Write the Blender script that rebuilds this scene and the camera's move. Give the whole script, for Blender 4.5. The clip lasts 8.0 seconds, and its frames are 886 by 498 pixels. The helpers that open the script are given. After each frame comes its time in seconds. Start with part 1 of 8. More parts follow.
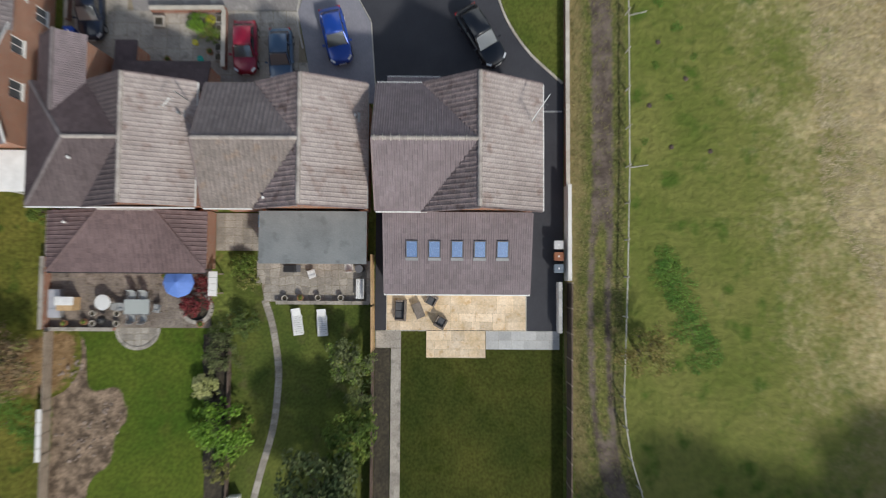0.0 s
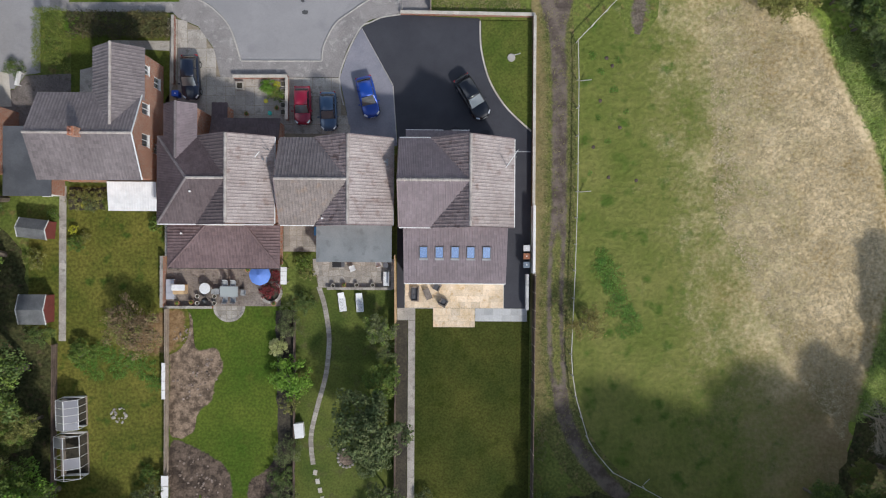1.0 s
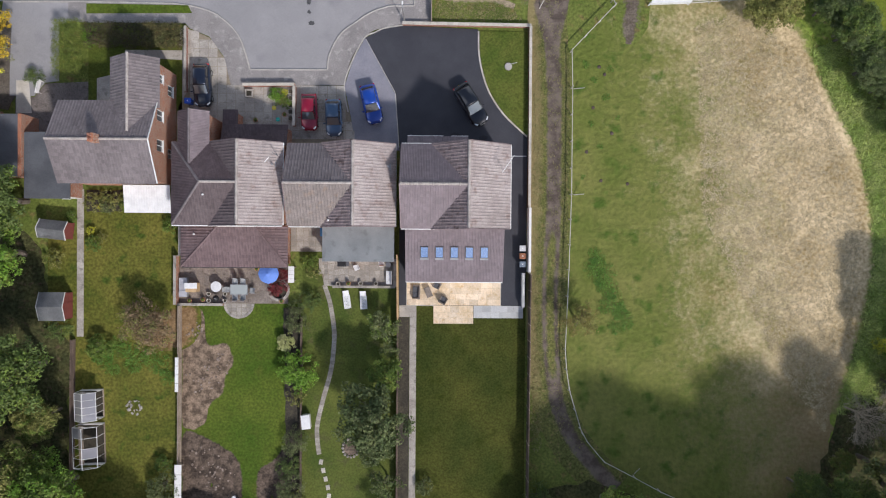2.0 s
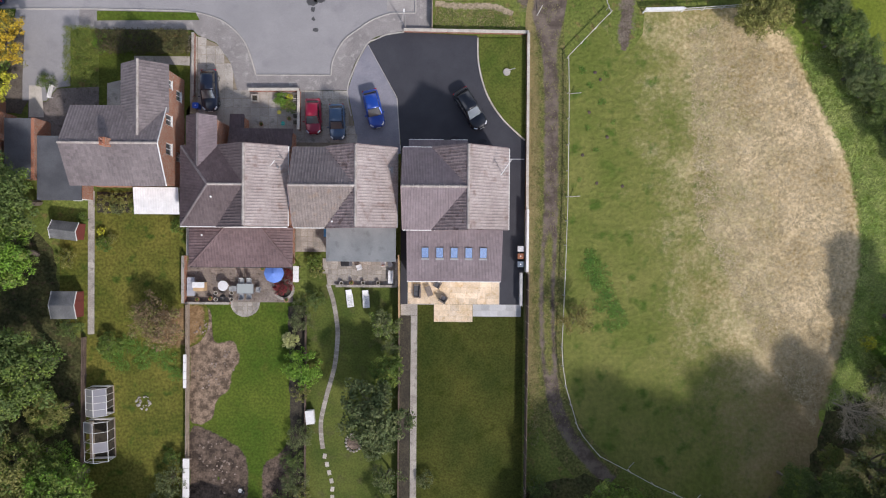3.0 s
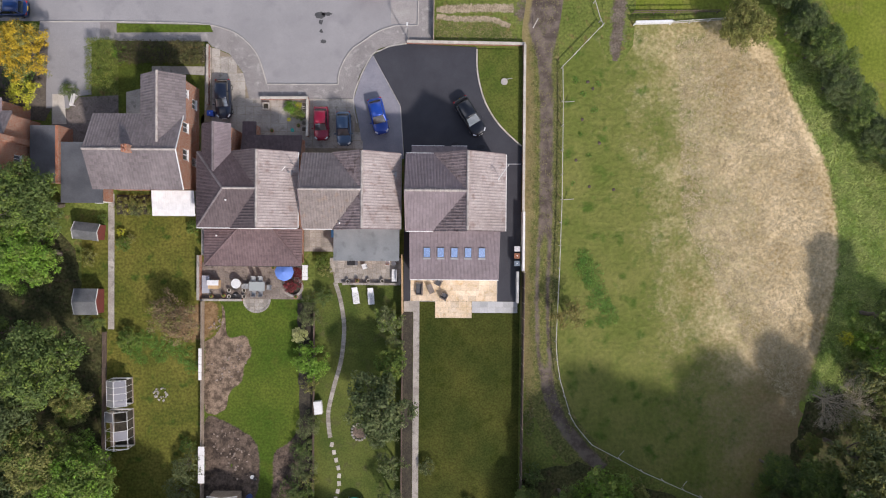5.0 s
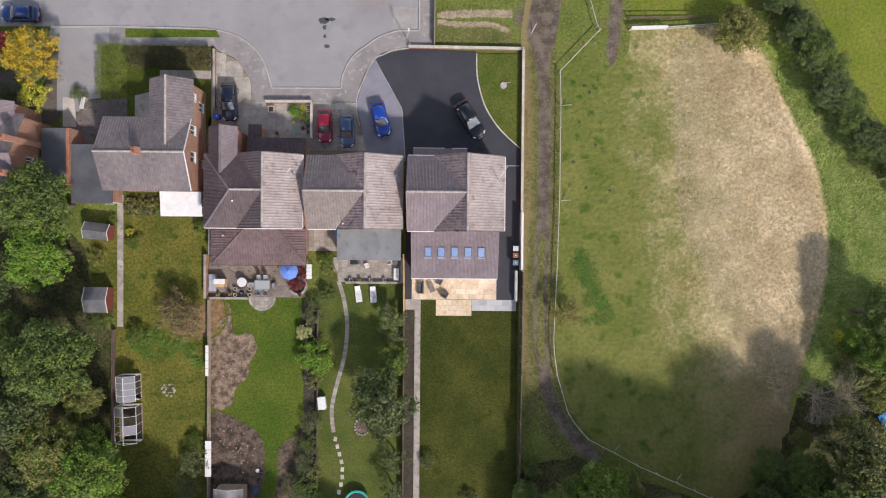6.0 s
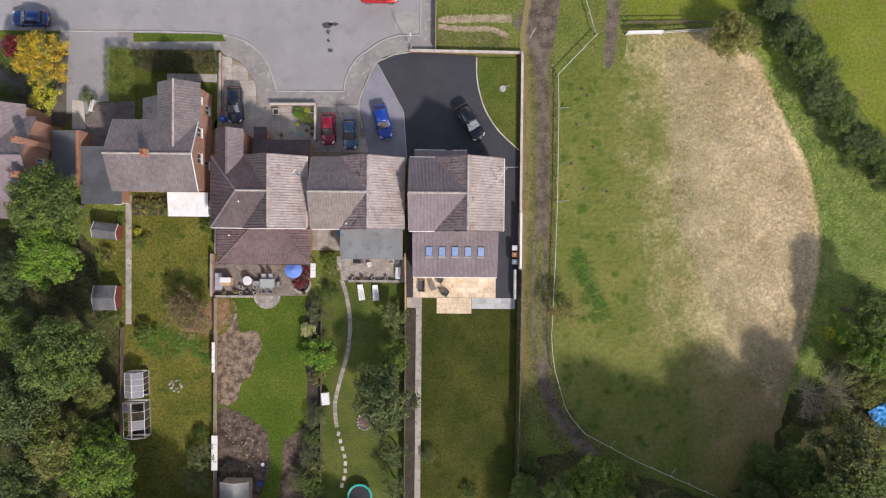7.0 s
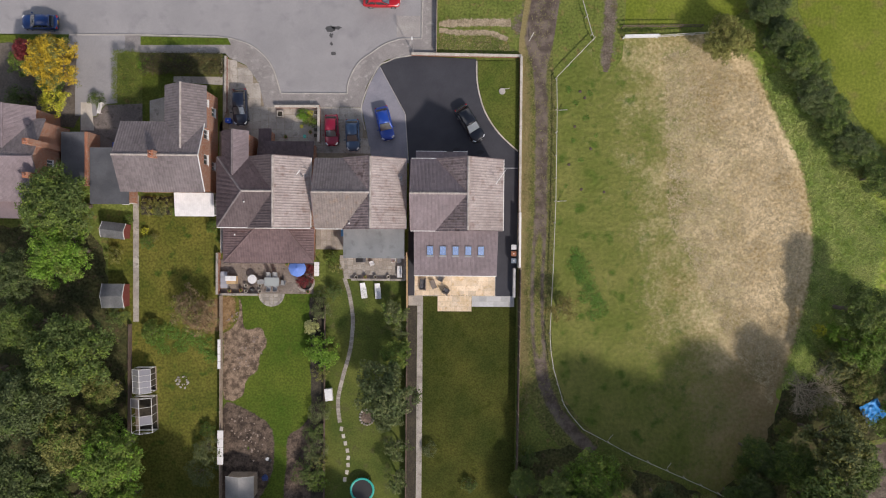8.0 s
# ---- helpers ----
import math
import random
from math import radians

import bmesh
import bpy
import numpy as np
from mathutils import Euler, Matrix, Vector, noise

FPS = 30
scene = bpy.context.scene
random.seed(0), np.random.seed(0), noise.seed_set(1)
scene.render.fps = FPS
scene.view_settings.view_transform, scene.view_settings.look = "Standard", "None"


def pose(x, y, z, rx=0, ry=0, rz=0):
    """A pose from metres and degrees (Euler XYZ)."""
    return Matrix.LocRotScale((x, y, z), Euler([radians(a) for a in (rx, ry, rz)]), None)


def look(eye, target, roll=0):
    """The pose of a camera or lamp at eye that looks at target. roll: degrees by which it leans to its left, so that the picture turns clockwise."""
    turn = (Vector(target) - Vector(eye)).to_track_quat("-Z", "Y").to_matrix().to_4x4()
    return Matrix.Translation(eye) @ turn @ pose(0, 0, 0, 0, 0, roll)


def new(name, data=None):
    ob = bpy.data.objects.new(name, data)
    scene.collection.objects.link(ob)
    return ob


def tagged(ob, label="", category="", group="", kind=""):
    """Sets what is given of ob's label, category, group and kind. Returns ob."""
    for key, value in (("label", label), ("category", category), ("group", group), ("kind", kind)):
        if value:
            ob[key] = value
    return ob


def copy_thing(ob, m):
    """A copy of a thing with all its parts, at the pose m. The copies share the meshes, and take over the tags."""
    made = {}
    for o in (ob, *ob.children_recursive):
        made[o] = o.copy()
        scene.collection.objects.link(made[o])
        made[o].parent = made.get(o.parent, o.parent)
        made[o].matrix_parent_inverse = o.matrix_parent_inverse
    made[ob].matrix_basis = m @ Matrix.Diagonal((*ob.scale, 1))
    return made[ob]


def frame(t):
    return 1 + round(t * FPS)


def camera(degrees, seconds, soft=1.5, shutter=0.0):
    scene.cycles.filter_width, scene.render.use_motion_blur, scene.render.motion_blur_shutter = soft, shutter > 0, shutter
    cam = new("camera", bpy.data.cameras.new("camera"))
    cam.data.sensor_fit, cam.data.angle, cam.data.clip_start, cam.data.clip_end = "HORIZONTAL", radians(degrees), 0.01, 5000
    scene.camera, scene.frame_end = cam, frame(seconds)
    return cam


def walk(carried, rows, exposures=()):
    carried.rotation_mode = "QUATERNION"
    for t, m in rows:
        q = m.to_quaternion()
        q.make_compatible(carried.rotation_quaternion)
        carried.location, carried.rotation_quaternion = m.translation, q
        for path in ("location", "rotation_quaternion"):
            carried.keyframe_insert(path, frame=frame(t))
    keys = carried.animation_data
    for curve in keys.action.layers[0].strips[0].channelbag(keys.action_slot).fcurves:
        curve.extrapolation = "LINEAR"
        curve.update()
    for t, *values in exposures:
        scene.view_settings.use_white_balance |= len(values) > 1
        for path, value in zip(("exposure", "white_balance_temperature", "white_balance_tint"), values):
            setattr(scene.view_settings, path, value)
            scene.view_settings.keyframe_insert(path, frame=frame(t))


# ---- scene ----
cam = camera(73.0, 8.0, soft=1.1, shutter=0.4)
# t, eye x y z, turn about x y z in degrees
ROWS = [
    (0, -0.471, -0.835, 42.825, 2.606, -0.179, 0.343),
    (0.1, -0.442, -0.419, 45.470, 2.032, -0.121, 0.355),
    (0.2, -0.433, -0.043, 47.914, 1.523, -0.082, 0.366),
    (0.3, -0.442, 0.293, 50.158, 1.077, -0.062, 0.374),
    (0.4, -0.470, 0.588, 52.202, 0.696, -0.062, 0.379),
    (0.5, -0.517, 0.843, 54.047, 0.379, -0.081, 0.383),
    (0.65, -0.653, 1.134, 56.413, 0.058, -0.174, 0.380),
    (0.8, -0.840, 1.330, 58.323, -0.108, -0.318, 0.371),
    (1, -1.035, 1.512, 60.266, -0.248, -0.469, 0.365),
    (1.25, -1.080, 1.625, 61.557, -0.364, -0.500, 0.376),
    (1.5, -1.041, 1.637, 62.260, -0.377, -0.466, 0.390),
    (2, -1.006, 1.678, 63.185, -0.375, -0.426, 0.399),
    (2.5, -0.997, 1.746, 64.115, -0.410, -0.403, 0.410),
    (3, -0.995, 1.812, 65.050, -0.449, -0.383, 0.421),
    (3.5, -1.001, 1.876, 65.987, -0.490, -0.367, 0.431),
    (4, -1.014, 1.938, 66.922, -0.534, -0.354, 0.442),
    (4.5, -1.034, 1.998, 67.850, -0.581, -0.344, 0.452),
    (5, -1.061, 2.056, 68.769, -0.632, -0.339, 0.461),
    (5.5, -1.095, 2.111, 69.674, -0.685, -0.336, 0.471),
    (6, -1.137, 2.165, 70.560, -0.742, -0.337, 0.480),
    (6.5, -1.186, 2.217, 71.425, -0.801, -0.342, 0.489),
    (7, -1.242, 2.267, 72.263, -0.864, -0.350, 0.498),
    (7.5, -1.306, 2.315, 73.071, -0.930, -0.361, 0.507),
    (8, -1.377, 2.360, 73.845, -0.998, -0.376, 0.515),
]
walk(cam, [(t, pose(x, y, z, rx, ry, rz)) for t, x, y, z, rx, ry, rz in ROWS],
     exposures=[(0.0, -0.1, 6300, 6), (1.0, 0.05, 6050, 9), (3.0, 0.18, 6150, 15), (6.0, 0.27, 6400, 16), (7.5, 0.26, 6550, 16), (8.0, 0.04, 6600, 15)])

# ---- light: a broken autumn sky, the sun in the south-south-east ----
SUN_ELEV, SUN_AZ = 39.0, 149.0
world = bpy.data.worlds.new("sky")
scene.world = world
world.use_nodes = True
wn, wl = world.node_tree.nodes, world.node_tree.links
sky = wn.new("ShaderNodeTexSky")
sky.sky_type, sky.sun_disc = "NISHITA", False
sky.sun_elevation, sky.sun_rotation = radians(SUN_ELEV), radians(SUN_AZ)
sky.air_density, sky.dust_density = 1.2, 2.0
# soft cloud cover greys the blue
cloud_co = wn.new("ShaderNodeTexCoord")
cloud = wn.new("ShaderNodeTexNoise")
cloud.inputs["Scale"].default_value, cloud.inputs["Detail"].default_value = 1.6, 5
cloud_ramp = wn.new("ShaderNodeMapRange")
cloud_ramp.inputs["From Min"].default_value, cloud_ramp.inputs["From Max"].default_value = 0.5, 0.6
cloud_mix = wn.new("ShaderNodeMix")
cloud_mix.data_type = "RGBA"
cloud_mix.inputs["B"].default_value = (12.0, 12.2, 12.6, 1)
wl.new(cloud_co.outputs["Generated"], cloud.inputs["Vector"])
wl.new(cloud.outputs["Fac"], cloud_ramp.inputs["Value"])
wl.new(cloud_ramp.outputs["Result"], cloud_mix.inputs["Factor"])
wl.new(sky.outputs["Color"], cloud_mix.inputs["A"])
wl.new(cloud_mix.outputs["Result"], wn["Background"].inputs["Color"])
wn["Background"].inputs["Strength"].default_value = 0.09
sun = new("sun", bpy.data.lights.new("sun", "SUN"))
sun.data.energy, sun.data.angle, sun.data.color = 3.25, radians(3.5), (1.0, 0.92, 0.83)
az, el = radians(SUN_AZ), radians(SUN_ELEV)
sun_way = Vector((math.sin(az) * math.cos(el), math.cos(az) * math.cos(el), math.sin(el)))
sun.matrix_basis = look(sun_way * 200, (0, 0, 0))

# ---- materials ----
def lin(c):
    return tuple(((v / 255) / 12.92 if v / 255 <= 0.04045 else ((v / 255 + 0.055) / 1.055) ** 2.4) for v in c) + (1,)


def mat(name, c1, c2=None, big=0.35, fine=7.0, rough=0.85, bump=0.4, dist=0.03, grain=0.35, rand=0.0, metal=0.0, sheen=0.5, third=None):
    """Two-scale mottled surface: c1 to c2 over patches of 1/big metres, grain over 1/fine metres."""
    m = bpy.data.materials.new(name)
    m.use_nodes = True
    n, l = m.node_tree.nodes, m.node_tree.links
    p = n["Principled BSDF"]
    p.inputs["Roughness"].default_value, p.inputs["Metallic"].default_value = rough, metal
    p.inputs["Specular IOR Level"].default_value = sheen
    geo = n.new("ShaderNodeNewGeometry")
    a = n.new("ShaderNodeTexNoise")
    a.inputs["Scale"].default_value, a.inputs["Detail"].default_value, a.inputs["Roughness"].default_value = big, 6, 0.62
    l.new(geo.outputs["Position"], a.inputs["Vector"])
    ra = n.new("ShaderNodeMapRange")
    ra.inputs["From Min"].default_value, ra.inputs["From Max"].default_value = 0.36, 0.64
    l.new(a.outputs["Fac"], ra.inputs["Value"])
    mx = n.new("ShaderNodeMix")
    mx.data_type = "RGBA"
    mx.inputs["A"].default_value, mx.inputs["B"].default_value = (*c1, 1), (*(c2 or c1), 1)
    l.new(ra.outputs["Result"], mx.inputs["Factor"])
    col = mx.outputs["Result"]
    if third:
        s = n.new("ShaderNodeTexNoise")
        s.inputs["Scale"].default_value, s.inputs["Detail"].default_value = big * 3.3, 3
        l.new(geo.outputs["Position"], s.inputs["Vector"])
        rs = n.new("ShaderNodeMapRange")
        rs.inputs["From Min"].default_value, rs.inputs["From Max"].default_value = 0.56, 0.7
        l.new(s.outputs["Fac"], rs.inputs["Value"])
        m3 = n.new("ShaderNodeMix")
        m3.data_type = "RGBA"
        m3.inputs["B"].default_value = (*third, 1)
        l.new(rs.outputs["Result"], m3.inputs["Factor"])
        l.new(col, m3.inputs["A"])
        col = m3.outputs["Result"]
    b = n.new("ShaderNodeTexNoise")
    b.inputs["Scale"].default_value, b.inputs["Detail"].default_value = fine, 4
    l.new(geo.outputs["Position"], b.inputs["Vector"])
    val = n.new("ShaderNodeMapRange")
    val.inputs["From Min"].default_value, val.inputs["From Max"].default_value = 0.3, 0.7
    val.inputs["To Min"].default_value, val.inputs["To Max"].default_value = 1 - grain, 1 + grain
    l.new(b.outputs["Fac"], val.inputs["Value"])
    fac = val.outputs["Result"]
    if rand:
        oi = n.new("ShaderNodeObjectInfo")
        add = n.new("ShaderNodeMath")
        add.operation = "ADD"
        fr = n.new("ShaderNodeMath")
        fr.operation = "FRACT"
        l.new(oi.outputs["Random"], add.inputs[0])
        l.new(geo.outputs["Random Per Island"], add.inputs[1])
        l.new(add.outputs[0], fr.inputs[0])
        rr = n.new("ShaderNodeMapRange")
        rr.inputs["To Min"].default_value, rr.inputs["To Max"].default_value = 1 - rand, 1 + rand
        l.new(fr.outputs[0], rr.inputs["Value"])
        mu = n.new("ShaderNodeMath")
        mu.operation = "MULTIPLY"
        l.new(fac, mu.inputs[0])
        l.new(rr.outputs["Result"], mu.inputs[1])
        fac = mu.outputs[0]
    hs = n.new("ShaderNodeHueSaturation")
    l.new(col, hs.inputs["Color"])
    l.new(fac, hs.inputs["Value"])
    l.new(hs.outputs["Color"], p.inputs["Base Color"])
    if bump:
        bp = n.new("ShaderNodeBump")
        bp.inputs["Strength"].default_value, bp.inputs["Distance"].default_value = bump, dist
        l.new(b.outputs["Fac"], bp.inputs["Height"])
        l.new(bp.outputs["Normal"], p.inputs["Normal"])
    return m


def plain(name, c, rough=0.4, metal=0.0, grain=0.08, coat=0.0):
    m = mat(name, c, tuple(v * 0.85 for v in c), big=1.5, fine=20, rough=rough, bump=0.08, dist=0.005, grain=grain, metal=metal)
    m.node_tree.nodes["Principled BSDF"].inputs["Coat Weight"].default_value = coat
    return m


def glass(name, c, rough=0.04):
    m = bpy.data.materials.new(name)
    m.use_nodes = True
    p = m.node_tree.nodes["Principled BSDF"]
    p.inputs["Base Color"].default_value = (*c, 1)
    p.inputs["Roughness"].default_value, p.inputs["Specular IOR Level"].default_value = rough, 1.0
    p.inputs["Coat Weight"].default_value, p.inputs["Coat Roughness"].default_value = 1.0, 0.02
    return m


def bricks(name, c1, c2):
    m = bpy.data.materials.new(name)
    m.use_nodes = True
    n, l = m.node_tree.nodes, m.node_tree.links
    geo = n.new("ShaderNodeNewGeometry")
    sep, comb, add = n.new("ShaderNodeSeparateXYZ"), n.new("ShaderNodeCombineXYZ"), n.new("ShaderNodeMath")
    l.new(geo.outputs["Position"], sep.inputs[0])
    l.new(sep.outputs["X"], add.inputs[0])
    l.new(sep.outputs["Y"], add.inputs[1])
    l.new(add.outputs[0], comb.inputs["X"])
    l.new(sep.outputs["Z"], comb.inputs["Y"])
    b = n.new("ShaderNodeTexBrick")
    b.inputs["Color1"].default_value, b.inputs["Color2"].default_value, b.inputs["Mortar"].default_value = (*c1, 1), (*c2, 1), (0.42, 0.38, 0.33, 1)
    b.inputs["Scale"].default_value, b.inputs["Brick Width"].default_value, b.inputs["Row Height"].default_value = 1.0, 0.225, 0.075
    b.inputs["Mortar Size"].default_value = 0.008
    l.new(comb.outputs[0], b.inputs["Vector"])
    s = n.new("ShaderNodeTexNoise")
    s.inputs["Scale"].default_value, s.inputs["Detail"].default_value = 0.8, 5
    l.new(geo.outputs["Position"], s.inputs["Vector"])
    v = n.new("ShaderNodeMapRange")
    v.inputs["To Min"].default_value, v.inputs["To Max"].default_value = 0.7, 1.3
    l.new(s.outputs["Fac"], v.inputs["Value"])
    h = n.new("ShaderNodeHueSaturation")
    l.new(b.outputs["Color"], h.inputs["Color"])
    l.new(v.outputs["Result"], h.inputs["Value"])
    p = n["Principled BSDF"]
    l.new(h.outputs["Color"], p.inputs["Base Color"])
    p.inputs["Roughness"].default_value = 0.9
    bp = n.new("ShaderNodeBump")
    bp.inputs["Strength"].default_value, bp.inputs["Distance"].default_value, bp.invert = 0.5, 0.008, True
    l.new(b.outputs["Fac"], bp.inputs["Height"])
    l.new(bp.outputs["Normal"], p.inputs["Normal"])
    return m


def field_grass(name):
    """Grazed green turf that dries out to straw towards the east."""
    m = mat(name, (0.118, 0.146, 0.028), (0.18, 0.186, 0.05), big=0.16, fine=1.9, bump=0.9, dist=0.2, grain=0.17, sheen=0.2, third=(0.07, 0.115, 0.016))
    n, l = m.node_tree.nodes, m.node_tree.links
    p = n["Principled BSDF"]
    geo, sep = n.new("ShaderNodeNewGeometry"), n.new("ShaderNodeSeparateXYZ")
    l.new(geo.outputs["Position"], sep.inputs[0])
    wob = n.new("ShaderNodeTexNoise")
    wob.inputs["Scale"].default_value, wob.inputs["Detail"].default_value, wob.inputs["Roughness"].default_value = 0.22, 7, 0.68
    l.new(geo.outputs["Position"], wob.inputs["Vector"])
    mul = n.new("ShaderNodeMath")
    mul.operation = "MULTIPLY_ADD"
    mul.inputs[1].default_value, mul.inputs[2].default_value = 24.0, -12.0
    l.new(wob.outputs["Fac"], mul.inputs[0])
    add = n.new("ShaderNodeMath")
    l.new(sep.outputs["X"], add.inputs[0])
    l.new(mul.outputs[0], add.inputs[1])
    skew = n.new("ShaderNodeMath")
    skew.operation = "MULTIPLY_ADD"
    skew.inputs[1].default_value = 0.14
    l.new(sep.outputs["Y"], skew.inputs[0])
    l.new(add.outputs[0], skew.inputs[2])
    # the damper south end stays greener
    damp = n.new("ShaderNodeMapRange")
    damp.inputs["From Min"].default_value, damp.inputs["From Max"].default_value = -24.0, -7.0
    damp.inputs["To Min"].default_value, damp.inputs["To Max"].default_value = -1.5, 0.0
    l.new(sep.outputs["Y"], damp.inputs["Value"])
    wet = n.new("ShaderNodeMath")
    l.new(skew.outputs[0], wet.inputs[0])
    l.new(damp.outputs["Result"], wet.inputs[1])
    # single dry tussocks at the edge
    tus = n.new("ShaderNodeTexNoise")
    tus.inputs["Scale"].default_value, tus.inputs["Detail"].default_value, tus.inputs["Roughness"].default_value = 1.5, 8, 0.75
    l.new(geo.outputs["Position"], tus.inputs["Vector"])
    tm = n.new("ShaderNodeMath")
    tm.operation = "MULTIPLY_ADD"
    tm.inputs[1].default_value = 22.0
    l.new(tus.outputs["Fac"], tm.inputs[0])
    l.new(wet.outputs[0], tm.inputs[2])
    dry = n.new("ShaderNodeMapRange")
    dry.interpolation_type = "SMOOTHSTEP"
    dry.inputs["From Min"].default_value, dry.inputs["From Max"].default_value = 32.0, 50.5
    l.new(tm.outputs[0], dry.inputs["Value"])
    clump = n.new("ShaderNodeTexNoise")
    clump.inputs["Scale"].default_value, clump.inputs["Detail"].default_value = 2.6, 8
    l.new(geo.outputs["Position"], clump.inputs["Vector"])
    ramp = n.new("ShaderNodeMapRange")
    ramp.inputs["From Min"].default_value, ramp.inputs["From Max"].default_value = 0.22, 0.7
    l.new(clump.outputs["Fac"], ramp.inputs["Value"])
    straw = n.new("ShaderNodeMix")
    straw.data_type = "RGBA"
    straw.inputs["A"].default_value, straw.inputs["B"].default_value = (0.31, 0.228, 0.1, 1), (0.72, 0.58, 0.36, 1)
    wide = n.new("ShaderNodeTexNoise")
    wide.inputs["Scale"].default_value, wide.inputs["Detail"].default_value = 0.17, 6
    l.new(geo.outputs["Position"], wide.inputs["Vector"])
    both = n.new("ShaderNodeMath")
    both.operation = "MULTIPLY_ADD"
    both.inputs[1].default_value, both.inputs[2].default_value = 2.2, -1.1
    l.new(wide.outputs["Fac"], both.inputs[0])
    mixed = n.new("ShaderNodeMath")
    mixed.use_clamp = True
    l.new(ramp.outputs["Result"], mixed.inputs[0])
    l.new(both.outputs[0], mixed.inputs[1])
    l.new(mixed.outputs[0], straw.inputs["Factor"])
    mx = n.new("ShaderNodeMix")
    mx.data_type = "RGBA"
    old = p.inputs["Base Color"].links[0].from_socket
    l.new(dry.outputs["Result"], mx.inputs["Factor"])
    l.new(old, mx.inputs["A"])
    # straw turns browner towards the south end
    browning = n.new("ShaderNodeMapRange")
    browning.interpolation_type = "SMOOTHSTEP"
    browning.inputs["From Min"].default_value, browning.inputs["From Max"].default_value = -17.0, -5.0
    browning.inputs["To Min"].default_value, browning.inputs["To Max"].default_value = 0.75, 0.0
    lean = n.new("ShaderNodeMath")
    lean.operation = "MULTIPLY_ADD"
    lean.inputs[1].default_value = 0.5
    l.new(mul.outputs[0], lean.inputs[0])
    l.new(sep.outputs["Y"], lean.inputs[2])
    l.new(lean.outputs[0], browning.inputs["Value"])
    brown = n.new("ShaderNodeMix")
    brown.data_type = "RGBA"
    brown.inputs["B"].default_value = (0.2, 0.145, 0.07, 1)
    l.new(browning.outputs["Result"], brown.inputs["Factor"])
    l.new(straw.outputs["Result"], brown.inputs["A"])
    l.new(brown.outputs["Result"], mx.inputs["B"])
    l.new(mx.outputs["Result"], p.inputs["Base Color"])
    return m


def math_node(n, l, op, a, b=None, c=None):
    """A maths node on sockets or numbers; gives its output."""
    q = n.new("ShaderNodeMath")
    q.operation = op
    for i, v in enumerate((a, b, c)):
        if v is None:
            continue
        if isinstance(v, (int, float)):
            q.inputs[i].default_value = v
        else:
            l.new(v, q.inputs[i])
    return q.outputs[0]


def step_node(n, l, v, lo, hi, out0=0.0, out1=1.0):
    q = n.new("ShaderNodeMapRange")
    q.interpolation_type = "SMOOTHSTEP"
    for key, num in (("From Min", lo), ("From Max", hi), ("To Min", out0), ("To Max", out1)):
        q.inputs[key].default_value = num
    l.new(v, q.inputs["Value"])
    return q.outputs["Result"]


def noise_node(n, l, scale, detail=6, rough=0.6):
    geo = n.new("ShaderNodeNewGeometry")
    q = n.new("ShaderNodeTexNoise")
    q.inputs["Scale"].default_value, q.inputs["Detail"].default_value, q.inputs["Roughness"].default_value = scale, detail, rough
    l.new(geo.outputs["Position"], q.inputs["Vector"])
    return q.outputs["Fac"]


def mix_node(n, l, fac, a, b):
    q = n.new("ShaderNodeMix")
    q.data_type = "RGBA"
    for key, v in (("Factor", fac), ("A", a), ("B", b)):
        if isinstance(v, tuple):
            q.inputs[key].default_value = (*v, 1)
        else:
            l.new(v, q.inputs[key])
    return q.outputs["Result"]


def fade(m, c1, c2, soft=0.9, big=0.8, fine=5.0):
    """Turns m into a second, mottled surface where the mesh's u runs from 0 to 1, with an uneven border."""
    n, l = m.node_tree.nodes, m.node_tree.links
    p = n["Principled BSDF"]
    u = n.new("ShaderNodeSeparateXYZ")
    l.new(n.new("ShaderNodeUVMap").outputs["UV"], u.inputs[0])
    wob = math_node(n, l, "MULTIPLY_ADD", noise_node(n, l, 1.6, 8, 0.7), 2.4 * soft, -1.2 * soft)
    k = step_node(n, l, math_node(n, l, "ADD", u.outputs["X"], wob), 0.25, 0.75)
    inner = mix_node(n, l, step_node(n, l, noise_node(n, l, big, 7, 0.65), 0.36, 0.64), c1, c2)
    grain = math_node(n, l, "MULTIPLY_ADD", noise_node(n, l, fine, 5), 1.6, 0.2)
    hs = n.new("ShaderNodeHueSaturation")
    l.new(inner, hs.inputs["Color"])
    l.new(grain, hs.inputs["Value"])
    old = p.inputs["Base Color"].links[0].from_socket
    l.new(mix_node(n, l, k, old, hs.outputs["Color"]), p.inputs["Base Color"])
    return m


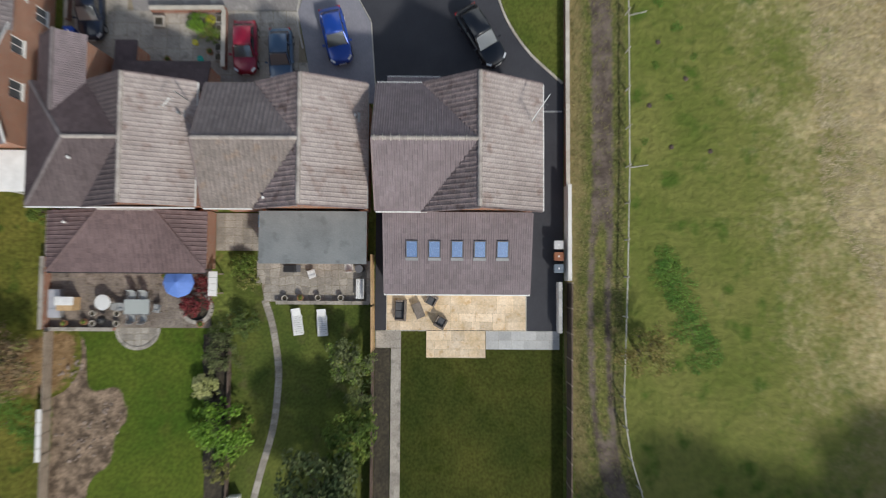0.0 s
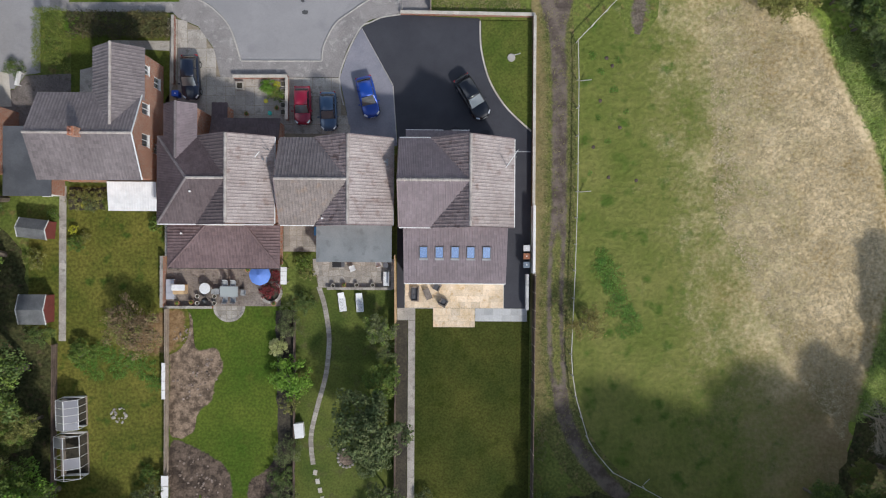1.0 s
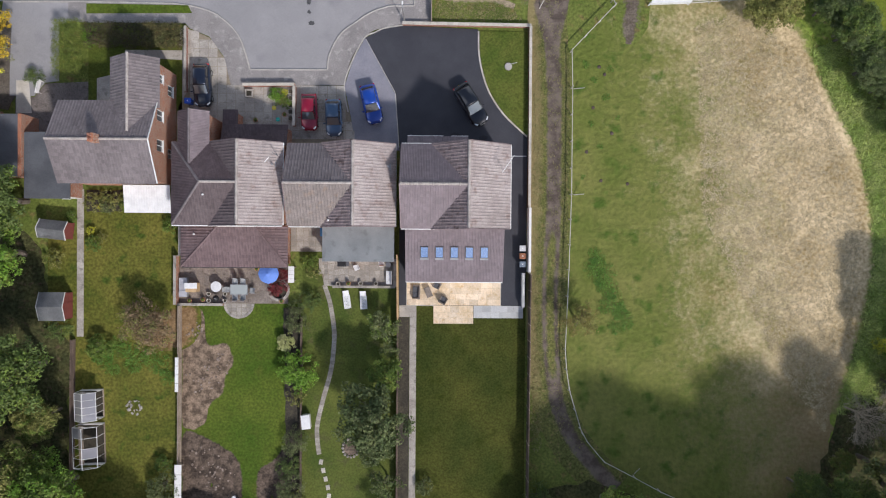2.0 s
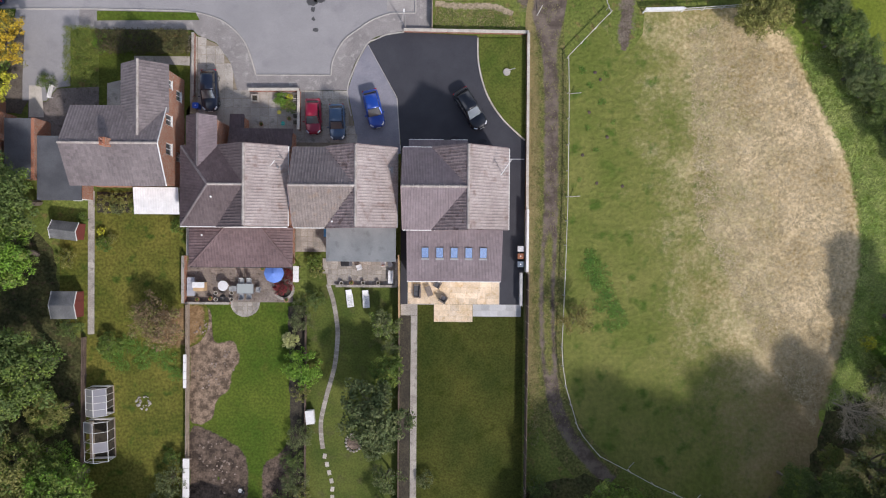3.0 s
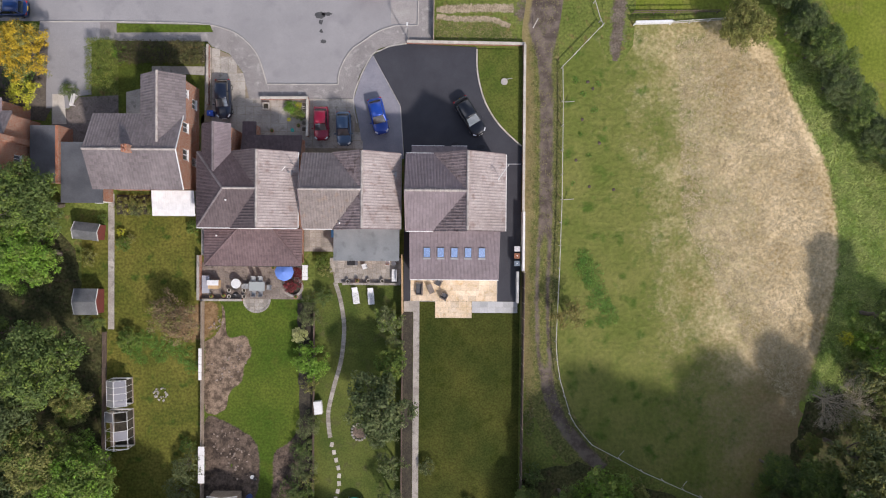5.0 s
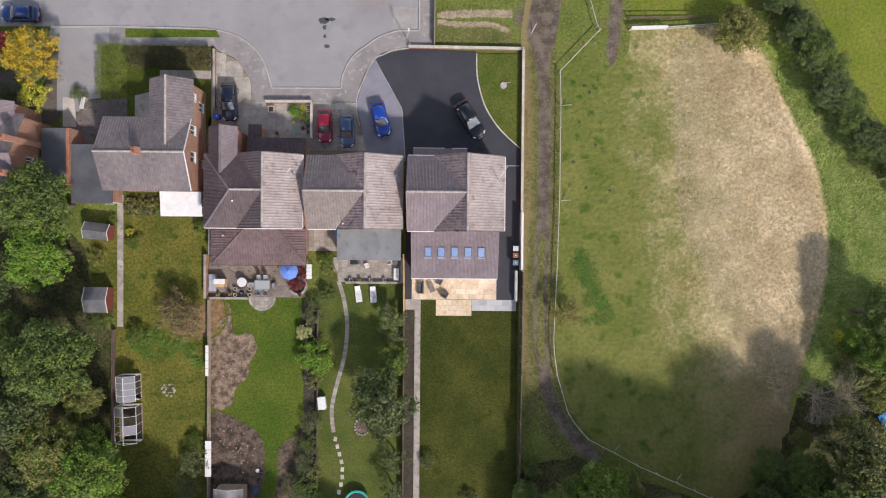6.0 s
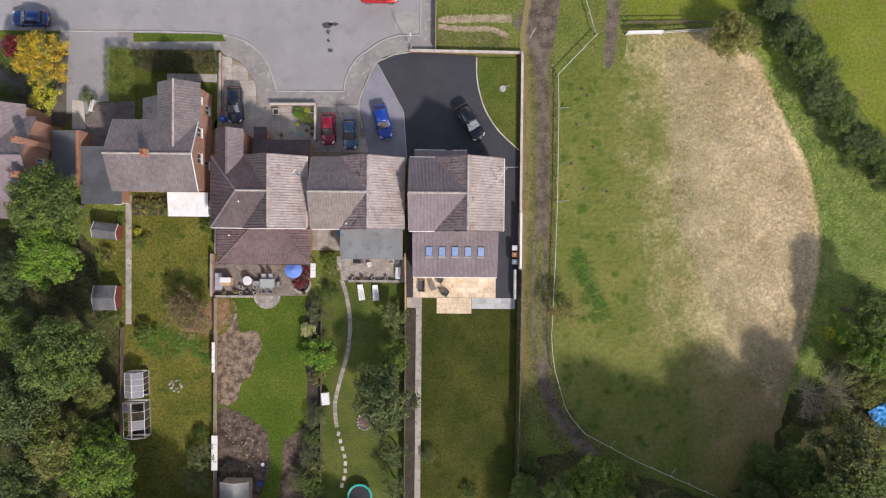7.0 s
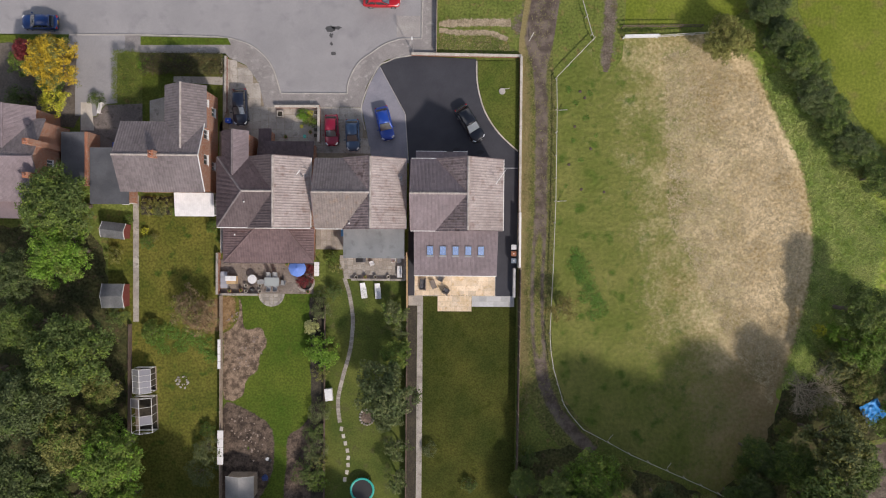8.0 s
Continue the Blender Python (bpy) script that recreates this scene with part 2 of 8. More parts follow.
def path_ground(name):
    """A footpath: one bare lane that splits into two ruts, straw grass on its west side, green on its east."""
    m = mat(name, (0.085, 0.1, 0.026), (0.15, 0.155, 0.045), big=0.5, fine=4, bump=0.9, dist=0.1, grain=0.4, sheen=0.2, third=(0.2, 0.165, 0.07))
    n, l = m.node_tree.nodes, m.node_tree.links
    p = n["Principled BSDF"]
    u, w = n.new("ShaderNodeSeparateXYZ"), n.new("ShaderNodeSeparateXYZ")
    l.new(n.new("ShaderNodeUVMap").outputs["UV"], u.inputs[0])
    l.new(n.new("ShaderNodeNewGeometry").outputs["Position"], w.inputs[0])
    off = math_node(n, l, "ABSOLUTE", u.outputs["X"])
    lane = math_node(n, l, "SUBTRACT", off, math_node(n, l, "ADD", 0.74, step_node(n, l, w.outputs["Y"], 22.0, 28.0, 0.0, 1.1)))
    ruts = math_node(n, l, "SUBTRACT", math_node(n, l, "ABSOLUTE", math_node(n, l, "SUBTRACT", off, 0.62)), 0.2)
    split = math_node(n, l, "MULTIPLY", step_node(n, l, w.outputs["Y"], 1.0, 6.0, 1.0, 0.0), step_node(n, l, w.outputs["Y"], -15.0, -10.5))
    d = math_node(n, l, "MULTIPLY_ADD", split, math_node(n, l, "SUBTRACT", ruts, lane), lane)
    wob = noise_node(n, l, 1.2, 8, 0.7)
    d = math_node(n, l, "ADD", d, math_node(n, l, "MULTIPLY_ADD", wob, 0.8, -0.4))
    bare = step_node(n, l, d, -0.18, 0.2, 1.0, 0.0)
    west = step_node(n, l, math_node(n, l, "MULTIPLY_ADD", noise_node(n, l, 0.9, 8, 0.75), 3.0, u.outputs["X"]), -0.4, 0.5, 0.85, 0.0)
    west = math_node(n, l, "MULTIPLY", west, step_node(n, l, w.outputs["Y"], -17.0, -11.0))
    straw = mix_node(n, l, noise_node(n, l, 5.0, 5), (0.15, 0.12, 0.05), (0.36, 0.29, 0.14))
    earth = mix_node(n, l, step_node(n, l, noise_node(n, l, 0.55, 7, 0.65), 0.38, 0.62), (0.085, 0.066, 0.055), (0.18, 0.145, 0.12))
    old = p.inputs["Base Color"].links[0].from_socket
    col = mix_node(n, l, west, old, straw)
    l.new(mix_node(n, l, bare, col, earth), p.inputs["Base Color"])
    return m


GRASS = mat("rough_grass", (0.100, 0.135, 0.025), (0.150, 0.175, 0.040), big=0.3, fine=3.5, bump=0.8, dist=0.1, grain=0.35, sheen=0.2, third=(0.170, 0.140, 0.050))
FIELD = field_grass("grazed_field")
MARGIN = fade(field_grass("field_margin"), (0.12, 0.18, 0.03), (0.26, 0.31, 0.07), 0.5, 0.6, 3.0)
PATHWAY = path_ground("worn_footpath")
EARTH_EDGE = fade(mat("trampled_turf", (0.100, 0.135, 0.025), (0.150, 0.175, 0.040), big=0.3, fine=3.5, bump=0.8, dist=0.1, grain=0.35, sheen=0.2, third=(0.170, 0.140, 0.050)), (0.09, 0.07, 0.055), (0.17, 0.14, 0.11))
SAND_EDGE = fade(mat("sandy_turf", (0.100, 0.135, 0.025), (0.150, 0.175, 0.040), big=0.3, fine=3.5, bump=0.8, dist=0.1, grain=0.35, sheen=0.2, third=(0.170, 0.140, 0.050)), (0.24, 0.195, 0.13), (0.38, 0.31, 0.22))
LUSH = mat("lush_grass", (0.184, 0.270, 0.037), (0.287, 0.345, 0.070), big=0.35, fine=2.2, bump=1.0, dist=0.25, grain=0.4, sheen=0.2, third=(0.30, 0.27, 0.09))
PASTURE = mat("far_pasture", (0.135, 0.172, 0.022), (0.185, 0.215, 0.035), big=0.12, fine=3, bump=0.6, dist=0.08, grain=0.25, sheen=0.1, third=(0.170, 0.170, 0.043))
LAWN = mat("mown_lawn", (0.034, 0.047, 0.009), (0.076, 0.079, 0.016), big=0.14, fine=5, bump=0.5, dist=0.04, grain=0.32, sheen=0.1, third=(0.035, 0.046, 0.007))
LAWN_BRIGHT = mat("bright_lawn", (0.05, 0.095, 0.009), (0.1, 0.13, 0.018), big=0.16, fine=4, bump=0.6, dist=0.05, grain=0.3, sheen=0.15, third=(0.075, 0.1, 0.014))
LAWN_OLD = mat("mossy_lawn", (0.085, 0.098, 0.016), (0.16, 0.148, 0.03), big=0.2, fine=3.5, bump=0.8, dist=0.08, grain=0.38, sheen=0.15, third=(0.055, 0.085, 0.012))
ROAD = mat("worn_asphalt", (0.26, 0.255, 0.26), (0.32, 0.31, 0.315), big=0.16, fine=14, rough=0.9, bump=0.15, dist=0.01, grain=0.12, third=(0.25, 0.244, 0.252))
PAVE = mat("pavement_asphalt", (0.22, 0.205, 0.2), (0.29, 0.27, 0.26), big=0.45, fine=9, rough=0.9, bump=0.2, dist=0.01, grain=0.2, third=(0.36, 0.34, 0.32))
TARMAC = mat("new_tarmac", (0.033, 0.034, 0.043), (0.046, 0.047, 0.057), big=0.3, fine=18, rough=0.75, bump=0.25, dist=0.008, grain=0.2)
BLOCK = mat("grey_drive", (0.2, 0.2, 0.235), (0.26, 0.255, 0.29), big=0.4, fine=14, rough=0.85, bump=0.2, dist=0.008, grain=0.12)
KERB = mat("kerb_concrete", (0.38, 0.36, 0.33), (0.47, 0.44, 0.4), big=1.2, fine=14, bump=0.25, dist=0.01, grain=0.2, rand=0.1)
CONCRETE = mat("old_concrete", (0.324, 0.294, 0.258), (0.444, 0.408, 0.360), big=0.5, fine=9, bump=0.3, dist=0.012, grain=0.2, rand=0.12, third=(0.240, 0.222, 0.192))
SOIL = mat("dug_soil", (0.07, 0.05, 0.036), (0.22, 0.165, 0.125), big=0.7, fine=5, bump=1.0, dist=0.12, grain=0.5, third=(0.11, 0.09, 0.045))
BED = mat("planting_bed", (0.035, 0.03, 0.02), (0.06, 0.05, 0.032), big=0.8, fine=6, bump=0.9, dist=0.08, grain=0.4)
SANDSTONE = mat("sandstone_slab", (0.63, 0.48, 0.3), (0.77, 0.64, 0.49), big=0.7, fine=7, rough=0.8, bump=0.2, dist=0.008, grain=0.12, rand=0.15, third=(0.58, 0.41, 0.23))
PALE_SLAB = mat("pale_paving", (0.42, 0.42, 0.42), (0.5, 0.5, 0.49), big=0.9, fine=9, bump=0.15, dist=0.006, grain=0.1, rand=0.16)
CRAZY = mat("crazy_paving_stone", (0.27, 0.244, 0.208), (0.38, 0.346, 0.302), big=0.8, fine=9, bump=0.3, dist=0.01, grain=0.2, rand=0.22)
PALE_JOINT = mat("pale_sand_joint", (0.45, 0.35, 0.22), (0.5, 0.4, 0.27), big=2, fine=14, bump=0.2, grain=0.15)
JOINT = mat("sand_joint", (0.22, 0.18, 0.13), (0.28, 0.24, 0.17), big=2, fine=14, bump=0.3, grain=0.2)
WALLCAP = mat("cream_wall_coping", (0.44, 0.4, 0.34), (0.56, 0.52, 0.46), big=0.7, fine=9, bump=0.2, dist=0.01, grain=0.15, rand=0.1)
WHITEWALL = mat("white_render", (0.72, 0.7, 0.68), (0.8, 0.79, 0.77), big=0.8, fine=9, bump=0.12, dist=0.006, grain=0.06)
BRICK = bricks("orange_brick", (0.42, 0.18, 0.1), (0.34, 0.135, 0.075))
BRICK_DARK = bricks("red_brick", (0.3, 0.115, 0.07), (0.24, 0.085, 0.055))
# Tile tones carry weathering and sunlight both: east slopes paler, west and north darker.
TILE_BEIGE = mat("weathered_sunlit_beige_tile", (0.315, 0.268, 0.252), (0.415, 0.362, 0.345), big=0.35, fine=11, bump=0.25, dist=0.008, grain=0.2, rand=0.08, third=(0.259, 0.2, 0.18))
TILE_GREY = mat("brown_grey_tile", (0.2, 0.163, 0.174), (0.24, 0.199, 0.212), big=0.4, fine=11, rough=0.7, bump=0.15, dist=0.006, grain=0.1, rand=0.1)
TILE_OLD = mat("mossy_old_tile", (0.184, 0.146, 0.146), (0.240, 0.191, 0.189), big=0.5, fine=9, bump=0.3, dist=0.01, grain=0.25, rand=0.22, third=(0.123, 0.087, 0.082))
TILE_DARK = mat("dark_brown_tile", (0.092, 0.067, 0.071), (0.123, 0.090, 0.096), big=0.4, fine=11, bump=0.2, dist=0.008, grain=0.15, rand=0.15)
TILE_RED = mat("maroon_brown_tile", (0.138, 0.095, 0.096), (0.178, 0.125, 0.126), big=0.35, fine=10, bump=0.25, dist=0.008, grain=0.16, rand=0.14)
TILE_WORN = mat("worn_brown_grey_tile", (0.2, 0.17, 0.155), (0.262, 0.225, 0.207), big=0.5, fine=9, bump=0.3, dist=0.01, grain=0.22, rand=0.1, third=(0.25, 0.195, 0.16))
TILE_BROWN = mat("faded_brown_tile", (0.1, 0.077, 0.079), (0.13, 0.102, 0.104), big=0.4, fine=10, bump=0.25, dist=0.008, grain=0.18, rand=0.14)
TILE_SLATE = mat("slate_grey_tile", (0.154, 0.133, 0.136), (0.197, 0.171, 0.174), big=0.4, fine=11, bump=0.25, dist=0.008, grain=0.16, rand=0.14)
FELT = mat("grey_roofing_felt", (0.185, 0.2, 0.208), (0.25, 0.268, 0.275), big=0.35, fine=12, rough=0.75, bump=0.12, dist=0.006, grain=0.1, third=(0.165, 0.178, 0.184))
FELT_DARK = mat("dark_roofing_felt", (0.075, 0.08, 0.092), (0.11, 0.117, 0.132), big=0.4, fine=12, rough=0.8, bump=0.15, dist=0.006, grain=0.12)
WHITE = plain("white_plastic", (0.8, 0.8, 0.79), rough=0.35)
POLY = plain("white_polycarbonate", (0.82, 0.82, 0.82), rough=0.3)
GREY = plain("grey_plastic", (0.3, 0.31, 0.32), rough=0.5)
ANTHRA = plain("anthracite_metal", (0.12, 0.125, 0.14), rough=0.45)
BLACK = plain("black_plastic", (0.02, 0.02, 0.022), rough=0.5)
STEEL = plain("galvanised_steel", (0.5, 0.5, 0.5), rough=0.4, metal=0.7)
WOOD = mat("weathered_timber", (0.25, 0.2, 0.155), (0.34, 0.28, 0.22), big=1.5, fine=16, bump=0.3, dist=0.006, grain=0.25, rand=0.15)
WOOD_DARK = mat("dark_fence_timber", (0.1, 0.07, 0.055), (0.15, 0.11, 0.085), big=1.2, fine=16, bump=0.3, dist=0.006, grain=0.25, rand=0.15)
WOOD_NEW = mat("new_softwood", (0.46, 0.31, 0.16), (0.52, 0.37, 0.21), big=1.2, fine=16, bump=0.2, dist=0.004, grain=0.15, rand=0.1)
# Blue base colour adds the reflected sky's tint to the panes.
SKYGLASS = glass("roof_window_glass", (0.52, 0.7, 1.0))
SKYGLASS.node_tree.nodes["Principled BSDF"].inputs["Metallic"].default_value = 0.85
PANE = glass("window_glass", (0.1, 0.11, 0.12))


# ---- building helpers ----
def base_of(ob):
    v = Vector((0, 0, 0))
    while ob:
        v += ob.location
        ob = ob.parent
    return v


def part(name, bm, material, parent=None, label="", smooth=False):
    """Links a bmesh, given in world metres, as one mesh object under parent."""
    bm.normal_update()
    me = bpy.data.meshes.new(name)
    if parent:
        bmesh.ops.translate(bm, vec=-base_of(parent), verts=bm.verts)
    bm.to_mesh(me)
    bm.free()
    if smooth:
        for f in me.polygons:
            f.use_smooth = True
    me.materials.append(material)
    ob = new(name, me)
    if parent:
        ob.parent = parent
    if label:
        tagged(ob, label)
    return ob


def thing(name, at, label, category, group="", kind=""):
    ob = new(name)
    ob.location = at
    ob.empty_display_size = 0.2
    return tagged(ob, label, category, group, kind)


def box(bm, x0, y0, z0, x1, y1, z1, bevel=0.0):
    m = Matrix.Translation(((x0 + x1) / 2, (y0 + y1) / 2, (z0 + z1) / 2)) @ Matrix.Diagonal((abs(x1 - x0), abs(y1 - y0), abs(z1 - z0), 1))
    got = bmesh.ops.create_cube(bm, size=1, matrix=m)
    if bevel:
        edges = list({e for v in got["verts"] for e in v.link_edges})
        bmesh.ops.bevel(bm, geom=edges, offset=bevel, segments=2, affect="EDGES", profile=0.6)
    return bm


def bar(bm, a, b, r, r2=None, sides=6):
    """A round bar from a to b."""
    a, b = Vector(a), Vector(b)
    d = b - a
    m = Matrix.Translation((a + b) / 2) @ d.to_track_quat("Z", "Y").to_matrix().to_4x4()
    bmesh.ops.create_cone(bm, cap_ends=True, segments=sides, radius1=r, radius2=r if r2 is None else r2, depth=d.length, matrix=m)
    return bm


def beam(bm, a, b, w, h):
    """A square-cut beam from a to b, w wide and h high."""
    a, b = Vector(a), Vector(b)
    d = b - a
    m = Matrix.Translation((a + b) / 2) @ d.to_track_quat("X", "Z").to_matrix().to_4x4() @ Matrix.Diagonal((d.length, w, h, 1))
    bmesh.ops.create_cube(bm, size=1, matrix=m)
    return bm


def prism(bm, pts, z0, z1):
    lo = [bm.verts.new((x, y, z0)) for x, y in pts]
    hi = [bm.verts.new((x, y, z1)) for x, y in pts]
    faces = [bm.faces.new(hi), bm.faces.new(lo[::-1])]
    for i in range(len(pts)):
        j = (i + 1) % len(pts)
        faces.append(bm.faces.new((lo[i], lo[j], hi[j], hi[i])))
    bmesh.ops.recalc_face_normals(bm, faces=faces)
    return bm


def curve(pts, n=6, closed=False):
    """A smooth line through pts."""
    p = [Vector(q) for q in pts]
    k = len(p)
    out = []
    for i in range(k if closed else k - 1):
        if closed:
            a, b, c, d = p[i - 1], p[i], p[(i + 1) % k], p[(i + 2) % k]
        else:
            a, b, c, d = p[max(i - 1, 0)], p[i], p[i + 1], p[min(i + 2, k - 1)]
        for s in range(n):
            t = s / n
            out.append(tuple(0.5 * (2 * b + (c - a) * t + (2 * a - 5 * b + 4 * c - d) * t * t + (3 * b - a - 3 * c + d) * t ** 3)))
    return out if closed else out + [tuple(p[-1])]


def ribbon(pts, w):
    """The outline of a band of width w (one number, or one per point) along pts."""
    p = [Vector(q) for q in pts]
    ws = [w] * len(p) if not isinstance(w, (list, tuple)) else w
    left, right = [], []
    for i, q in enumerate(p):
        d = (p[min(i + 1, len(p) - 1)] - p[max(i - 1, 0)]).normalized()
        nrm = Vector((-d.y, d.x)) * ws[i] / 2
        left.append(tuple(q + nrm))
        right.append(tuple(q - nrm))
    return left + right[::-1]


def ragged(pts, amount, step=0.5, seed=1, closed=True):
    """Breaks a closed outline into short uneven pieces."""
    rnd = random.Random(seed)
    out = []
    for i, a in enumerate(pts if closed else pts[:-1]):
        a, b = Vector(a), Vector(pts[(i + 1) % len(pts)])
        k = max(1, int((b - a).length / step))
        nrm = Vector((-(b - a).y, (b - a).x)).normalized()
        for s in range(k):
            out.append(tuple(a.lerp(b, s / k) + nrm * rnd.uniform(-amount, amount)))
    return out


def patch(name, pts, top, material, label, category, thick=0.3):
    bm = prism(bmesh.new(), [tuple(p)[:2] for p in pts], top - thick, top)
    return tagged(part(name, bm, material), label, category, kind="structure")


def sheet(name, rows, us, top, material, label, category):
    """A thin ground sheet from rows of points; u of each point says how far its surface has turned."""
    verts = [(x, y, top) for row in rows for x, y in row]
    k = len(rows[0])
    faces = [(i * k + j, i * k + j + 1, (i + 1) * k + j + 1, (i + 1) * k + j) for i in range(len(rows) - 1) for j in range(k - 1)]
    bm = bmesh.new()
    vs = [bm.verts.new(v) for v in verts]
    uv = bm.loops.layers.uv.new("UVMap")
    val = {v: us[i % k] for i, v in enumerate(vs)}
    for f in faces:
        face = bm.faces.new([vs[i] for i in f])
        for lp in face.loops:
            lp[uv].uv = (val[lp.vert], 0.0)
    bmesh.ops.recalc_face_normals(bm, faces=bm.faces)
    if sum(f.normal.z for f in bm.faces) < 0:
        bmesh.ops.reverse_faces(bm, faces=bm.faces)
    got = bmesh.ops.extrude_edge_only(bm, edges=[e for e in bm.edges if e.is_boundary])
    for v in got["geom"]:
        if isinstance(v, bmesh.types.BMVert):
            v.co.z -= 0.2
    return tagged(part(name, bm, material), label, category, kind="structure")


def band(name, line, offs, us, top, material, label, category, tip=1.0):
    """A sheet along a line; offs: how far to the left of it each point lies; tip: how narrow its last fifth becomes."""
    p = [Vector(q[:2]) for q in line]
    rows = []
    for i, q in enumerate(p):
        d = (p[min(i + 1, len(p) - 1)] - p[max(i - 1, 0)]).normalized()
        k = 1 - (1 - tip) * max(0.0, i / (len(p) - 1) - 0.8) / 0.2
        rows.append([tuple(q + Vector((-d.y, d.x)) * o * k) for o in offs])
    return sheet(name, rows, us, top, material, label, category)


def soft(name, pts, inset, top, material, label, category):
    """A patch that fades in over inset metres from its outline; pts: a closed outline round its middle."""
    p = [Vector(q) for q in curve(pts, 4, closed=True)]
    c = sum(p, Vector((0, 0))) / len(p)
    rows = []
    for q in p + p[:1]:
        d = (c - q)
        rows.append([tuple(q), tuple(q + d * min(0.8, inset / d.length)), tuple(q + d * 0.97)])
    return sheet(name, rows, (0.0, 1.0, 1.0), top, material, label, category)

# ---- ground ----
# The shade beneath the crowns is mixed into this floor colour.
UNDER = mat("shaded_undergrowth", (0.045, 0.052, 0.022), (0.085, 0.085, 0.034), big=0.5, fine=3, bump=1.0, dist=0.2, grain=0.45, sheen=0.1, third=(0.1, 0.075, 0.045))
bm = prism(bmesh.new(), [(-1500, -1500), (1500, -1500), (1500, 1500), (-1500, 1500)], -1.0, 0.0)
tagged(part("ground", bm, GRASS), "rough green grass ground reaching the horizon", "ground", kind="structure")

FENCE_LINE = [(15.7, 31.8), (17.0, 27.4), (17.3, 26.9), (12.75, 22.1), (12.85, 18.3), (12.82, 7.1), (12.62, -0.8), (12.3, -9.2), (12.45, -11.3),
              (12.8, -13.5), (14.0, -17.5), (14.8, -18.9), (16.5, -20.9), (19.8, -22.6), (22.4, -24.0), (27.2, -26.1), (31.4, -27.9), (38, -31)]
FIELD_EAST = [(41.1, -16.0), (43.7, -6.8), (44.9, -0.5), (44.7, 5.1), (43.4, 11.3), (40.8, 16.5), (37.9, 22.4), (36.4, 25.0), (31.6, 27.8)]
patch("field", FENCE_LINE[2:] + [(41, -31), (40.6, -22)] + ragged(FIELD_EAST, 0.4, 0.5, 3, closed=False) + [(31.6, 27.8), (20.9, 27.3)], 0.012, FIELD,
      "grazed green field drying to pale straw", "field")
patch("rough_grass_strip", ragged(FIELD_EAST[::-1] + [(40.6, -22), (50, -24), (55, -8), (56, 8), (50, 15), (46, 20), (42, 27), (36, 30)], 0.45, 0.5, 4), 0.02, LUSH,
      "long lush green grass beside the dry field", "grass")
patch("far_pasture", [(42.5, 60), (42.5, 31), (47, 22), (52, 15), (58, 11), (140, 0), (140, 60)], 0.03, PASTURE, "bright green pasture behind the hedgerow", "field")
patch("north_pasture", [(17.9, 60), (17.6, 28.6), (33, 28.9), (41, 34), (41, 60)], 0.016, PASTURE, "green pasture behind a white gate", "field")
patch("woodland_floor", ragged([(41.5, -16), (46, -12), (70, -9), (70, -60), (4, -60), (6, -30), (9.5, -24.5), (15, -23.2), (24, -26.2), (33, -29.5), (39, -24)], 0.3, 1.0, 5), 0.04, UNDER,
      "leaf litter under trees, darkened for their shade", "ground")
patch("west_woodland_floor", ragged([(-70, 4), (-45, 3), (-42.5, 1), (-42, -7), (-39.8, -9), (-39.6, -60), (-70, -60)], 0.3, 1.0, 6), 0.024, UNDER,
      "leaf litter under dense garden trees, darkened for their shade", "ground")

soft("bare_yard", [(47.5, -24.5), (51.5, -22.6), (58, -22.5), (60, -30), (48, -31)], 1.0, 0.062, EARTH_EDGE, "bare brown earth behind the trees", "ground")
# footpath beside the field
track = curve([(12.2, 40), (11.6, 33), (11.0, 28.5), (10.7, 25.3), (11.1, 18), (11.15, 10), (11.1, 4), (10.8, -3), (11.0, -10), (11.7, -15), (13.2, -18.6), (15.5, -21.5), (18, -24)], 8)
band("dirt_path", track, (-2.5, -1.2, 0.0, 1.0, 1.7), (-2.5, -1.2, 0.0, 1.0, 1.7), 0.03, PATHWAY, "bare earth footpath splitting into two worn ruts", "path")
soft("mud_junction", [(6.2, 28.0), (7.6, 30.6), (9.5, 33.5), (13.6, 33.5), (12.9, 28.5), (11.9, 25.4), (10.0, 24.0), (8.8, 26.0)], 2.2, 0.022, EARTH_EDGE, "muddy bare earth at a path junction", "path")
band("sand_track", curve([(-1.6, 28.5), (1, 28.8), (4, 28.9), (7.2, 28.9)], 6), (-0.7, -0.2, 0.2, 0.7), (0, 1, 1, 0), 0.034, SAND_EDGE, "sandy vehicle rut across the grass", "path")
band("sand_rut", curve([(-1.6, 27.9), (1, 27.6), (4.5, 27.6), (6.8, 26.8)], 6), (-0.5, -0.1, 0.1, 0.5), (0, 1, 1, 0), 0.038, SAND_EDGE, "narrow sandy rut across the grass", "path")
band("field_margin", curve(FIELD_EAST, 5), (0.9, 0.3, -0.3, -0.9), (0, 0.35, 0.65, 1.0), 0.027, MARGIN, "straw grass meeting long green grass", "grass")

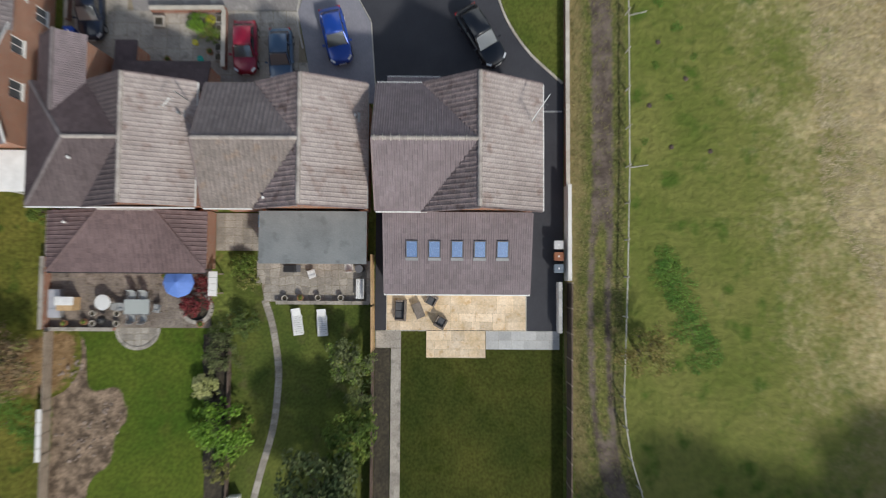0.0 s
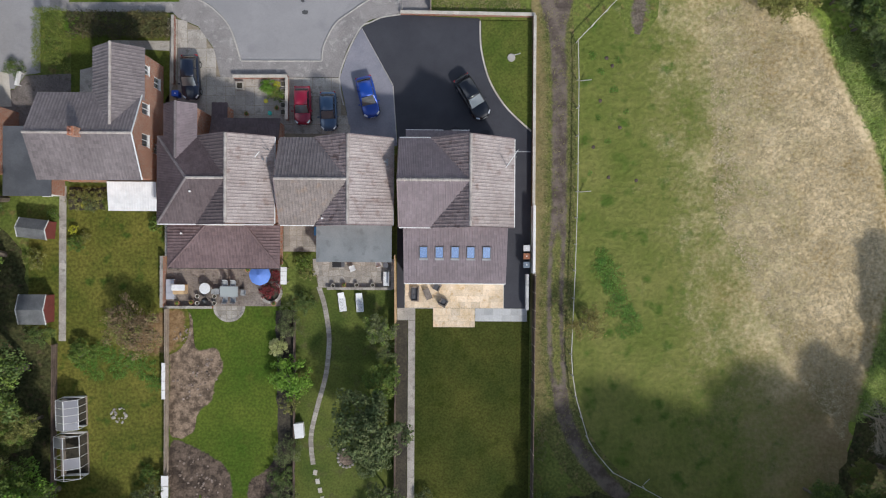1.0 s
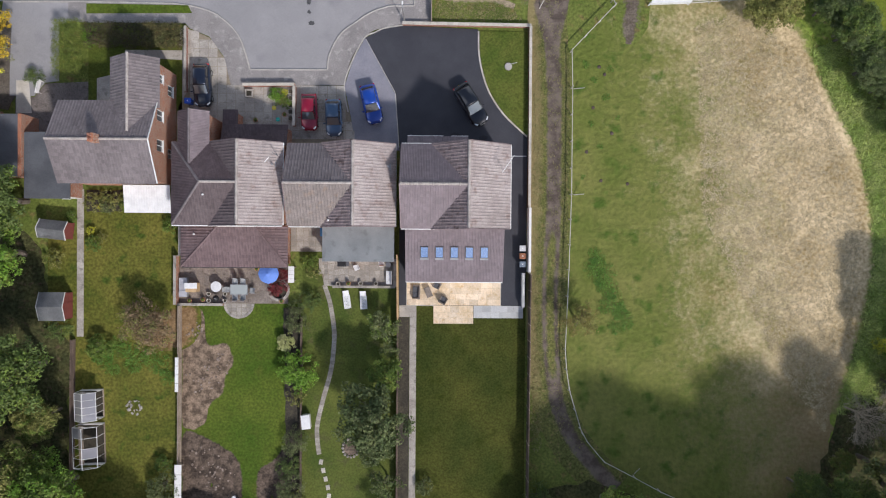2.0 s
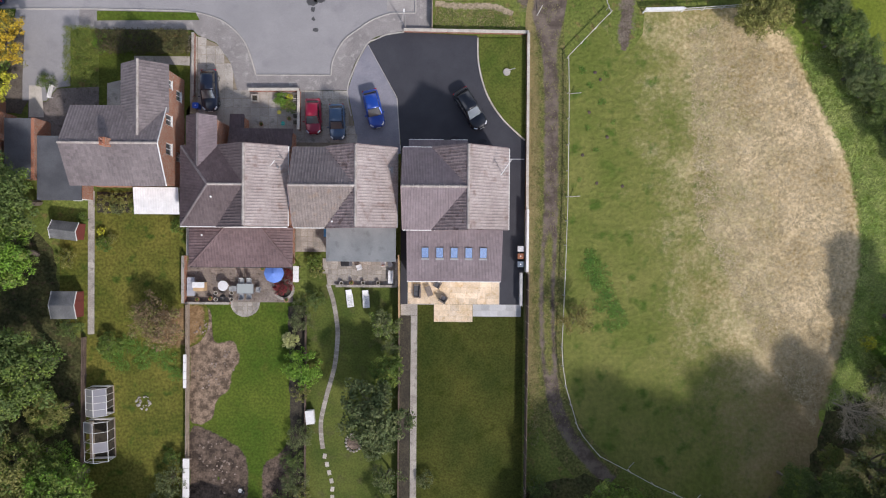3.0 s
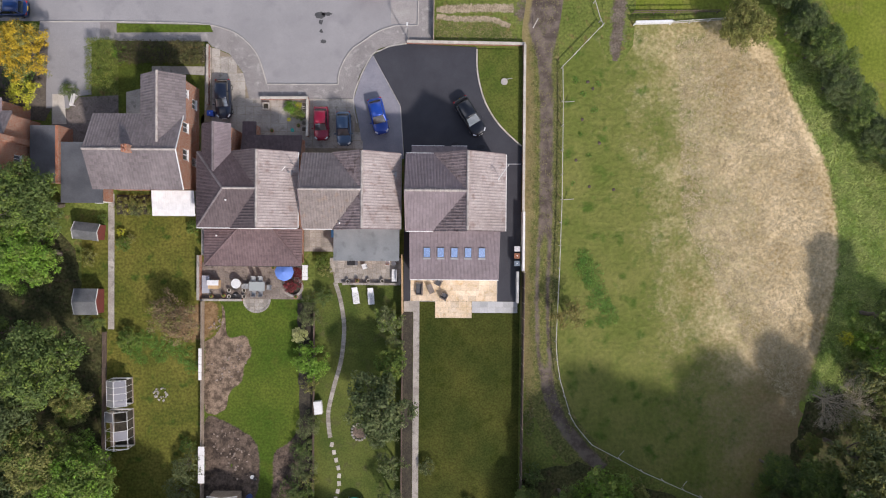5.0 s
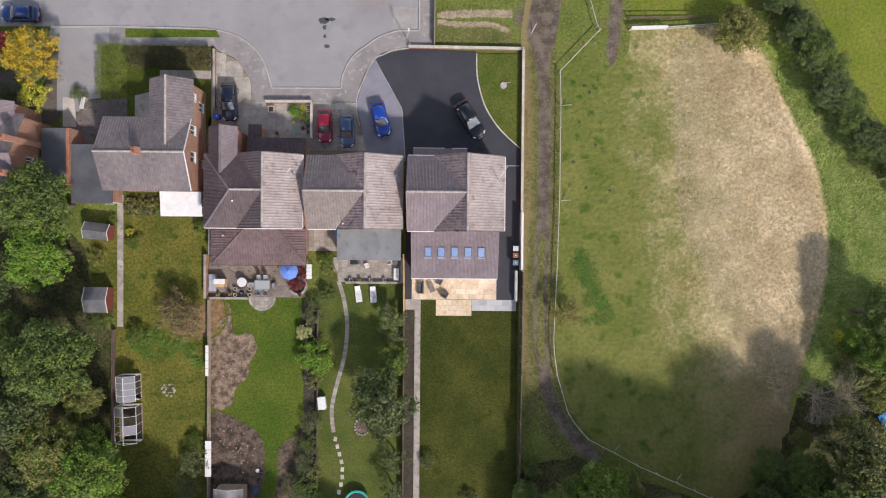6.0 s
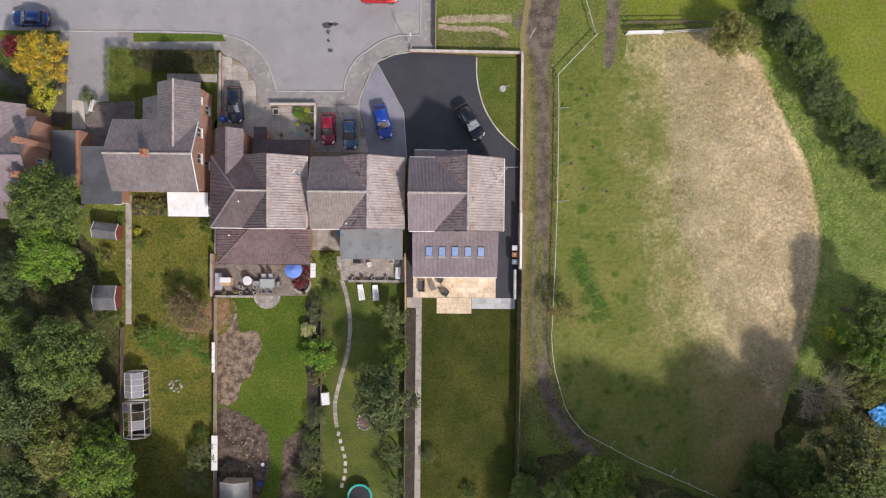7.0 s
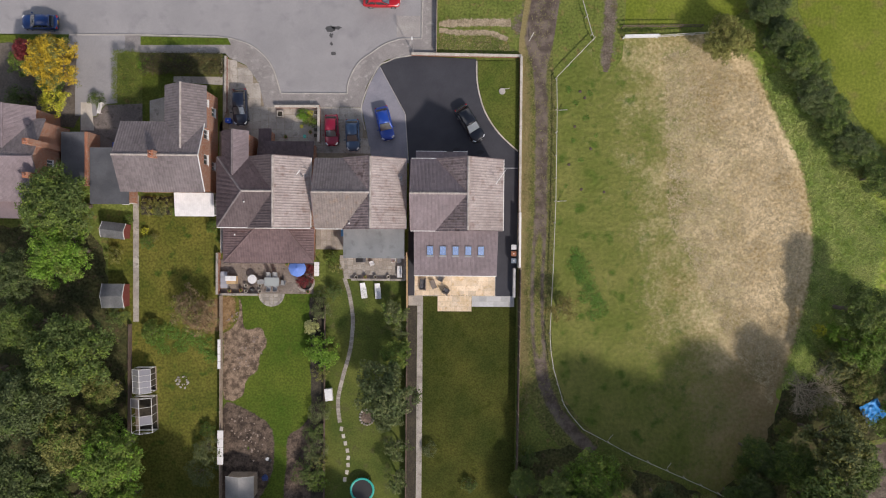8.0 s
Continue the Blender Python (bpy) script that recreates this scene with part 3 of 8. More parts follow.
# street with a turning head
KERB_LINE = [(-130, 26.8), (-38.3, 26.9), (-29.0, 26.8)] + curve([(-26.7, 26.5), (-24.3, 25.6), (-22.1, 23.4), (-20.9, 19.95)], 6) + \
            curve([(-12.8, 20.0), (-12.6, 21.6), (-11.5, 23.7), (-10.0, 24.9), (-8.2, 26.1), (-6.3, 26.75)], 5) + [(-3.7, 26.8), (-3.7, 40)]
patch("road", KERB_LINE + [(-130, 40)], 0.02, ROAD, "worn pale grey asphalt street with a turning head", "road")
patch("pavement", KERB_LINE[1:] + [(-1.95, 40), (-1.95, 25.0), (-4.9, 24.9)] + curve([(-6.9, 24.5), (-8.6, 23.8), (-10.3, 21.2), (-11.1, 18.4)], 5) +
      [(-16.0, 18.35), (-21.4, 18.3), (-22.9, 18.3), (-23.6, 21.2), (-25.2, 23.4), (-27.2, 24.2), (-27.7, 24.75), (-38.3, 24.75), (-39.9, 24.9), (-39.9, 26.88)], 0.12, PAVE,
      "patched grey asphalt pavement", "pavement")
patch("drive_crossing", [(-46.7, 26.85), (-39.9, 26.86), (-39.9, 24.9), (-40.9, 24.5), (-40.9, 18.6), (-42.4, 18.4), (-43.5, 17.0), (-46.0, 17.0), (-46.0, 19.5), (-45.8, 24.3), (-46.9, 25.6)], 0.1, ROAD,
      "pale grey asphalt driveway", "driveway")
patch("grass_verge", [(-38.0, 26.7), (-27.4, 26.6), (-27.0, 25.8), (-38.0, 25.65)], 0.15, LAWN_BRIGHT, "bright green street verge", "grass")
patch("west_verge", [(-70, 26.7), (-46.9, 26.7), (-46.9, 26.0), (-70, 25.9)], 0.15, LAWN_BRIGHT, "green street verge", "grass")
# damp stains on the road
STAIN = mat("oil_stain", (0.05, 0.05, 0.052), (0.08, 0.08, 0.08), big=2, fine=9, rough=0.6, grain=0.2)
for i, (x, y, rx, ry) in enumerate([(-14.9, 27.9, 0.62, 0.4), (-14.1, 28.05, 0.6, 0.2), (-14.8, 27.1, 0.24, 0.28), (-14.75, 26.1, 0.18, 0.2), (-14.5, 24.9, 0.34, 0.24)]):
    pts = [(x + rx * math.cos(a / 14 * math.tau), y + ry * math.sin(a / 14 * math.tau)) for a in range(14)]
    patch("road_stain", ragged(pts, 0.06, 0.12, 20 + i), 0.0245, STAIN, "dark oil stain on the road", "stain", thick=0.004)
patch("repair_patch", [(-6.8, 29.6), (-3.9, 29.6), (-3.9, 27.0), (-6.8, 27.0)], 0.0245, mat("patched_asphalt", (0.29, 0.27, 0.26), (0.36, 0.34, 0.32), big=0.8, fine=9, grain=0.18, rough=0.9), "paler asphalt repair patch", "road", thick=0.004)

# plot surfaces
TARMAC_LINE = [(-5.65, 17.6), (-8.85, 23.4), (-8.0, 23.85), (-6.9, 24.35), (-4.9, 24.7), (3.0, 24.4)] + curve([(3.05, 24.0), (3.1, 21.7), (3.6, 19.3), (4.4, 17.4), (5.9, 15.3), (8.3, 13.1)], 5)
patch("tarmac_drive", TARMAC_LINE + [(8.2, -4.68), (-5.15, -4.68), (-5.15, 12)], 0.1, TARMAC, "smooth new black tarmac driveway", "driveway")
patch("grey_drive", [(-8.87, 23.38), (-5.68, 17.58), (-5.2, 11.6), (-9.7, 11.6), (-10.5, 16.0)] + curve([(-11.0, 18.3), (-10.1, 21.0), (-8.87, 23.38)], 5)[:-1], 0.105, BLOCK, "blue-grey asphalt driveway", "driveway")
patch("front_lawn", curve([(3.2, 24.2), (3.25, 21.7), (3.75, 19.35), (4.52, 17.5), (6.0, 15.4), (8.1, 13.4)], 5) + [(8.2, 24.2)], 0.12, mat("front_turf", (0.07, 0.1, 0.017), (0.115, 0.128, 0.028), big=0.3, fine=5, bump=0.5, dist=0.04, grain=0.28, sheen=0.1), "small green front lawn", "lawn")
patch("concrete_drive", [(-27.2, 24.1), (-25.2, 23.3), (-23.6, 21.1), (-22.9, 18.25), (-11.1, 18.3), (-10.55, 16.0), (-9.75, 11.6), (-28.4, 11.6), (-28.4, 16), (-27.3, 18)], 0.09, JOINT, "stained concrete forecourt", "driveway")
# Yard paving is coloured darker to stand for the shade it lies in.
patch("north_yard", [(-45.4, 16.8), (-43.4, 16.9), (-42.3, 18.3), (-33, 18.8), (-33, 12), (-45.4, 12)], 0.08, mat("shaded_yard_paving", (0.13, 0.11, 0.1), (0.19, 0.165, 0.15), big=0.5, fine=8, bump=0.3, dist=0.012, grain=0.22, third=(0.09, 0.075, 0.06)), "brown paved yard with shade put into its colour", "yard")
# Turf colour lowered here for the shadow of the house.
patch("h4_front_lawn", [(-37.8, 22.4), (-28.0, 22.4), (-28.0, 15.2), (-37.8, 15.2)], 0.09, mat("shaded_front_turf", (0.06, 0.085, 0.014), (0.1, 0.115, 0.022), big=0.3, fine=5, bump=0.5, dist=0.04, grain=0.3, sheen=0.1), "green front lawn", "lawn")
patch("front_walk", [(-34.0, 21.9), (-28.0, 21.9), (-28.0, 20.9), (-34.0, 21.2)], 0.1, CONCRETE, "worn concrete walk behind the hedge", "path")
patch("door_walk", [(-36.9, 18.9), (-34.9, 19.4), (-34.9, 15.2), (-36.9, 15.2)], 0.11, CONCRETE, "worn concrete slabs to the door", "path")
patch("side_path", [(-28.3, 24.2), (-27.25, 24.1), (-27.25, 7), (-28.3, 7)], 0.07, CONCRETE, "narrow concrete side path", "path")
patch("h4_garden", [(-38.0, 7.3), (-28.0, 7.3), (-27.9, -30), (-39.4, -30), (-39.2, -7), (-42, -7), (-42, 3), (-38.6, 3)], 0.03, LAWN_OLD, "patchy mossy green lawn", "lawn")
patch("h4_back_bed", ragged([(-38.0, 7.2), (-32.9, 7.2), (-32.9, 5.0), (-38.0, 4.9)], 0.1, 0.5, 12), 0.05, BED, "planted bed beside the house", "flower bed")
patch("h3_lawn", [(-27.85, -4.6), (-15.3, -4.6), (-15.3, -32), (-27.85, -32)], 0.034, LAWN_BRIGHT, "bright green curving lawn", "lawn")
LAWN_ARGS = dict(big=0.16, fine=4, bump=1.0, dist=0.1, grain=0.3, sheen=0.15, third=(0.075, 0.1, 0.014))
SOIL_PALE = fade(mat("lawn_to_pale_soil", (0.05, 0.095, 0.009), (0.1, 0.13, 0.018), **LAWN_ARGS), (0.095, 0.07, 0.05), (0.31, 0.23, 0.165), 0.55, 1.1, 6)
SOIL_DARK = fade(mat("lawn_to_dark_soil", (0.05, 0.095, 0.009), (0.1, 0.13, 0.018), **LAWN_ARGS), (0.05, 0.038, 0.03), (0.16, 0.12, 0.092), 0.55, 1.0, 5)
soft("soil_patch", [(-27.9, -5.2), (-25.8, -5.2), (-25.3, -8.6), (-23.1, -8.7), (-22.3, -10.8), (-23.1, -12.2), (-23.5, -14.2), (-25.0, -15.6), (-25.6, -17.6), (-27.9, -17.8), (-28.1, -11)], 0.5, 0.05, SOIL_PALE, "dug pale brown garden soil with rubble", "soil")
soft("soil_patch", [(-27.9, -18.2), (-25.8, -18.4), (-23.9, -19.3), (-21.9, -20.8), (-21.3, -23.6), (-21.8, -27.5), (-24.2, -31), (-27.9, -31), (-28.1, -24)], 0.5, 0.054, SOIL_DARK, "dug dark garden soil with broken stones", "soil")
soft("soil_patch", [(-20.0, -22.1), (-18.4, -21.0), (-16.9, -19.8), (-16.4, -24), (-16.6, -31), (-20.2, -31), (-20.3, -26)], 0.6, 0.052, SOIL_DARK, "dark bare soil beside shrubs", "soil")
patch("h3_bed", ragged([(-17.3, -5.0), (-15.4, -5.0), (-15.4, -30), (-17.0, -30), (-17.0, -24), (-17.0, -19.5)], 0.1, 0.5, 14), 0.058, BED, "dark planting bed", "flower bed")
patch("h2_garden", [(-15.3, 3), (-5.3, 3), (-5.3, -30), (-15.3, -30)], 0.032, mat("clover_lawn", (0.06, 0.088, 0.015), (0.115, 0.132, 0.028), big=0.22, fine=5, bump=0.5, dist=0.05, grain=0.25, sheen=0.2, third=(0.09, 0.095, 0.03)), "green lawn with worn patches", "lawn")
patch("h1_lawn", [(-3.25, -4.72), (8.2, -4.72), (8.2, -34), (-3.25, -34)], 0.05, LAWN, "dark close-mown green back lawn", "lawn")
patch("h1_bed", [(-5.15, -5.95), (-4.05, -5.95), (-4.05, -34), (-5.15, -34)], 0.055, BED, "bare soil border along a path", "flower bed")
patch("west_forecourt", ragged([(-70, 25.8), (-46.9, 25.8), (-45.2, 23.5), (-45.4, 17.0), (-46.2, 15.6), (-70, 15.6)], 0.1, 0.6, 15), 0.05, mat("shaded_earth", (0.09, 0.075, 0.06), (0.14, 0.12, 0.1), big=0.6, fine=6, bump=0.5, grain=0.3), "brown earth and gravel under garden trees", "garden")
patch("stone_strip", [(-45.3, 18.6), (-44.0, 18.6), (-43.7, 15.2), (-45.3, 15.2)], 0.11, WALLCAP, "pale concrete strip beside the drive", "path")
LITTER = fade(mat("lawn_under_leaves", (0.085, 0.098, 0.016), (0.16, 0.148, 0.03), big=0.2, fine=3.5, bump=0.8, dist=0.08, grain=0.38, sheen=0.15), (0.17, 0.105, 0.05), (0.3, 0.2, 0.105), 0.8, 1.2, 8)
soft("leaf_litter", [(-28.3, -4.8), (-26.2, -4.9), (-26.0, -7.4), (-27.2, -9.2), (-30.0, -9.9), (-32.6, -8.8), (-33.2, -7.0), (-31.0, -5.2)], 1.0, 0.06, LITTER, "fallen brown leaves on the lawn", "leaf litter")
band("worn_gateway", curve([(19.6, 40), (19.5, 34), (19.3, 29), (19.1, 25.6), (18.9, 23.0)], 5), (-1.9, -0.4, 0.4, 1.9), (-0.5, 0.8, 0.8, -0.5), 0.034, EARTH_EDGE, "bare trampled earth by the gate", "path", tip=0.3)
for i, (x, y, r) in enumerate([(-1.6, 12.9, 0.5), (0.6, 13.3, 0.35), (3.6, 13.0, 0.4)]):
    pts = [(x + r * 1.3 * math.cos(a / 12 * math.tau), y + r * 0.7 * math.sin(a / 12 * math.tau)) for a in range(12)]
    patch("damp_patch", ragged(pts, 0.07, 0.15, 90 + i), 0.1035, mat("damp_tarmac", (0.012, 0.012, 0.014), (0.018, 0.018, 0.02), big=2, fine=12, rough=0.4, bump=0.1, grain=0.15), "dark damp patch on the tarmac", "stain", thick=0.003)


def kerb_run(name, pts, w, top, material, label, step=0.9):
    """Kerb stones laid end to end along a line."""
    root = thing(name, (*pts[0][:2], 0), label, "kerb", kind="structure")
    p = [Vector(q) for q in pts]
    run = []
    for a, b in zip(p, p[1:]):
        k = max(1, round((b - a).length / step))
        run += [(a.lerp(b, i / k), a.lerp(b, (i + 1) / k)) for i in range(k)]
    for a, b in run:
        d = (b - a).normalized() * 0.006
        bm = bmesh.new()
        beam(bm, (*(a + d), top - 0.13), (*(b - d), top - 0.13), w, 0.26)
        bmesh.ops.bevel(bm, geom=[e for e in bm.edges if e.verts[0].co.z > top - 0.01 and e.verts[1].co.z > top - 0.01], offset=0.015, segments=1, affect="EDGES")
        part("kerb_stone", bm, material, root)
    return root


kerb_run("street_kerb", [(-46.7, 26.82), (-38.3, 26.9), (-29.0, 26.8)] + KERB_LINE[3:-1] + [(-3.7, 33)], 0.14, 0.135, KERB, "pale concrete street kerb")
kerb_run("lawn_edging", curve([(3.05, 24.2), (3.12, 21.7), (3.64, 19.3), (4.42, 17.42), (5.92, 15.3), (8.25, 13.15)], 4), 0.16, 0.15, WALLCAP, "cream concrete edging round the front lawn", 0.6)
kerb_run("drive_edging", curve([(-10.6, 15.6), (-11.05, 18.3), (-10.2, 21.0), (-8.9, 23.45), (-7.9, 23.95), (-6.8, 24.45), (-4.9, 24.75)], 4), 0.13, 0.14, KERB, "grey edging of the driveway", 0.6)
kerb_run("tarmac_edging", [(-5.66, 17.6), (-5.25, 11.9)], 0.1, 0.12, KERB, "grey edging between two driveways", 0.9)
kerb_run("tarmac_diagonal_edging", [(-8.8, 23.3), (-5.68, 17.7)], 0.06, 0.115, KERB, "thin edging between two driveways", 0.9)
kerb_run("drain_channel", [(5.9, 11.1), (8.2, 11.1)], 0.12, 0.112, STEEL, "pale drainage channel across the drive", 0.5)

# ---- houses ----
UNEVEN = random.Random(9)
TILES = []  # (house, parent, material, matrices)


def inside(p, poly):
    hit = False
    for i in range(len(poly)):
        (x0, y0), (x1, y1) = poly[i], poly[i - 1]
        if (y0 > p[1]) != (y1 > p[1]) and p[0] < (x1 - x0) * (p[1] - y0) / (y1 - y0) + x0:
            hit = not hit
    return hit


def slope(house, pts, material, tiles=True, gauge=0.34, width=0.3, grow=0.0):
    """One roof plane with its tiles. pts: its corners, seen from above anticlockwise."""
    p = [Vector(q) for q in pts]
    nrm = (p[1] - p[0]).cross(p[-1] - p[0]).normalized()
    if nrm.z < 0:
        p, nrm = p[::-1], -nrm
    down = Vector((nrm.x, nrm.y, 0)).normalized()
    down = (down - nrm * down.dot(nrm)).normalized()
    across = down.cross(nrm)
    bm = bmesh.new()
    hi = [bm.verts.new(q) for q in p]
    lo = [bm.verts.new(q - nrm * 0.12) for q in p]
    bm.faces.new(hi)
    bm.faces.new(lo[::-1])
    for i in range(len(p)):
        j = (i + 1) % len(p)
        bm.faces.new((lo[i], lo[j], hi[j], hi[i]))
    deck = part("roof_slope", bm, material, house)
    if not tiles:
        return deck
    flat = [((q - p[0]).dot(across), (q - p[0]).dot(down)) for q in p]
    cx, cy = sum(q[0] for q in flat) / len(flat), sum(q[1] for q in flat) / len(flat)
    poly = [(x + grow * (1 if x > cx else -1), y) for x, y in flat]
    u0, u1 = min(q[0] for q in poly), max(q[0] for q in poly)
    v0, v1 = min(q[1] for q in poly), max(q[1] for q in poly)
    rows = max(1, round((v1 - v0) / gauge))
    cols = max(1, round((u1 - u0) / width))
    g, w = (v1 - v0) / rows, (u1 - u0) / cols
    mats = []
    for r in range(rows):
        for c in range(cols):
            u, v = u0 + (c + 0.5) * w, v0 + (r + 0.5) * g
            if inside((u, v), poly):
                slip = 0.03 if material is TILE_RED and UNEVEN.random() < 0.16 else 0.0
                o = p[0] + across * (u - w / 2) + down * (v - g / 2) + nrm * (0.004 + slip)
                mats.append(Matrix(((across.x * w, down.x * g, nrm.x, o.x), (across.y * w, down.y * g, nrm.y, o.y), (across.z * w, down.z * g, nrm.z, o.z), (0, 0, 0, 1))))
    TILES.append((house, deck, material, mats))
    return deck


def ridge(house, a, b, material=None, r=0.12, step=0.42, name="ridge_tile"):
    """A row of half-round ridge tiles from a to b."""
    a, b = Vector(a), Vector(b)
    k = max(1, round((b - a).length / step))
    root = None
    for i in range(k):
        s, e = a.lerp(b, i / k), a.lerp(b, (i + 1.04) / k)
        bm = bmesh.new()
        d = (e - s)
        m = Matrix.Translation((s + e) / 2 + Vector((0, 0, 0.0))) @ d.to_track_quat("Z", "Y").to_matrix().to_4x4()
        bmesh.ops.create_cone(bm, cap_ends=True, segments=10, radius1=r, radius2=r * 1.1, depth=d.length, matrix=m)
        part(name, bm, material or RIDGE, house)


RIDGE = mat("pale_ridge_mortar", (0.33, 0.29, 0.265), (0.43, 0.39, 0.36), big=1.2, fine=12, bump=0.3, grain=0.2, rand=0.15)


def wall(house, a, b, z1, peak=None, holes=(), material=None, t=0.25, z0=0.0):
    """A wall from a to b, its outer face on the right of that way. holes: (along, sill, width, height). peak: (along, z) of a gable."""
    a, b = Vector(a), Vector(b)
    L = (b - a).length
    d = (b - a) / L
    inn = Vector((-d.y, d.x))
    ang = math.atan2(d.y, d.x)
    bm = bmesh.new()
    made = {}

    def vert(x, y, z):
        key = (round(x, 4), y, round(z, 4))
        if key not in made:
            made[key] = bm.verts.new((x, y, z))
        return made[key]

    e0, e1 = 0.004, L - 0.004  # ends stand just inside the walls they meet
    xs = sorted({e0, e1, *[h[0] for h in holes], *[h[0] + h[2] for h in holes]})
    zs = sorted({z0, z1, *[h[1] for h in holes], *[h[1] + h[3] for h in holes]})
    def solid(i, j):
        if not (0 <= i < len(xs) - 1 and 0 <= j < len(zs) - 1):
            return False
        x0, s0 = xs[i], zs[j]
        return not any(h[0] <= x0 + 1e-6 < h[0] + h[2] and h[1] <= s0 + 1e-6 < h[1] + h[3] for h in holes)

    for i in range(len(xs) - 1):
        for j in range(len(zs) - 1):
            if not solid(i, j):
                continue
            x0, x1, s0, s1 = xs[i], xs[i + 1], zs[j], zs[j + 1]
            for y in (0, t):
                bm.faces.new([vert(x0, y, s0), vert(x1, y, s0), vert(x1, y, s1), vert(x0, y, s1)])
            for other, p, q in ((solid(i - 1, j), (x0, s0), (x0, s1)), (solid(i + 1, j), (x1, s0), (x1, s1)), (solid(i, j - 1), (x0, s0), (x1, s0)), (solid(i, j + 1), (x0, s1), (x1, s1))):
                if not other:
                    bm.faces.new([vert(p[0], 0, p[1]), vert(q[0], 0, q[1]), vert(q[0], t, q[1]), vert(p[0], t, p[1])])
    if peak:
        tri = [(e0, z1), (e1, z1), (peak[0], peak[1])]
        f0 = [vert(x, 0, z) for x, z in tri]
        f1 = [vert(x, t, z) for x, z in tri]
        bm.faces.new(f0)
        bm.faces.new(f1[::-1])
        for i in (0, 2):
            bm.faces.new((f0[i - 1], f1[i - 1], f1[i], f0[i]))
    bmesh.ops.transform(bm, matrix=Matrix.Translation((*a, 0)) @ Matrix.Rotation(ang, 4, "Z"), verts=bm.verts)
    bmesh.ops.recalc_face_normals(bm, faces=bm.faces)
    w = part("wall", bm, material or BRICK, house)
    for h in holes:
        window(house, a + d * h[0], d, h[1], h[2], h[3])
    return w


def window(house, at, d, sill, w, h, frame_mat=None):
    """A framed window that fills an opening; at: its near lower corner on the outer face."""
    inn = Vector((-d.y, d.x))
    m = Matrix.Translation((*at, 0)) @ Matrix.Rotation(math.atan2(d.y, d.x), 4, "Z")
    win = thing("window", (*(at + d * w / 2), sill), "white framed window with reflecting glass", "window")
    win.parent, win.location = house, Vector((*(at + d * w / 2), sill)) - base_of(house)
    del win["category"]
    bm = bmesh.new()
    f = 0.07
    box(bm, 0, 0.04, sill, w, 0.14, sill + f)
    box(bm, 0, 0.04, sill + h - f, w, 0.14, sill + h)
    box(bm, 0, 0.04, sill + f, f, 0.14, sill + h - f)
    box(bm, w - f, 0.04, sill + f, w, 0.14, sill + h - f)
    box(bm, w * 0.5 - 0.03, 0.05, sill + f, w * 0.5 + 0.03, 0.13, sill + h - f)
    bmesh.ops.transform(bm, matrix=m, verts=bm.verts)
    part("frame", bm, frame_mat or WHITE, win)
    bm = bmesh.new()
    box(bm, f, 0.08, sill + f, w - f, 0.1, sill + h - f)
    bmesh.ops.transform(bm, matrix=m, verts=bm.verts)
    part("pane", bm, PANE, win)
    bm = box(bmesh.new(), -0.06, -0.07, sill - 0.07, w + 0.06, 0.1, sill, 0.01)
    bmesh.ops.transform(bm, matrix=m, verts=bm.verts)
    part("sill", bm, WHITE, win)


def gutter(house, a, b, material=None, r=0.065):
    bm = bmesh.new()
    bar(bm, a, b, r, sides=8)
    part("gutter", bm, material or WHITE, house)


def gable_house(house, x_w, x_foot, x_r, x_e, y_s, y_n, z_e, z_r, mats, hip_w=None):
    """A house with a ridge along y at x_r and a wing to the west whose ridge runs along x.
    mats: east slope, west slope, wing north, wing south; their tones partly stand for sunlight."""
    y_m = (y_s + y_n) / 2
    east, west, north, south = mats
    slope(house, [(x_r, y_s, z_r), (x_e, y_s, z_e), (x_e, y_n, z_e), (x_r, y_n, z_r)], east)
    slope(house, [(x_r, y_n, z_r), (x_foot, y_n, z_e), (x_r, y_m, z_r)], west, grow=0.12)
    slope(house, [(x_r, y_s, z_r), (x_r, y_m, z_r), (x_foot, y_s, z_e)], west, grow=0.12)
    if hip_w is None:
        slope(house, [(x_w, y_m, z_r), (x_w, y_s, z_e), (x_foot, y_s, z_e), (x_r, y_m, z_r)], south, grow=0.0)
        slope(house, [(x_w, y_m, z_r), (x_r, y_m, z_r), (x_foot, y_n, z_e), (x_w, y_n, z_e)], north, grow=0.0)
        ridge(house, (x_w, y_m, z_r), (x_r - 0.1, y_m, z_r))
    else:
        slope(house, [(hip_w, y_m, z_r), (x_w, y_s, z_e), (x_foot, y_s, z_e), (x_r, y_m, z_r)], south)
        slope(house, [(hip_w, y_m, z_r), (x_r, y_m, z_r), (x_foot, y_n, z_e), (x_w, y_n, z_e)], north)
        slope(house, [(hip_w, y_m, z_r), (x_w, y_n, z_e), (x_w, y_s, z_e)], north)
        ridge(house, (hip_w, y_m, z_r), (x_r - 0.1, y_m, z_r))
        ridge(house, (x_w + 0.05, y_s + 0.05, z_e), (hip_w, y_m, z_r), TILE_SLATE)
        ridge(house, (x_w + 0.05, y_n - 0.05, z_e), (hip_w, y_m, z_r), TILE_SLATE)
    ridge(house, (x_r, y_s + 0.02, z_r), (x_r, y_n - 0.02, z_r), RIDGE, r=0.14)
    for a, b in (((x_foot, y_s), (x_r, y_m)), ((x_foot, y_n), (x_r, y_m))):
        bm = bmesh.new()
        beam(bm, (*a, z_e + 0.03), (*b, z_r + 0.0), 0.1, 0.03)
        part("valley", bm, TILE_DARK, house)


def verge(house, a, b, material=None):
    bm = beam(bmesh.new(), a, b, 0.09, 0.09)
    part("verge_board", bm, material or TILE_OLD, house)


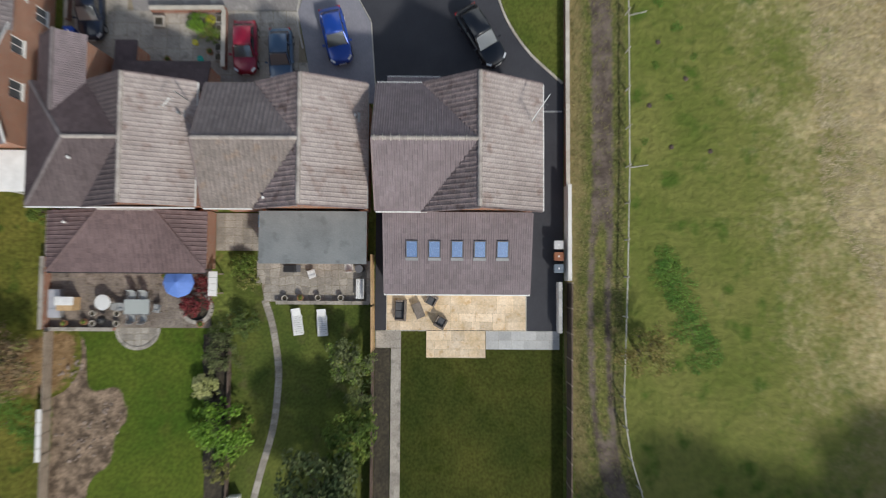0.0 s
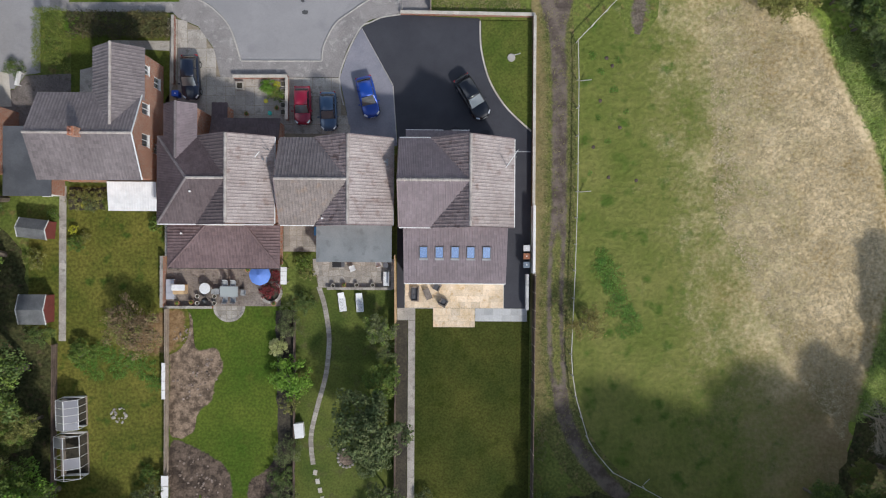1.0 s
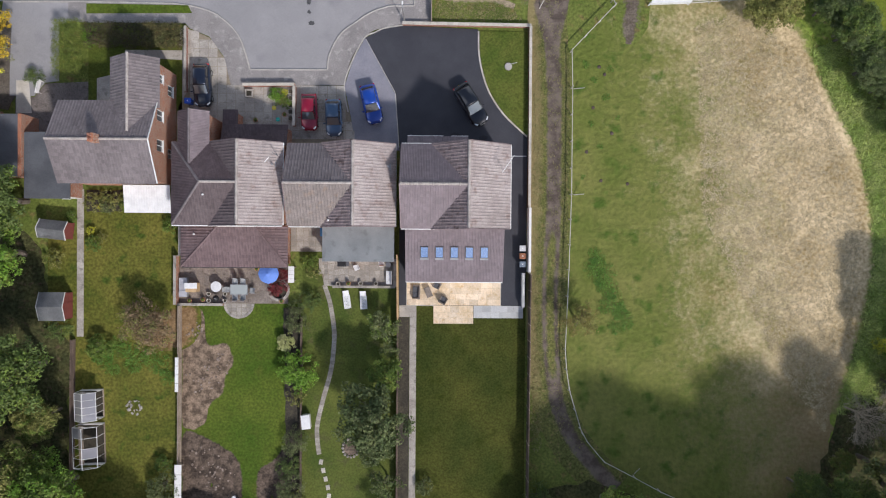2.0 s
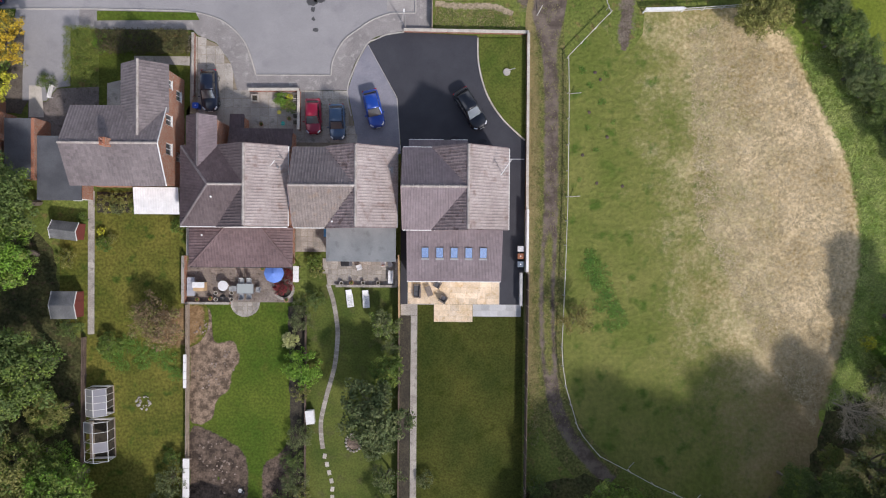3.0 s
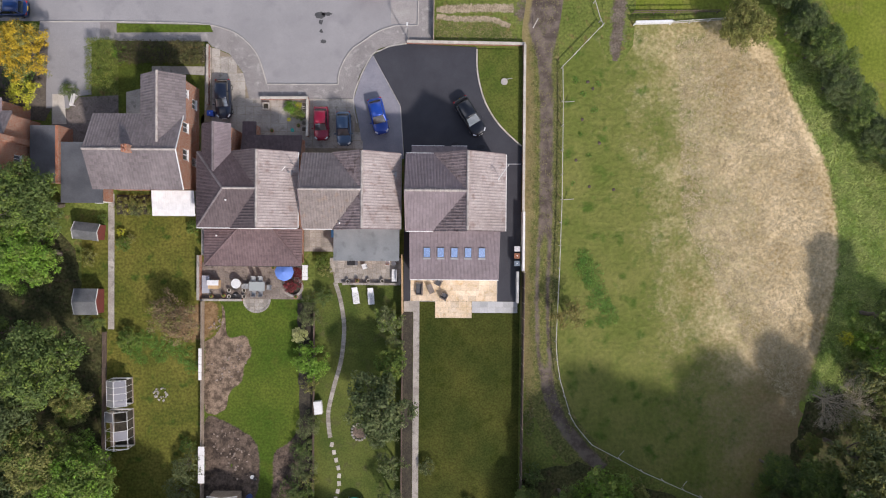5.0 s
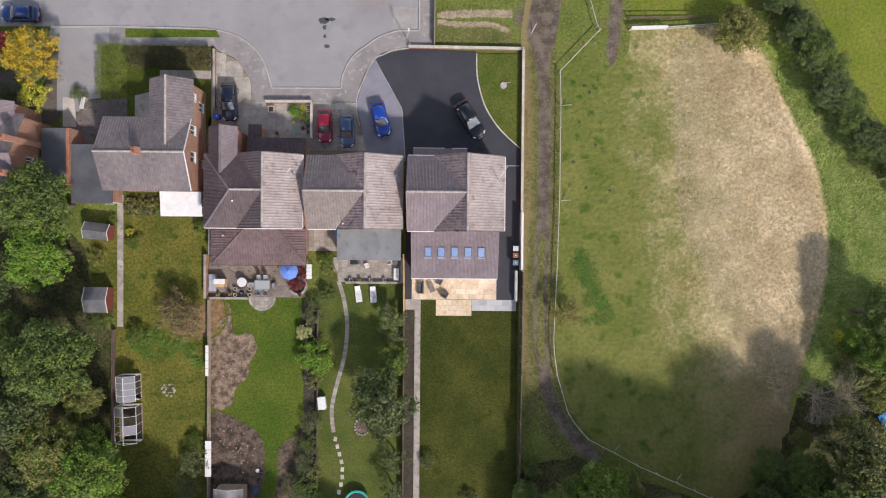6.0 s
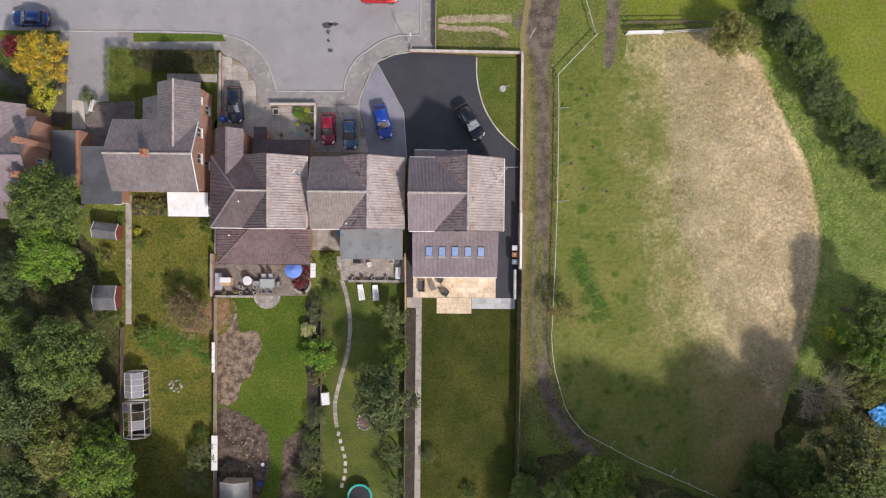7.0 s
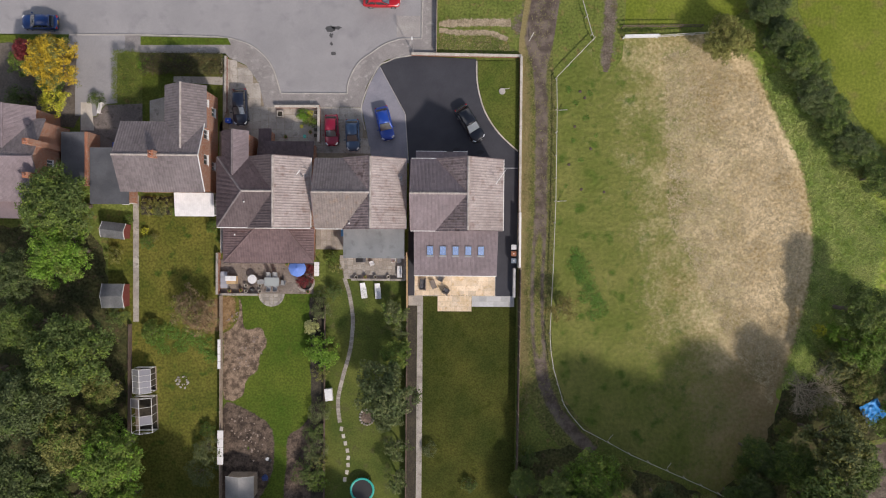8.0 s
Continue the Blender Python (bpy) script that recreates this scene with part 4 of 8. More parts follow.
def aerial(x, y, z, label="thin metal television aerial on the roof edge", reach=(0.8, 1.2)):
    root = thing("aerial", (x, y, z), label, "aerial")
    part("mast", bar(bmesh.new(), (x, y, z - 0.3), (x, y, z + 1.8), 0.04), STEEL, root)
    part("boom", bar(bmesh.new(), (x - 0.3, y - 0.4, z + 1.75), (x + reach[0], y + reach[1], z + 1.75), 0.035), WHITE, root)
    for k in range(6):
        cx, cy = x - 0.2 + k * reach[0] / 6, y - 0.3 + k * reach[1] / 6
        part("element", bar(bmesh.new(), (cx - 0.22, cy + 0.15, z + 1.75), (cx + 0.22, cy - 0.15, z + 1.75), 0.01, sides=4), STEEL, root)


# house 1: extended house with a tiled lean-to
h1 = thing("house", (0.6, 5, 0), "brick house with beige and brown tiled roofs and rear extension", "house")
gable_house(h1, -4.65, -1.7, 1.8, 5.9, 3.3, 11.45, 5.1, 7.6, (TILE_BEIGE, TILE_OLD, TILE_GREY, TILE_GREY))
wall(h1, (5.55, 3.5), (5.55, 11.2), 5.0)
wall(h1, (-4.4, 11.2), (-4.4, 3.5), 5.0, (3.85, 7.45))
wall(h1, (5.55, 11.2), (-4.4, 11.2), 5.0)
wall(h1, (-4.4, 3.5), (5.55, 3.5), 5.0)
gutter(h1, (5.97, 3.3, 5.05), (5.97, 11.45, 5.05))
gutter(h1, (-4.65, 11.52, 5.05), (-1.6, 11.52, 5.05))
gutter(h1, (-4.65, 3.24, 5.05), (-1.4, 3.24, 5.05))
for a, b in (((1.8, 11.47, 7.62), (5.9, 11.47, 5.12)), ((1.8, 3.28, 7.62), (5.9, 3.28, 5.12)), ((1.8, 11.47, 7.62), (-1.7, 11.47, 5.12)), ((-4.68, 7.37, 7.62), (-4.68, 11.4, 5.12)), ((-4.68, 7.37, 7.62), (-4.68, 3.3, 5.12))):
    verge(h1, a, b)
for k in range(12):
    bm = beam(bmesh.new(), (-4.5 + k * 0.5, 7.2, 7.66), (-4.5 + k * 0.5, 7.55, 7.66), 0.04, 0.16)
    part("ridge_clip", bm, WALLCAP, h1)
# rear extension
slope(h1, [(-4.25, -2.0, 2.5), (5.45, -2.0, 2.5), (5.45, 3.35, 4.0), (-4.25, 3.35, 4.0)], TILE_GREY)
wall(h1, (-4.1, -1.75), (5.3, -1.75), 2.45, material=WHITEWALL, t=0.3)
wall(h1, (5.3, -1.75), (5.3, 3.4), 2.45, material=WHITEWALL, t=0.3)
wall(h1, (-4.1, 3.4), (-4.1, -1.75), 2.45, material=WHITEWALL, t=0.3)
gutter(h1, (-4.3, -2.07, 2.46), (5.5, -2.07, 2.46))
for x in (-4.28, 5.48):
    verge(h1, (x, -2.0, 2.5), (x, 3.3, 3.98), TILE_GREY)
# front canopy
slope(h1, [(-4.2, 11.5, 3.3), (1.9, 11.5, 3.3), (1.9, 12.6, 2.8), (-4.2, 12.6, 2.8)], TILE_GREY)
gutter(h1, (-4.2, 12.66, 2.76), (-0.6, 12.66, 2.76))
gutter(h1, (0.2, 12.66, 2.76), (1.9, 12.66, 2.76))
wall(h1, (1.75, 11.3), (1.75, 12.4), 2.75)
wall(h1, (1.75, 12.4), (-4.1, 12.4), 2.75)
wall(h1, (-4.1, 12.4), (-4.1, 11.3), 2.75)


def skylight(house, x, y):
    """A roof window lying in the extension's slope."""
    tilt = math.atan2(1.5, 5.35)
    z = 2.5 + (y + 2.0) * 1.5 / 5.35 + 0.06
    m = Matrix.Translation((x, y, z)) @ Matrix.Rotation(tilt, 4, "X")
    sk = thing("roof_window", (x, y, z), "grey framed roof window", "window")
    sk.parent, sk.location = house, Vector((x, y, z)) - base_of(house)
    del sk["category"]
    bm = bmesh.new()
    w, h, f = 0.39, 0.58, 0.055
    for x0, y0, x1, y1 in ((-w, -h, w, -h + f), (-w, h - f, w, h), (-w, -h + f, -w + f, h - f), (w - f, -h + f, w, h - f)):
        box(bm, x0, y0, -0.08, x1, y1, 0.07)
    bmesh.ops.transform(bm, matrix=m, verts=bm.verts)
    part("frame", bm, ANTHRA, sk)
    bm = box(bmesh.new(), -w + f, -h + f, -0.04, w - f, h - f, 0.035)
    bmesh.ops.transform(bm, matrix=m, verts=bm.verts)
    part("pane", bm, SKYGLASS, sk)
    bm = bmesh.new()
    box(bm, -w - 0.03, -h - 0.2, -0.05, w + 0.03, -h, 0.02)
    bmesh.ops.transform(bm, matrix=m, verts=bm.verts)
    part("flashing", bm, GREY, sk)


for k in range(5):
    skylight(h1, -2.42 + k * 1.5, 0.95)
aerial(5.2, 8.9, 5.6)

# house 2
h2 = thing("house", (-10.5, 7, 0), "detached brick house with weathered beige tiled roof", "house")
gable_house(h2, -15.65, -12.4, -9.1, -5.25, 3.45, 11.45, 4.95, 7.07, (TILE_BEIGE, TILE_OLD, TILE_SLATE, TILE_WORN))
wall(h2, (-5.55, 3.7), (-5.55, 11.2), 4.9)
wall(h2, (-15.35, 11.2), (-15.35, 3.7), 4.9, (3.75, 6.95))
wall(h2, (-5.55, 11.2), (-15.35, 11.2), 4.9)
wall(h2, (-15.35, 3.7), (-5.55, 3.7), 4.9)
gutter(h2, (-5.2, 3.45, 4.9), (-5.2, 11.45, 4.9), GREY)
for a, b in (((-9.1, 11.47, 7.08), (-5.25, 11.47, 4.96)), ((-9.1, 3.43, 7.08), (-5.25, 3.43, 4.96)), ((-15.68, 7.45, 7.08), (-15.68, 11.4, 4.96)), ((-15.68, 7.45, 7.08), (-15.68, 3.5, 4.96))):
    verge(h2, a, b)
gutter(h2, (-15.6, 3.38, 4.9), (-12.5, 3.38, 4.9))
bm = box(bmesh.new(), -12.75, -0.05, 2.5, -5.5, 3.5, 2.68, 0.02)
part("flat_roof", bm, FELT, h2, "flat grey felt roof of the rear extension")
for y in (0.75, 1.6, 2.5):
    part("felt_lap", box(bmesh.new(), -12.72, y, 2.682, -5.53, y + 0.09, 2.687), FELT, h2)
wall(h2, (-12.55, 0.15), (-5.7, 0.15), 2.5)
wall(h2, (-5.7, 0.15), (-5.7, 3.6), 2.5)
wall(h2, (-12.55, 3.6), (-12.55, 0.15), 2.5)

# house 3
h3 = thing("house", (-21.5, 7, 0), "detached brick house with dark brown hipped roof and rear extension", "house")
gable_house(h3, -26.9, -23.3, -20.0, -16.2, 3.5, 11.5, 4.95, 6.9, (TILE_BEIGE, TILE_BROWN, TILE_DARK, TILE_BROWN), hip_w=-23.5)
wall(h3, (-16.5, 3.7), (-16.5, 11.2), 4.9)
wall(h3, (-26.5, 11.2), (-26.5, 3.7), 4.9)
wall(h3, (-16.5, 11.2), (-26.5, 11.2), 4.9)
wall(h3, (-26.5, 3.7), (-16.5, 3.7), 4.9)
gutter(h3, (-16.13, 3.5, 4.9), (-16.13, 11.5, 4.9))
gutter(h3, (-26.9, 3.42, 4.9), (-16.2, 3.42, 4.9))
verge(h3, (-20.0, 11.52, 6.92), (-16.2, 11.52, 4.97))
# front gable
slope(h3, [(-24.8, 9.2, 6.1), (-24.8, 14.5, 6.1), (-26.3, 14.5, 5.0), (-26.3, 10.6, 5.0)], TILE_DARK)
slope(h3, [(-24.8, 14.5, 6.1), (-24.8, 9.2, 6.1), (-23.3, 11.0, 5.0), (-23.3, 14.5, 5.0)], TILE_GREY)
ridge(h3, (-24.8, 9.4, 6.1), (-24.8, 14.5, 6.1), TILE_SLATE)
wall(h3, (-23.6, 11.2), (-23.6, 14.3), 4.9)
wall(h3, (-23.6, 14.3), (-26.0, 14.3), 4.9, (1.2, 5.9))
wall(h3, (-26.0, 14.3), (-26.0, 11.2), 4.9)
# lean-to over the porch and garage
slope(h3, [(-22.9, 11.55, 3.2), (-16.3, 11.55, 3.2), (-16.3, 13.7, 2.5), (-22.9, 13.7, 2.5)], TILE_DARK)
wall(h3, (-16.5, 11.3), (-16.5, 13.5), 2.45)
wall(h3, (-16.5, 13.5), (-22.7, 13.5), 2.45)
wall(h3, (-22.7, 13.5), (-22.7, 11.3), 2.45)
slope(h3, [(-22.9, 13.7, 2.5), (-21.4, 13.7, 2.5), (-21.4, 15.2, 2.4), (-22.9, 15.2, 2.4)], TILE_DARK)
wall(h3, (-21.6, 13.5), (-21.6, 15.0), 2.35)
wall(h3, (-21.6, 15.0), (-22.8, 15.0), 2.35)
wall(h3, (-22.8, 15.0), (-22.8, 13.5), 2.35)
# rear extension with a hipped roof
xw, xe, ys, yn = -27.0, -16.3, -0.65, 3.45
slope(h3, [(xw, ys, 2.5), (xe, ys, 2.5), (-19.2, yn, 4.0), (-22.8, yn, 4.0)], TILE_RED, gauge=0.34)
slope(h3, [(-22.8, yn, 4.0), (xw, yn, 2.5), (xw, ys, 2.5)], TILE_RED)
slope(h3, [(-19.2, yn, 4.0), (xe, ys, 2.5), (xe, yn, 2.5)], TILE_RED)
ridge(h3, (xw, ys, 2.52), (-22.8, yn, 4.02), TILE_RED, r=0.1)
ridge(h3, (xe, ys, 2.52), (-19.2, yn, 4.02), TILE_RED, r=0.1)
ridge(h3, (-22.8, yn, 4.02), (-19.2, yn, 4.02), RIDGE, r=0.12)
wall(h3, (-26.8, -0.4), (-16.6, -0.4), 2.45)
wall(h3, (-16.6, -0.4), (-16.6, 3.6), 2.45)
wall(h3, (-26.8, 3.6), (-26.8, -0.4), 2.45)
gutter(h3, (xw, ys - 0.06, 2.45), (xe, ys - 0.06, 2.45), BLACK)
aerial(-16.6, 10.2, 5.4, reach=(-0.7, -0.9))

# house 4
h4 = thing("house", (-33, 11, 0), "two-storey orange brick house with grey tiled gable roofs", "house")
slope(h4, [(-37.9, 7.45, 5.0), (-28.3, 7.45, 5.0), (-28.3, 11.4, 7.0), (-37.9, 11.4, 7.0)], TILE_SLATE)
slope(h4, [(-37.9, 11.4, 7.0), (-28.3, 11.4, 7.0), (-28.3, 15.4, 5.0), (-37.9, 15.4, 5.0)], TILE_SLATE)
slope(h4, [(-30.4, 12.3, 6.6), (-30.4, 19.6, 6.6), (-32.8, 19.6, 5.0), (-32.8, 15.0, 5.0)], TILE_SLATE)
slope(h4, [(-30.4, 19.6, 6.6), (-30.4, 12.3, 6.6), (-28.1, 15.0, 5.0), (-28.1, 19.6, 5.0)], TILE_SLATE)
ridge(h4, (-37.9, 11.4, 7.02), (-28.3, 11.4, 7.02))
ridge(h4, (-30.4, 12.2, 6.62), (-30.4, 19.6, 6.62))
wall(h4, (-28.6, 7.7), (-28.6, 15.1), 4.9, (3.7, 6.85), holes=[(2.6, 0.9, 1.0, 1.1), (3.0, 3.1, 1.2, 1.3), (6.0, 3.1, 1.1, 1.3)])
wall(h4, (-28.6, 15.1), (-28.6, 19.3), 4.9, holes=[(1.6, 0.9, 1.1, 1.2), (2.4, 3.1, 0.9, 1.3)])
wall(h4, (-37.6, 7.7), (-28.6, 7.7), 4.9)
wall(h4, (-37.6, 15.1), (-37.6, 7.7), 4.9, (3.7, 6.85))
wall(h4, (-32.5, 15.1), (-37.6, 15.1), 4.9)
wall(h4, (-32.5, 19.3), (-32.5, 15.1), 4.9)
wall(h4, (-28.6, 19.3), (-32.5, 19.3), 4.9, (1.85, 6.5))
verge(h4, (-28.25, 11.4, 7.02), (-28.25, 7.45, 5.02), WHITE)
verge(h4, (-28.25, 11.4, 7.02), (-28.25, 15.4, 5.02), WHITE)
bm = box(bmesh.new(), -33.4, 11.0, 6.4, -32.8, 11.8, 7.9, 0.02)
part("chimney", bm, BRICK, h4)
for y in (11.22, 11.58):
    part("chimney_pot", bar(bmesh.new(), (-33.1, y, 7.88), (-33.1, y, 8.15), 0.13, 0.11, 10), BRICK_DARK, h4)
# lean-to conservatory roof of the house
lean = thing("lean_to", (-30.4, 6.2, 0), "white ribbed polycarbonate lean-to behind the brick house", "conservatory")
bm = bmesh.new()
for k in range(18):
    x = -32.8 + k * 0.26
    beam(bm, (x, 4.8, 2.2), (x, 7.5, 2.5), 0.04, 0.05)
part("ribs", bm, WHITE, lean)
bm = bmesh.new()
v = [bm.verts.new(q) for q in ((-32.9, 4.75, 2.18), (-28.2, 4.75, 2.18), (-28.2, 7.55, 2.5), (-32.9, 7.55, 2.5))]
bm.faces.new(v)
got = bmesh.ops.extrude_face_region(bm, geom=bm.faces[:])
bmesh.ops.translate(bm, vec=(0, 0, -0.03), verts=[g for g in got["geom"] if isinstance(g, bmesh.types.BMVert)])
bmesh.ops.recalc_face_normals(bm, faces=bm.faces)
part("roof_sheet", bm, POLY, lean)
for x in (-32.8, -30.4, -28.3):
    part("post", box(bmesh.new(), x - 0.05, 4.85, 0, x + 0.05, 4.95, 2.17), WHITE, lean)
for k in range(4):
    part("side_frame", box(bmesh.new(), -28.2, 4.9 + k * 0.85, 0.9, -28.14, 4.96 + k * 0.85, 2.2), WHITE, lean)
part("side_rail", box(bmesh.new(), -28.2, 4.9, 1.5, -28.14, 7.5, 1.56), WHITE, lean)
part("side_glass", box(bmesh.new(), -28.25, 4.95, 0.1, -28.22, 7.5, 2.1), PANE, lean)

# garages beside house 4
g4 = thing("garage", (-41.2, 9.5, 0), "flat-roofed garage with dark felt and pale brick walls", "garage")
part("flat_roof", box(bmesh.new(), -42.8, 6.1, 2.4, -38.2, 12.8, 2.55, 0.02), FELT_DARK, g4)
for y in (7.0, 8.0, 9.0, 10.0, 11.0, 12.0):
    part("felt_lap", box(bmesh.new(), -42.75, y, 2.55, -38.25, y + 0.06, 2.56), FELT_DARK, g4)
wall(g4, (-42.6, 6.3), (-38.4, 6.3), 2.4, material=WHITEWALL)
wall(g4, (-38.4, 6.3), (-38.4, 12.6), 2.4)
wall(g4, (-38.4, 12.6), (-42.6, 12.6), 2.4)
wall(g4, (-42.6, 12.6), (-42.6, 6.3), 2.4)
part("fascia", box(bmesh.new(), -39.0, 6.05, 2.3, -38.15, 6.09, 2.56), WHITE, g4)
g5 = thing("garage", (-44.8, 11.7, 0), "flat felt-roofed garage with a brick parapet", "garage")
part("flat_roof", box(bmesh.new(), -46.2, 8.3, 2.4, -43.3, 14.6, 2.55, 0.02), FELT_DARK, g5)
part("parapet", box(bmesh.new(), -43.3, 8.3, 0, -42.95, 14.6, 2.75, 0.02), BRICK, g5)
wall(g5, (-43.3, 14.5), (-46.1, 14.5), 2.4)
wall(g5, (-46.1, 8.4), (-43.3, 8.4), 2.4)

# house 5
h5 = thing("house", (-50, 11, 0), "orange brick house with brown tiled roof and tall brick chimneys", "house")
slope(h5, [(-60, 6.2, 5.0), (-46.4, 6.2, 5.0), (-46.4, 11.0, 7.4), (-60, 11.0, 7.4)], TILE_GREY)
slope(h5, [(-60, 11.0, 7.4), (-46.4, 11.0, 7.4), (-46.4, 15.6, 5.0), (-60, 15.6, 5.0)], TILE_SLATE)
slope(h5, [(-50.0, 12.0, 6.9), (-50.0, 17.0, 6.9), (-52.5, 17.0, 5.0), (-52.5, 15.0, 5.0)], TILE_GREY)
slope(h5, [(-50.0, 17.0, 6.9), (-50.0, 12.0, 6.9), (-47.5, 15.0, 5.0), (-47.5, 17.0, 5.0)], TILE_GREY)
ridge(h5, (-60, 11.0, 7.42), (-46.4, 11.0, 7.42), TILE_GREY)
ridge(h5, (-50, 12.0, 6.92), (-50, 17.0, 6.92), TILE_GREY)
wall(h5, (-46.7, 6.5), (-46.7, 15.3), 4.9, (4.4, 7.2), holes=[(2.2, 3.2, 0.8, 1.1), (3.8, 3.2, 0.8, 1.1), (3.8, 0.9, 0.8, 1.1)])
wall(h5, (-60, 6.5), (-46.7, 6.5), 4.9)
wall(h5, (-46.7, 15.3), (-60, 15.3), 4.9)
wall(h5, (-47.8, 15.1), (-47.8, 16.8), 4.9)
wall(h5, (-47.8, 16.8), (-52.2, 16.8), 4.9, (2.2, 6.8))
wall(h5, (-52.2, 16.8), (-52.2, 15.1), 4.9)
for y in (8.9, 12.6):
    part("chimney", box(bmesh.new(), -46.9, y - 0.32, 0, -46.25, y + 0.32, 8.2, 0.02), BRICK, h5)
    part("chimney_pot", bar(bmesh.new(), (-46.55, y, 8.15), (-46.55, y, 8.5), 0.14, 0.12, 10), BRICK_DARK, h5)
part("lean_to_roof", beam(bmesh.new(), (-60, 5.3, 2.6), (-47.6, 5.3, 2.6), 2.0, 0.12), TILE_GREY, h5)
wall(h5, (-60, 4.5), (-47.8, 4.5), 2.5)
wall(h5, (-47.8, 4.5), (-47.8, 6.5), 2.5)

# ---- plants ----
def leafmat(name, a, b, c=None, rand=0.36):
    return mat(name, a, b, big=0.7, fine=5, rough=0.6, bump=0, grain=0.3, rand=rand, sheen=0.3, third=c)


L_DARK = leafmat("dark_leaf", (0.071, 0.113, 0.026), (0.106, 0.149, 0.036), (0.151, 0.167, 0.044))
L_BLUE = leafmat("deep_green_leaf", (0.062, 0.09, 0.03), (0.094, 0.124, 0.042), (0.13, 0.146, 0.05))
L_GREEN = leafmat("green_leaf", (0.087, 0.146, 0.024), (0.146, 0.204, 0.033), (0.204, 0.219, 0.043))
L_BRIGHT = leafmat("bright_leaf", (0.114, 0.230, 0.020), (0.168, 0.284, 0.030), (0.095, 0.176, 0.020))
L_OLIVE = leafmat("olive_leaf", (0.140, 0.154, 0.037), (0.211, 0.211, 0.058), (0.267, 0.239, 0.073))
L_YELLOW = leafmat("yellow_leaf", (0.40, 0.27, 0.016), (0.52, 0.38, 0.03), (0.229, 0.172, 0.026), 0.35)
L_LIME = leafmat("lime_leaf", (0.440, 0.462, 0.033), (0.572, 0.550, 0.055), (0.220, 0.264, 0.044), 0.35)
L_AUTUMN = leafmat("autumn_leaf", (0.175, 0.122, 0.068), (0.25, 0.178, 0.1), (0.13, 0.115, 0.055))
L_RED = leafmat("crimson_leaf", (0.12, 0.018, 0.022), (0.2, 0.03, 0.035), (0.09, 0.03, 0.02))
L_GREY = leafmat("grey_green_leaf", (0.092, 0.119, 0.040), (0.135, 0.157, 0.060), (0.184, 0.194, 0.080))
L_PALE = leafmat("pale_variegated_leaf", (0.363, 0.385, 0.143), (0.495, 0.495, 0.220), (0.264, 0.297, 0.088), 0.3)
BARK = mat("grey_brown_bark", (0.12, 0.095, 0.075), (0.18, 0.15, 0.12), big=1.5, fine=12, bump=0.6, dist=0.02, grain=0.3)
TWIG = mat("pale_bare_twig", (0.32, 0.27, 0.2), (0.42, 0.36, 0.28), big=1.5, fine=12, bump=0.3, grain=0.25)


def leaves(name, centres, per, spread, size, material, parent, rng, flat=0.75):
    """Many small leaves gathered round centres, as one mesh under parent."""
    c = np.repeat(np.array(centres), per, axis=0)
    n = len(c)
    d = rng.normal(size=(n, 3))
    d /= np.linalg.norm(d, axis=1)[:, None]
    pos = c + d * (spread * rng.uniform(0.35, 1.05, n) ** 0.6)[:, None] * np.array([1, 1, flat])
    nrm = d * 0.7 + rng.normal(size=(n, 3)) * 0.45 + np.array([0, 0, 0.55])
    nrm /= np.linalg.norm(nrm, axis=1)[:, None]
    ref = rng.normal(size=(n, 3))
    u = np.cross(nrm, ref)
    u /= np.linalg.norm(u, axis=1)[:, None]
    v = np.cross(nrm, u)
    s = size * rng.uniform(0.6, 1.35, n)[:, None]
    quad = np.stack([pos - u * s, pos - v * s * 0.55 + nrm * s * 0.1, pos + u * s, pos + v * s * 0.55 + nrm * s * 0.1], axis=1).reshape(-1, 3)
    me = bpy.data.meshes.new(name)
    me.from_pydata(quad.tolist(), [], np.arange(n * 4).reshape(-1, 4).tolist())
    me.materials.append(material)
    ob = new(name, me)
    ob.parent = parent
    return ob


def limb(bm, a, b, r0, r1, rnd, bits=3):
    p, q = Vector(a), Vector(b)
    pts = [p.lerp(q, i / bits) + (Vector((rnd.uniform(-1, 1), rnd.uniform(-1, 1), rnd.uniform(-0.4, 0.4))) * (q - p).length * 0.06 if 0 < i < bits else Vector()) for i in range(bits + 1)]
    for i in range(bits):
        bar(bm, pts[i], pts[i + 1], r0 + (r1 - r0) * i / bits, r0 + (r1 - r0) * (i + 1) / bits, 6)


